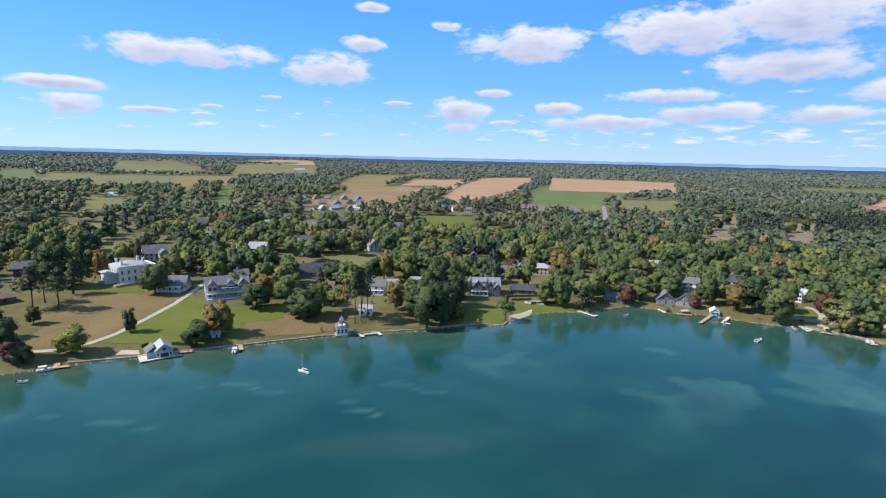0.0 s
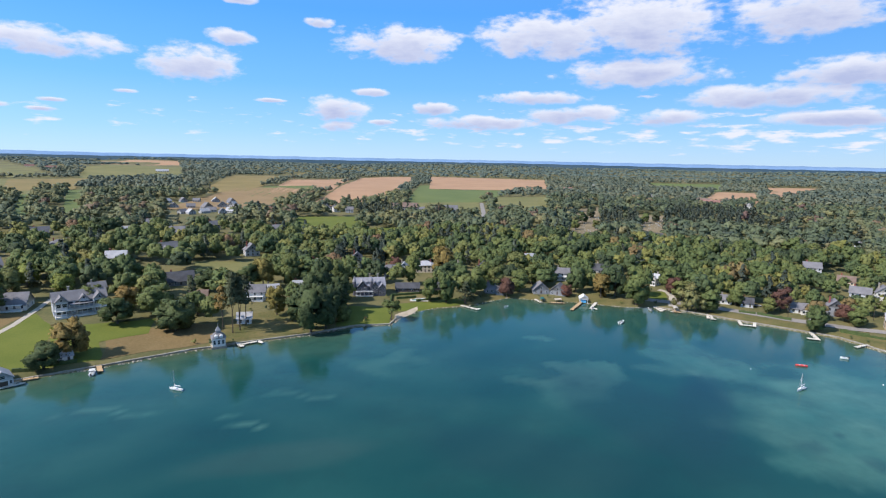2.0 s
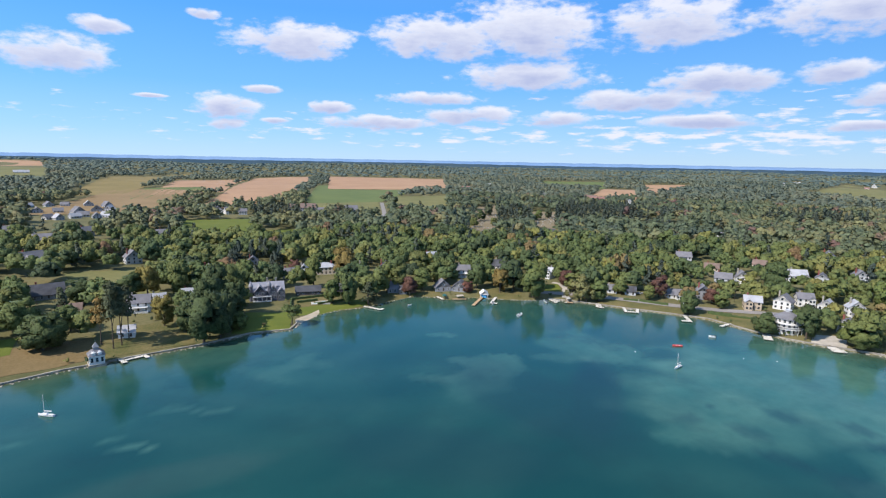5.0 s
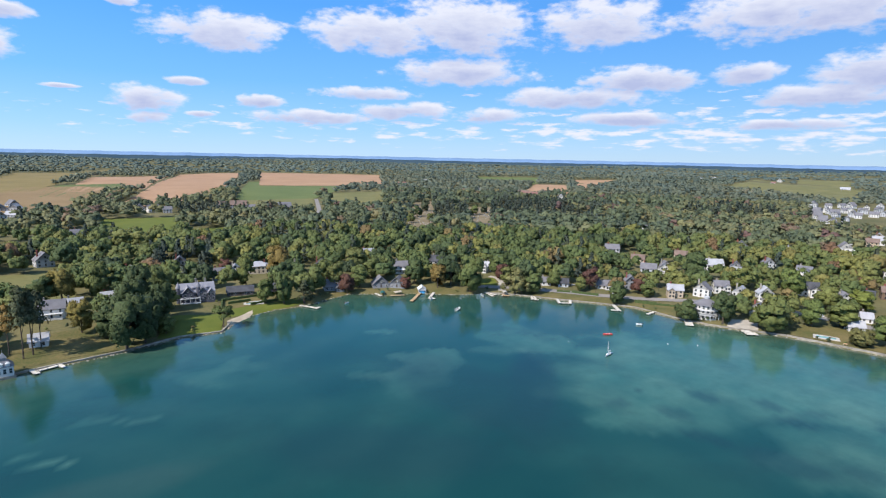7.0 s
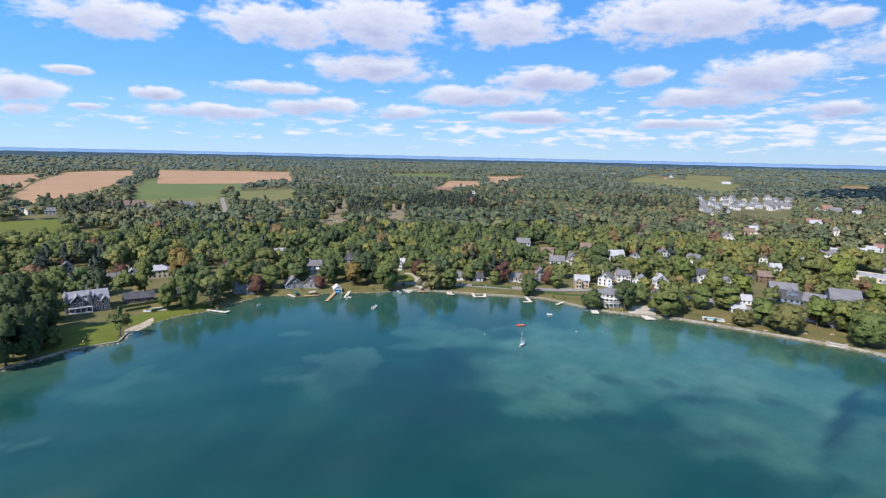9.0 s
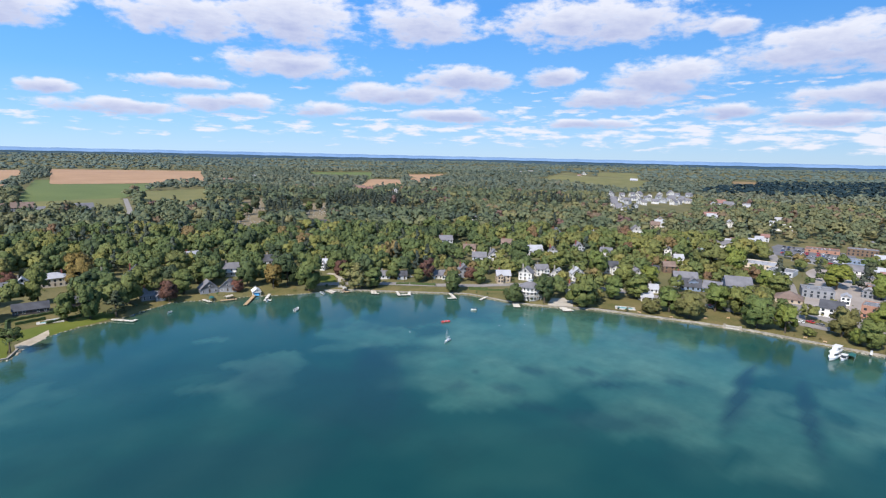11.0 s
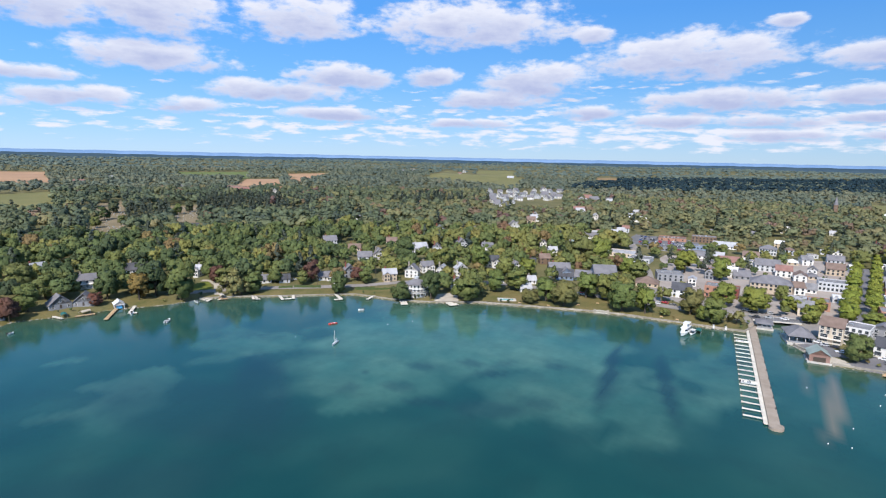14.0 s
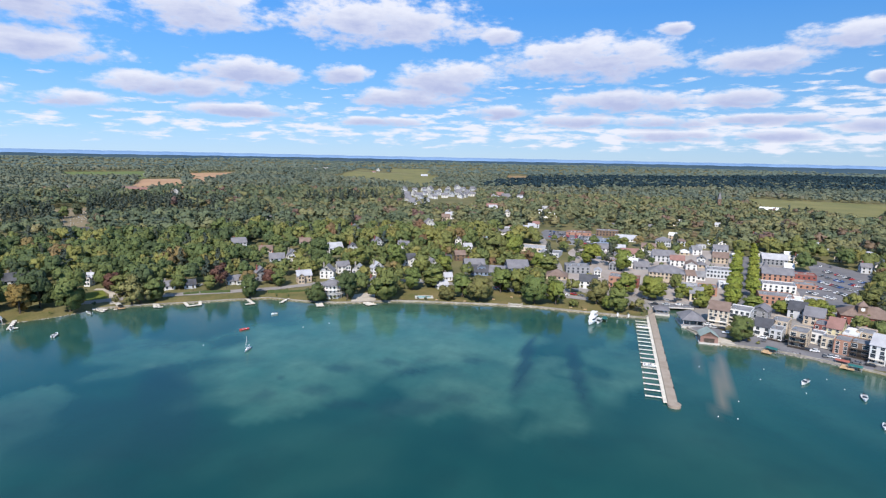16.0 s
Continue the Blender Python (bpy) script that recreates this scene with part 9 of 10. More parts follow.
def gabled_boat_shelter(x, y, turn):
    """A small open boat shelter: white gable and roof over a boat in a bright blue cover."""
    ob = new("boat_shelter")
    ob.matrix_basis = pose(x, y, 0, 0, 0, turn)
    roof, wall = Shape(), Shape()
    gable(roof, 5.2, 7.0, 3.3, 1.9, along="y")
    part("roof", roof.mesh("roof", WHITE_ROOF), ob)
    wall.box(-2.6, -3.45, 2.6, 2.6, -3.3, 3.3).add([(-2.6, -3.4, 3.3), (2.6, -3.4, 3.3), (0, -3.4, 5.2)], [(0, 1, 2), (2, 1, 0)])
    part("gable_front", wall.mesh("gable_front", WHITE), ob)
    for sx in (-2.5, 2.5):
        for sy in (-3.3, 0.0, 3.3):
            part("post", shared("shelter_post", lambda: Shape().box(-0.14, -0.14, -2.5, 0.14, 0.14, 3.4).mesh("post", WHITE)), ob, m=pose(sx, sy, 0))
    part("cover", Shape().prism([(-1.7, -3.2), (1.7, -3.2), (1.5, 3.2), (-1.5, 3.2)], 0.5, 2.5, 0.8).mesh("cover", BLUE_CANVAS), ob, "bright blue canvas boat cover")
    tagged(ob, "white gabled boat shelter over a blue-covered boat in the shallows", "boat shelter", "docks")


gabled_boat_shelter(173.2, 335.0, facing(173.2, 335.0, 6))
boat_lift(145.4, 340.4, 70, TEAL_CANVAS)
boat_lift(310.8, -56.2, 60, TEAL_CANVAS)
boat_lift(299.6, -88.6, 70, TEAL_CANVAS)
boat_lift(305.7, -84.9, 70, DULL_RED)
boat_lift(327.5, 28.6, 0, TEAL_CANVAS)
boat_lift(224.3, 305.6, 60, CONCRETE)
boat_lift(155.0, 337.3, 10, CREAM)
buoy(258.7, -61.1)
buoy(280.7, -73.2)
buoy(267.6, -45.2)
buoy(282.3, -48.7)
buoy(272.1, -20.6)
buoy(219.2, -24.8)
buoy(220.3, -31.6)
buoy(270.7, -77.5)
buoy(241.1, 181.6)
buoy(253.6, 172.9)
buoy(237.7, -33.6)
buoy(195.8, 208.1)


def tour_boat(x, y, turn):
    ob = new("tour_boat")
    ob.matrix_basis = pose(x, y, 0.2, 0, 0, turn)
    part("hull", hull_mesh(14, 4.4, 1.6, HULL), ob)
    part("lower_cabin", Shape().prism([(-5.5, -1.7), (2.5, -1.7), (4.2, -0.9), (4.2, 0.9), (2.5, 1.7), (-5.5, 1.7)], 1.2, 3.6, 0.97).mesh("lower_cabin", HULL), ob)
    part("cabin_windows", Shape().prism([(-5.2, -1.75), (2.4, -1.75), (4.1, -0.92), (4.1, 0.92), (2.4, 1.75), (-5.2, 1.75)], 2.2, 3.1, 0.985).mesh("cabin_windows", PANE), ob)
    part("upper_deck", Shape().box(-5.8, -1.8, 3.6, 3.2, 1.8, 3.8).mesh("upper_deck", WHITE), ob)
    part("wheelhouse", Shape().prism([(-0.5, -1.2), (1.8, -1.0), (1.8, 1.0), (-0.5, 1.2)], 3.8, 5.6, 0.9).mesh("wheelhouse", HULL), ob)
    part("awning", Shape().box(-5.6, -1.7, 5.6, -0.4, 1.7, 5.75).mesh("awning", WHITE), ob)
    for px in (-5.4, -3.0, -0.7):
        for py in (-1.6, 1.6):
            part("awning_post", shared("a_post", lambda: Shape().rod(0, 0, 3.8, 5.6, 0.05).mesh("awning_post", METAL)), ob, m=pose(px, py, 0))
    tagged(ob, "white two-deck tour boat moored at the park wall", "boat")


tour_boat(323.1, 35.0, 172)
motor_boat(324.9, 31.3, 172, 8.0, WHITE, canopy=True)


def boat_shed(x, y, w, d, h, wall, roof, off, label, rise=0.3, open_sides=False, base=0.4):
    """A shed over the water's edge; open_sides: a roof on posts over a deck."""
    ob = new("boat_shed")
    ob.matrix_basis = pose(x, y, 0, 0, 0, facing(x, y, off))
    part("deck", Shape().box(-w / 2 - 0.8, -d / 2 - 0.8, -2, w / 2 + 0.8, d / 2 + 0.8, base + 0.4).mesh("deck", CONCRETE), ob)
    if open_sides:
        for px in (-w / 2 + 0.3, -w / 6, w / 6, w / 2 - 0.3):
            for py in (-d / 2 + 0.3, 0, d / 2 - 0.3):
                part("post", Shape().box(px - 0.13, py - 0.13, base, px + 0.13, py + 0.13, h).mesh("post", WHITE), ob)
        part("roof", hip(Shape(), w, d, h, min(w, d) * rise, 0.9).mesh("roof", roof), ob)
        part("railing", Shape().box(-w / 2, -d / 2, base + 1.2, w / 2, -d / 2 + 0.1, base + 1.35).box(-w / 2, -d / 2 + 0.02, base + 0.4, w / 2, -d / 2 + 0.06, base + 1.2).mesh("railing", GREY), ob)
    else:
        part("wall", walls(Shape(), w, d, h, w * rise, "y", deep=0.5).mesh("wall", wall), ob)
        part("roof", gable(Shape(), w, d, h, w * rise, along="y").mesh("roof", roof), ob)
        part("door", Shape().box(-w * 0.3, -d / 2 - 0.08, base + 0.4, w * 0.3, -d / 2, h * 0.75).mesh("door", DARK_WOOD), ob)
        for py in (-d / 4, d / 4):
            window_parts(ob, -w / 2, py, h * 0.6, -90, 1.2, 1.2)
    FOOTPRINTS.append((x, y, max(w, d) * 0.6))
    tagged(ob, label, "boat shed")


boat_shed(315.1, -26.4, 8.6, 9.0, 4.2, SHED_BROWN, GREEN_SHINGLE, 12, "red-brown boat shed with a grey-green gable roof over water", 0.32)
boat_shed(344.6, -18.9, 11.5, 15.0, 5.0, WHITE, SLATE, 14, "open lakeside pavilion with a broad grey hipped roof", 0.34, True, 0.8)
boat_shed(362.5, -2.7, 7.5, 9.0, 3.6, WHITE, SLATE, 6, "small open pavilion with grey roof at the pier root", 0.2, True, 0.5)


def bridge(x, y, turn, length, wide):
    ob = tagged(new("bridge"), "low concrete road bridge with railings over the inlet", "bridge", kind="structure")
    ob.matrix_basis = pose(x, y, 0, 0, 0, turn)
    part("deck", Shape().box(-length / 2, -wide / 2, 1.7, length / 2, wide / 2, 2.35).mesh("deck", CONCRETE), ob)
    part("roadway", Shape().box(-length / 2, -wide / 2 + 1.5, 2.355, length / 2, wide / 2 - 1.5, 2.40).mesh("roadway", ASPHALT), ob)
    for sx in (-length / 2 + 1.2, length / 2 - 1.2):
        part("abutment", Shape().box(sx - 1.2, -wide / 2 + 0.1, -3, sx + 1.2, wide / 2 - 0.1, 1.69).mesh("abutment", STONE), ob)
    for side in (-1, 1):
        rail = Shape().box(-length / 2, side * (wide / 2 - 0.2) - 0.06, 3.3, length / 2, side * (wide / 2 - 0.2) + 0.06, 3.42)
        for k in range(int(length / 1.5)):
            rail.box(-length / 2 + 1.5 * k, side * (wide / 2 - 0.2) - 0.05, 2.36, -length / 2 + 1.5 * k + 0.1, side * (wide / 2 - 0.2) + 0.05, 3.3)
        part("railing", rail.mesh("railing", METAL), ob)


bridge(378, -8, 105, 26, 11)
for x, y, paint in ((379.5, -13, 0), (377, -5, 2), (374.8, 2, 1)):
    car(x, y, 105, paint, 2.41)



# ---- the shore walls ----
sea_wall("sea_wall_park", "long pale stone wall along the lakeside park", SHORE[32:40], STONE)
sea_wall("sea_wall_road", "low stone wall along the lakeside road", SHORE[25:33], STONE, 0.9)
sea_wall("sea_wall_west", "low rough stone wall below the western lawns", SHORE[5:13], STONE, 0.9)
sea_wall("sea_wall_point", "low pale kerb of stone round the lawn on the point", SHORE[11:15], STONE, 0.8, 0.7, 0.5)
sea_wall("sea_wall_row", "low tan stone wall below the lakeside row", SHORE[45:51], STONE, 1.0)
sea_wall("sea_wall_inlet", "stone wall beside the pier and inlet", SHORE[39:45], STONE, 1.2, 0.8, 0.4)


def park_steps(x, y):
    ob = new("stone_steps")
    ob.matrix_basis = pose(x, y, 0, 0, 0, facing(x, y))
    for k in range(5):
        part("step", Shape().box(-3.5, -2.4 + 0.45 * k, -0.5, 3.5, -1.95 + 0.45 * k + 2, 0.3 + 0.18 * k).mesh("step", CONCRETE), ob)
    for sx in (-4.1, 4.1):
        part("pier_block", Shape().box(sx - 0.6, -2.6, -1, sx + 0.6, 1.2, 1.5).box(sx - 0.7, -2.7, 1.5, sx + 0.7, 1.3, 1.7).mesh("pier_block", STONE), ob)
    tagged(ob, "pale stone landing steps in the park wall", "steps")


park_steps(338.5, 86.1)


def hedge(ax, ay, bx, by, high=1.6, wide=1.2):
    a, b = Vector((ax, ay)), Vector((bx, by))
    n = max(2, int((b - a).length / 1.6))
    s = Shape()
    for k in range(n):
        p, q = a.lerp(b, k / n), a.lerp(b, (k + 1) / n)
        z = float(height(p.x, p.y))
        side = Vector((-(q - p).y, (q - p).x)).normalized() * wide / 2
        top = z + high * (0.94 + 0.1 * math.sin(k * 2.1))
        s.add([(*(p - side), z - 0.3), (*(q - side), z - 0.3), (*(q + side), z - 0.3), (*(p + side), z - 0.3), (*(p - side * 0.85), top), (*(q - side * 0.85), top), (*(q + side * 0.85), top), (*(p + side * 0.85), top)],
              [(4, 5, 6, 7), (0, 1, 5, 4), (1, 2, 6, 5), (2, 3, 7, 6), (3, 0, 4, 7)])
    return tagged(new("hedge", s.mesh("hedge", HEDGE)), "clipped green hedge bordering a garden", "hedge", "garden hedges")


def swimming_pool(x, y, turn, length, wide):
    ob = new("swimming_pool")
    ob.matrix_basis = pose(x, y, float(height(x, y)) + 0.15, 0, 0, turn)
    part("rim", Shape().box(-length / 2 - 1.6, -wide / 2 - 1.6, -0.6, length / 2 + 1.6, -wide / 2, 0.12).box(-length / 2 - 1.6, wide / 2, -0.6, length / 2 + 1.6, wide / 2 + 1.6, 0.12).box(-length / 2 - 1.6, -wide / 2, -0.6, -length / 2, wide / 2, 0.12).box(length / 2, -wide / 2, -0.6, length / 2 + 1.6, wide / 2, 0.12).mesh("rim", CONCRETE), ob)
    part("pool_water", Shape().box(-length / 2, -wide / 2, -0.6, length / 2, wide / 2, 0.02).mesh("pool_water", POOL), ob)
    tagged(ob, "pale blue swimming pool with a concrete rim", "pool")


def utility_pole(x, y, turn):
    ob = new("utility_pole")
    ob.matrix_basis = pose(x, y, float(height(x, y)), 0, 0, turn)
    part("pole", shared("u_pole", lambda: Shape().rod(0, 0, -1, 9.5, 0.15, 8, 0.1).mesh("pole", DARK_WOOD)), ob)
    part("crossarm", shared("u_arm", lambda: Shape().box(-1.1, -0.08, 8.7, 1.1, 0.08, 8.9).mesh("crossarm", DARK_WOOD)), ob)
    tagged(ob, "dark wooden utility pole beside the lakeside road", "pole", "utility poles")


def park_post(x, y):
    ob = new("dock_pedestal")
    ob.matrix_basis = pose(x, y, 1.1, 0, 0, facing(x, y))
    part("cabinet", shared("ped", lambda: Shape().prism([(-0.5, -0.4), (0.5, -0.4), (0.5, 0.4), (-0.5, 0.4)], 0, 1.9, 0.9).mesh("cabinet", WHITE)), ob)
    part("cap", shared("ped_cap", lambda: Shape().prism([(-0.6, -0.5), (0.6, -0.5), (0.6, 0.5), (-0.6, 0.5)], 1.9, 2.15, 0.7).mesh("cap", PALE_GREY)), ob)
    tagged(ob, "white service pedestal on the park wall", "pedestal", "pedestals on the wall")


def bench(x, y, off=0):
    ob = new("park_bench")
    ob.matrix_basis = pose(x, y, float(height(x, y)) + 0.1, 0, 0, facing(x, y, off))
    part("seat", shared("b_seat", lambda: Shape().box(-0.9, -0.25, 0.42, 0.9, 0.25, 0.5).mesh("seat", TAN_PLANK)), ob)
    part("backrest", shared("b_back", lambda: Shape().box(-0.9, 0.24, 0.55, 0.9, 0.31, 0.95).mesh("backrest", TAN_PLANK)), ob)
    for sx in (-0.75, 0.75):
        part("leg", shared("b_leg", lambda: Shape().box(-0.06, -0.22, -0.2, 0.06, 0.28, 0.42).mesh("leg", CONCRETE)), ob, m=pose(sx, 0, 0))
    tagged(ob, "wooden park bench facing the lake", "bench", "park benches")


def grave_stones(corners, count):
    rng = random.Random(count)
    a, b, c, d = [Vector(p) for p in corners]
    s = Shape()
    for k in range(count):
        u, v = rng.random(), rng.random()
        p = (a * (1 - u) + b * u) * (1 - v) + (d * (1 - u) + c * u) * v
        z, w, h = float(height(p.x, p.y)), rng.uniform(0.35, 0.7), rng.uniform(0.8, 1.9)
        s.box(p.x - w, p.y - 0.2, z - 0.3, p.x + w, p.y + 0.2, z + h)
    tagged(new("grave_stones", s.mesh("grave_stones", CONCRETE)), "scattered pale stones on the worn grass", "stones", kind="stuff")


hedge(43.9, 360.8, 79.5, 367.0)
hedge(43.9, 360.8, 40.7, 341.6)
hedge(58.7, 346.6, 76.2, 350.8)
hedge(46.4, 353.0, 60.0, 355.5)
hedge(-83.9, 353.7, -76.6, 373.7)
hedge(-122.6, 259.5, -110.1, 263.4)
hedge(-144.1, 249.9, -142.3, 252.7)
hedge(-131.7, 255.0, -123.7, 255.7)
hedge(267.6, 284.4, 278.6, 269.3, 1.8)
hedge(259.9, 291.4, 267.0, 285.0, 1.5)
hedge(289.3, 246.4, 296.7, 235.0, 2.2)
hedge(296.7, 235.0, 305.9, 222.9, 1.4)
swimming_pool(61.2, 350.7, -8, 9, 4.5)
swimming_pool(327.6, 146.8, -60, 9, 4)
utility_pole(326.5, 257.7, 60)
utility_pole(313.7, 266.3, 60)
utility_pole(331.0, 212.9, 60)
utility_pole(269.6, 292.8, 60)
utility_pole(281.5, 275.0, 60)
park_post(339.7, 22.0)
park_post(340.2, 15.7)
bench(329.5, 118.0)
bench(341.1, 102.0)
bench(351.6, 92.3)
bench(344.7, 51.2)
bench(344.4, 42.2)
bench(324.2, 135.9)
bench(347.7, 76.5)
grave_stones([(295.0, 617.7), (332.0, 614.0), (480.9, 891.6), (441.5, 886.7)], 110)
grave_stones([(395.9, 621.6), (454.2, 662.2), (529.3, 772.6), (491.3, 781.4)], 70)


# ---- woodland behind the shore, joined by distance ----
def in_town(p):
    return inside(TOWN[0], p[:, 0], p[:, 1]) | inside(TOWN[1], p[:, 0], p[:, 1]) | inside(TOWN[2], p[:, 0], p[:, 1])


# dark groves of spruce among the broad trees: middle and radius
GROVES = [(448, 722, 95), (572, 694, 110), (76, 852, 70), (640, 790, 70), (300, 600, 45), (-330, 560, 60), (-250, 430, 40), (845, 545, 80), (30, 470, 30), (150, 560, 40)]


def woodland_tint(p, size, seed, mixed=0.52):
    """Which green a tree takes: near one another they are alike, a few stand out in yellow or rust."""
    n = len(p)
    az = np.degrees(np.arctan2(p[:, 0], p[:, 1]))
    # darker picks between bearings 12 and 58, lighter to the east and far west
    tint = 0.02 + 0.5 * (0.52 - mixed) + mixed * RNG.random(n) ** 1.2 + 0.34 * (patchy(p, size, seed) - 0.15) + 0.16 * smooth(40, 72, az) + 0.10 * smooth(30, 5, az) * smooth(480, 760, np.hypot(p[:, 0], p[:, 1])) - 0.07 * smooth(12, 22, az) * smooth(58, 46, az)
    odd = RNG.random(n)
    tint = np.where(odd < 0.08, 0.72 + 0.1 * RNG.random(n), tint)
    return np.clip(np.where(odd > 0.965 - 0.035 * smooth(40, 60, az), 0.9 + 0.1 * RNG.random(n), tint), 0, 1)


def split_spruce(p, share):
    """Picks the places where a spruce stands: thick in the groves, few elsewhere."""
    odds = np.full(len(p), share)
    for x, y, r in GROVES:
        odds = np.maximum(odds, 0.85 * smooth(r * 1.25, r * 0.6, np.hypot(p[:, 0] - x, p[:, 1] - y)))
    pick = RNG.random(len(p)) < odds
    return p[~pick], p[pick]


def plant():
    near_t = [template(k, 16, 13, 0.038, "broad", 5, 1) for k in range(7)]
    near_s = [template(9, 12, 14, 0.045, "pine", 4, 1), template(10, 11, 14, 0.045, "pine", 4, 1)]
    mid_t = [template(20 + k, 6, 7, 0.075, "broad", 4, 1) for k in range(6)]
    mid_s = [template(29, 7, 7, 0.07, "pine", 4, 1), template(30, 7, 7, 0.07, "pine", 4, 1)]
    far_t = [template(40 + k, 4, 2, 0.13, "broad", 4, 1) for k in range(4)]
    haze_t = [template(60 + k, 3, 0, 0.2, "broad", 4, 1) for k in range(3)]
    p = free(lattice(11.6, 240, 640), 4.4)
    p = p[RNG.random(len(p)) < 0.34 + 1.15 * patchy(p, 30, 3) - 0.20 * (p[:, 0] < 0)]
    p = p[~in_town(p) | (RNG.random(len(p)) < 0.62)]
    p, q = split_spruce(p, 0.07)
    high = (9.5 + 6.5 * RNG.random(len(p)) + 7.5 * patchy(p, 26, 6)) * np.where(in_town(p), 0.66, 1.0)
    az, r = np.degrees(np.arctan2(p[:, 0], p[:, 1])), np.hypot(p[:, 0], p[:, 1])
    high = high * (1 - 0.30 * smooth(42, 50, az) * smooth(560, 500, r))
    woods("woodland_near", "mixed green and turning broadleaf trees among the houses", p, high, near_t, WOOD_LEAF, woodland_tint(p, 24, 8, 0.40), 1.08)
    woods("spruces_near", "dark ragged spruces among the broadleaf trees", q, 14 + 8 * RNG.random(len(q)), near_s, SPRUCE_LEAF, RNG.random(len(q)), 0.95)
    p = free(lattice(14.8, 640, 1250), 4.8)
    p = p[RNG.random(len(p)) < 0.36 + 1.1 * patchy(p, 62, 5) - 0.26 * (p[:, 0] < 0)]
    p = p[~in_town(p) | (RNG.random(len(p)) < 0.85)]
    p, q = split_spruce(p, 0.05)
    high = (9.0 + 5.5 * RNG.random(len(p)) + 8.0 * patchy(p, 45, 9)) * np.where(in_town(p), 0.7, 1.0)
    # younger trees below the new houses
    az, r = np.degrees(np.arctan2(p[:, 0], p[:, 1])), np.hypot(p[:, 0], p[:, 1])
    high = high * (1 - 0.35 * smooth(61, 64, az) * smooth(74, 71, az) * smooth(780, 850, r) * smooth(1100, 1000, r))
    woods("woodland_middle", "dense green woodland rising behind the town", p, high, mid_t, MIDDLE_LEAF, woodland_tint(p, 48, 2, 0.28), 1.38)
    woods("spruces_middle", "dark pointed spruces standing in groves", q, 14 + 8 * RNG.random(len(q)), mid_s, SPRUCE_LEAF, RNG.random(len(q)), 1.0)
    p = free(lattice(21.0, 1250, 2500), 5)
    p = p[RNG.random(len(p)) < 0.55 + 0.8 * patchy(p, 260, 4)]
    high = 11 + 7 * RNG.random(len(p))
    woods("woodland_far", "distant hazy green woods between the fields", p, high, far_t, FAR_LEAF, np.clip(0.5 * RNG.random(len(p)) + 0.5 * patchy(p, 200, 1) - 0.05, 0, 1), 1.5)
    p = free(lattice(48.0, 2500, 4650), 5)
    dark = inside(np.array(CLOUD_SHADE), p[:, 0], p[:, 1])
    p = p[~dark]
    p = p[RNG.random(len(p)) < 0.55 + 1.0 * patchy(p, 420, 6)]
    high = 12 + 7 * RNG.random(len(p))
    woods("woodland_horizon", "woods reaching to the horizon, coloured blue-green for haze", p, high, haze_t, HAZE_LEAF, np.clip(0.4 * RNG.random(len(p)) + 0.6 * patchy(p, 330, 2), 0, 1), 2.9)
    # the band of woods that is painted dark for the cloud's shadow
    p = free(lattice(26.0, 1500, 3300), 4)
    p = p[inside(np.array(CLOUD_SHADE), p[:, 0], p[:, 1])]
    woods("spruce_woods", "band of woods below the hills, coloured dark as under cloud shadow", p, 15 + 6 * RNG.random(len(p)), far_t, SHADE_LEAF, RNG.random(len(p)), 1.8)


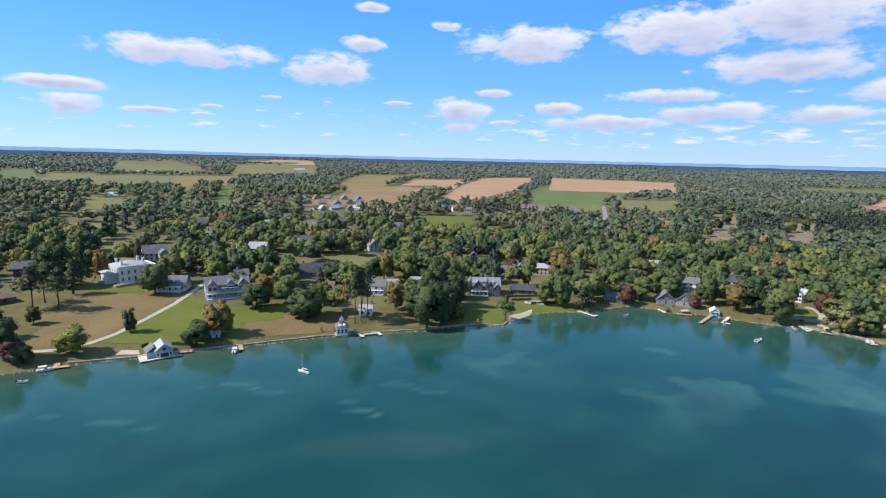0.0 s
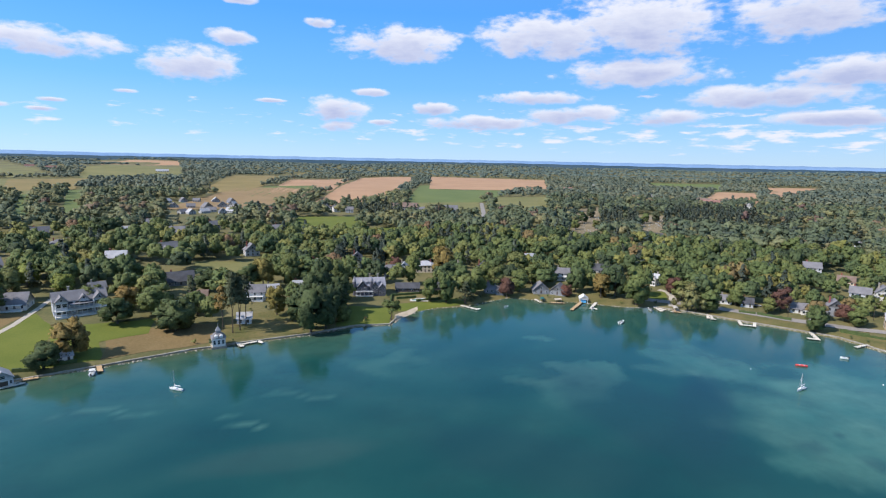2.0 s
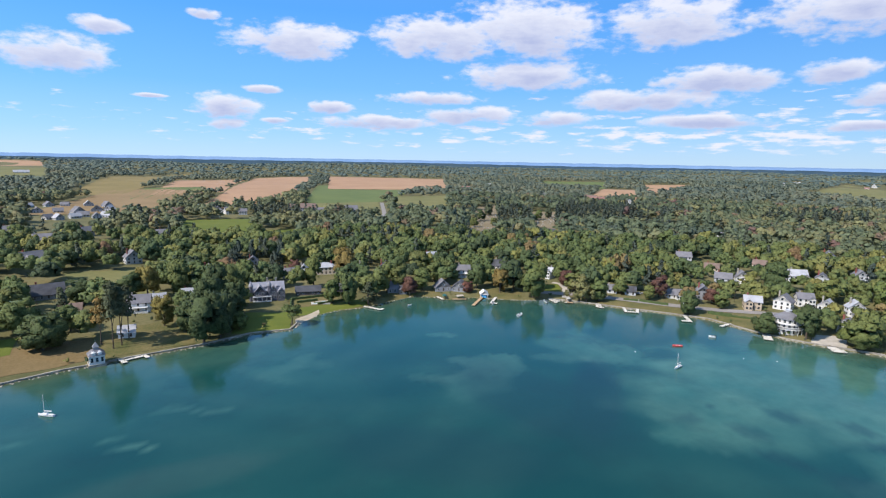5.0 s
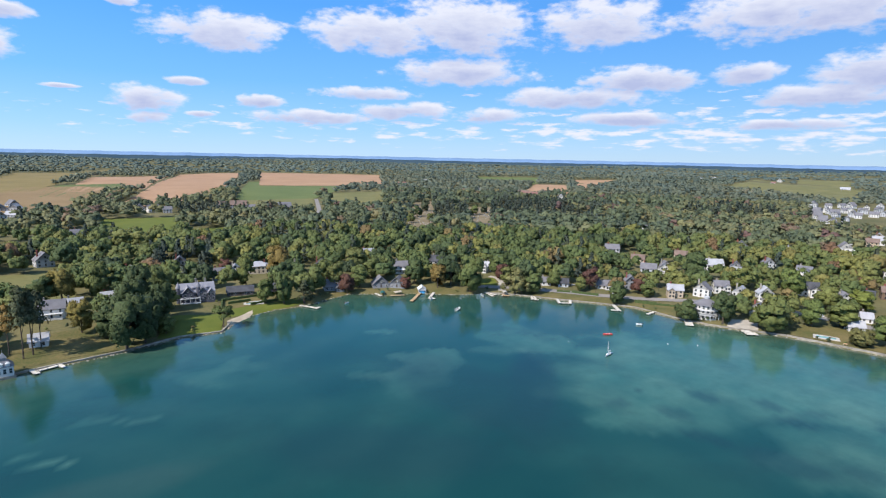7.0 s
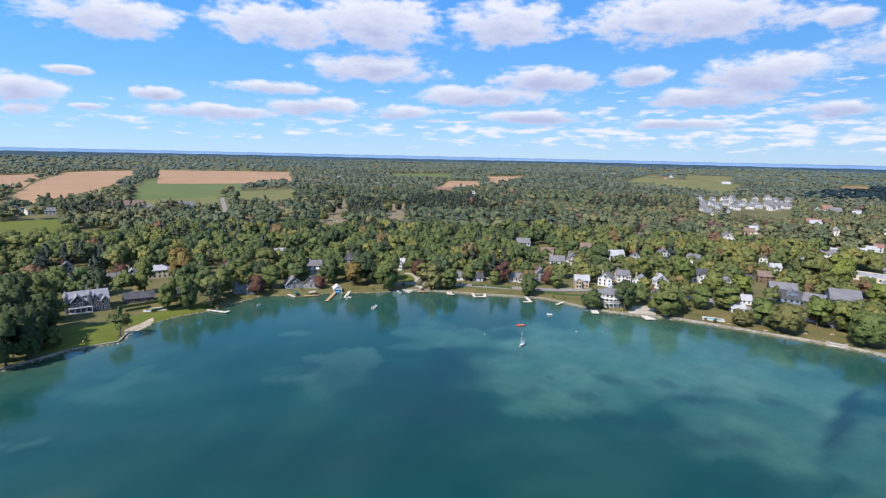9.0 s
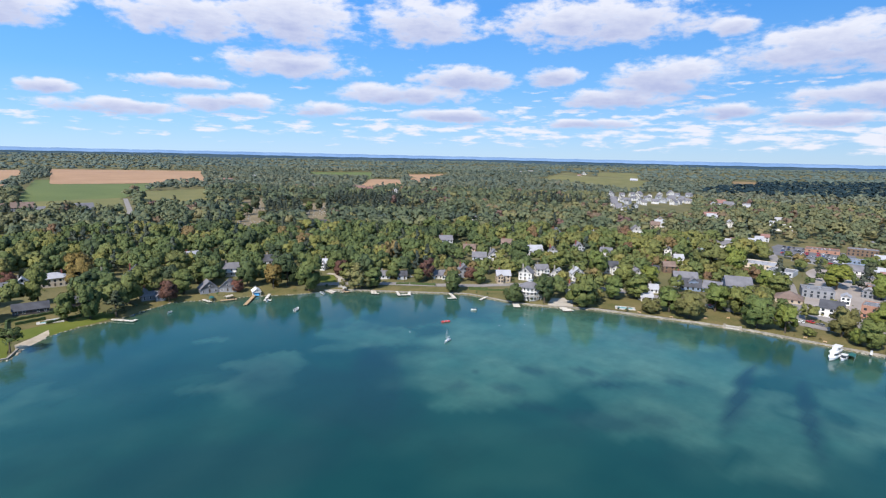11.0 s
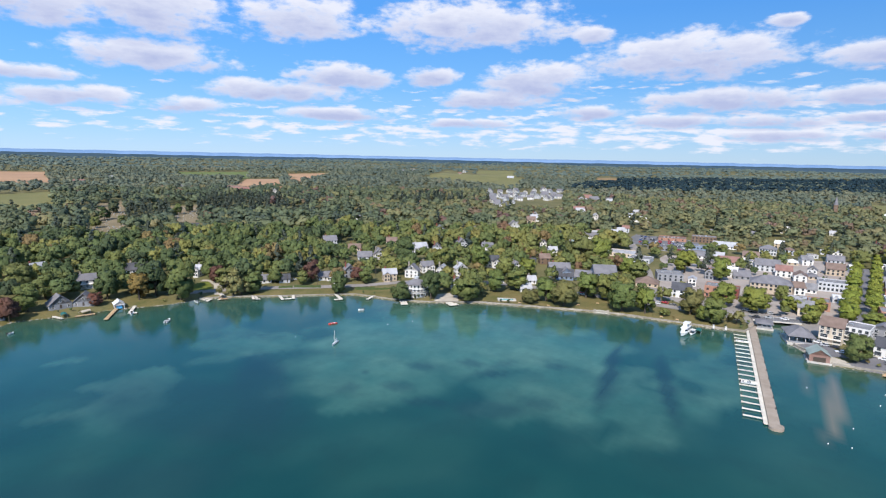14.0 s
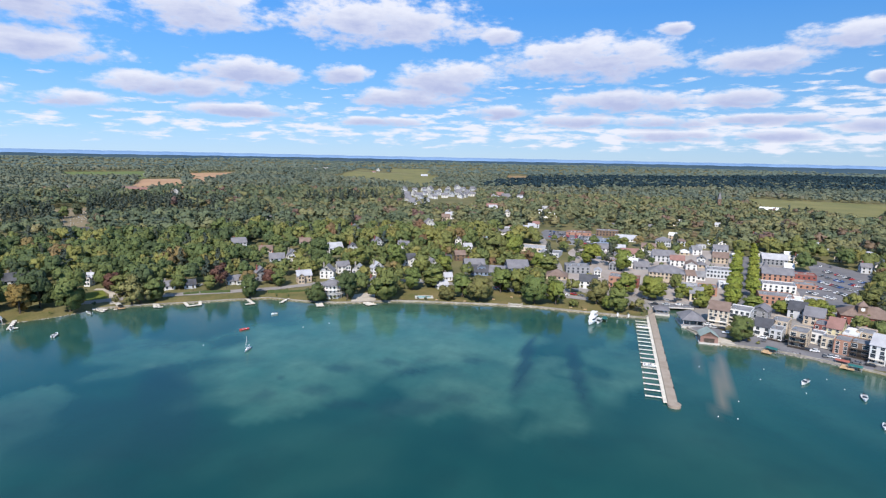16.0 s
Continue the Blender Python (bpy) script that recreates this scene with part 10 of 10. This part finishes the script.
def undergrowth():
    """Bushes along the shore and between the houses, and loose stones at the water's edge."""
    bush = [template(80 + k, 4, 7, 0.11, "broad", 5, 1) for k in range(3)]
    p = lattice(6.5, 240, 560)
    s = inland(p[:, 0], p[:, 1])
    shore = (s > 2.5) & (s < 7) & (patchy(p, 16, 2) > 0.52)
    yards = np.zeros(len(p), bool)
    for x, y, r in FOOTPRINTS:
        d = np.hypot(p[:, 0] - x, p[:, 1] - y)
        yards |= (d > r * 0.95) & (d < r * 1.35)
    yards &= (s > 8) & (RNG.random(len(p)) < 0.30)
    for line, wide in TRACKS:
        near = off_line(line, p[:, 0], p[:, 1]) < wide
        shore, yards = shore & ~near, yards & ~near
    for area in CLEARINGS:
        yards &= ~inside(area, p[:, 0], p[:, 1])
    for x, y, r in FOOTPRINTS:
        near = (np.abs(p[:, 0] - x) < r * 0.7) & (np.abs(p[:, 1] - y) < r * 0.7)
        yards &= ~near
    p = p[shore | yards]
    woods("bushes", "low green bushes along the shore and between the houses", p, 1.2 + 2.0 * RNG.random(len(p)), bush, WOOD_LEAF, RNG.random(len(p)) ** 1.3)
    line = np.repeat(SHORE[4:49], 1, 0)
    verts, quads = [], []
    cube = np.array([(-1, -1, -1), (1, -1, -1), (1, 1, -1), (-1, 1, -1), (-0.7, -0.7, 0.8), (0.7, -0.8, 0.7), (0.7, 0.7, 0.9), (-0.8, 0.7, 0.7)])
    faces = np.array([(0, 1, 5, 4), (1, 2, 6, 5), (2, 3, 7, 6), (3, 0, 4, 7), (4, 5, 6, 7)])
    for a, b in zip(line[:-1], line[1:]):
        n = int(np.linalg.norm(b - a) * 1.1)
        for k in range(n):
            c = a + (b - a) * RNG.random()
            size = 0.2 + 0.35 * RNG.random() ** 2
            turn = RNG.random() * 6.283
            way = (b - a) / np.linalg.norm(b - a)
            c = c + np.array([way[1], -way[0]]) * (0.3 + 1.4 * RNG.random())
            q = cube * size * (0.7 + 0.6 * RNG.random(3))
            q = np.stack([q[:, 0] * math.cos(turn) - q[:, 1] * math.sin(turn) + c[0], q[:, 0] * math.sin(turn) + q[:, 1] * math.cos(turn) + c[1], q[:, 2] - 0.05], -1)
            quads.append(faces + 8 * len(verts))
            verts.append(q)
    tagged(new("shore_stones", quads_mesh("shore_stones", np.concatenate(verts), np.concatenate(quads), [STONE])), "loose grey stones along the water's edge", "stones", kind="stuff")


plant()
undergrowth()
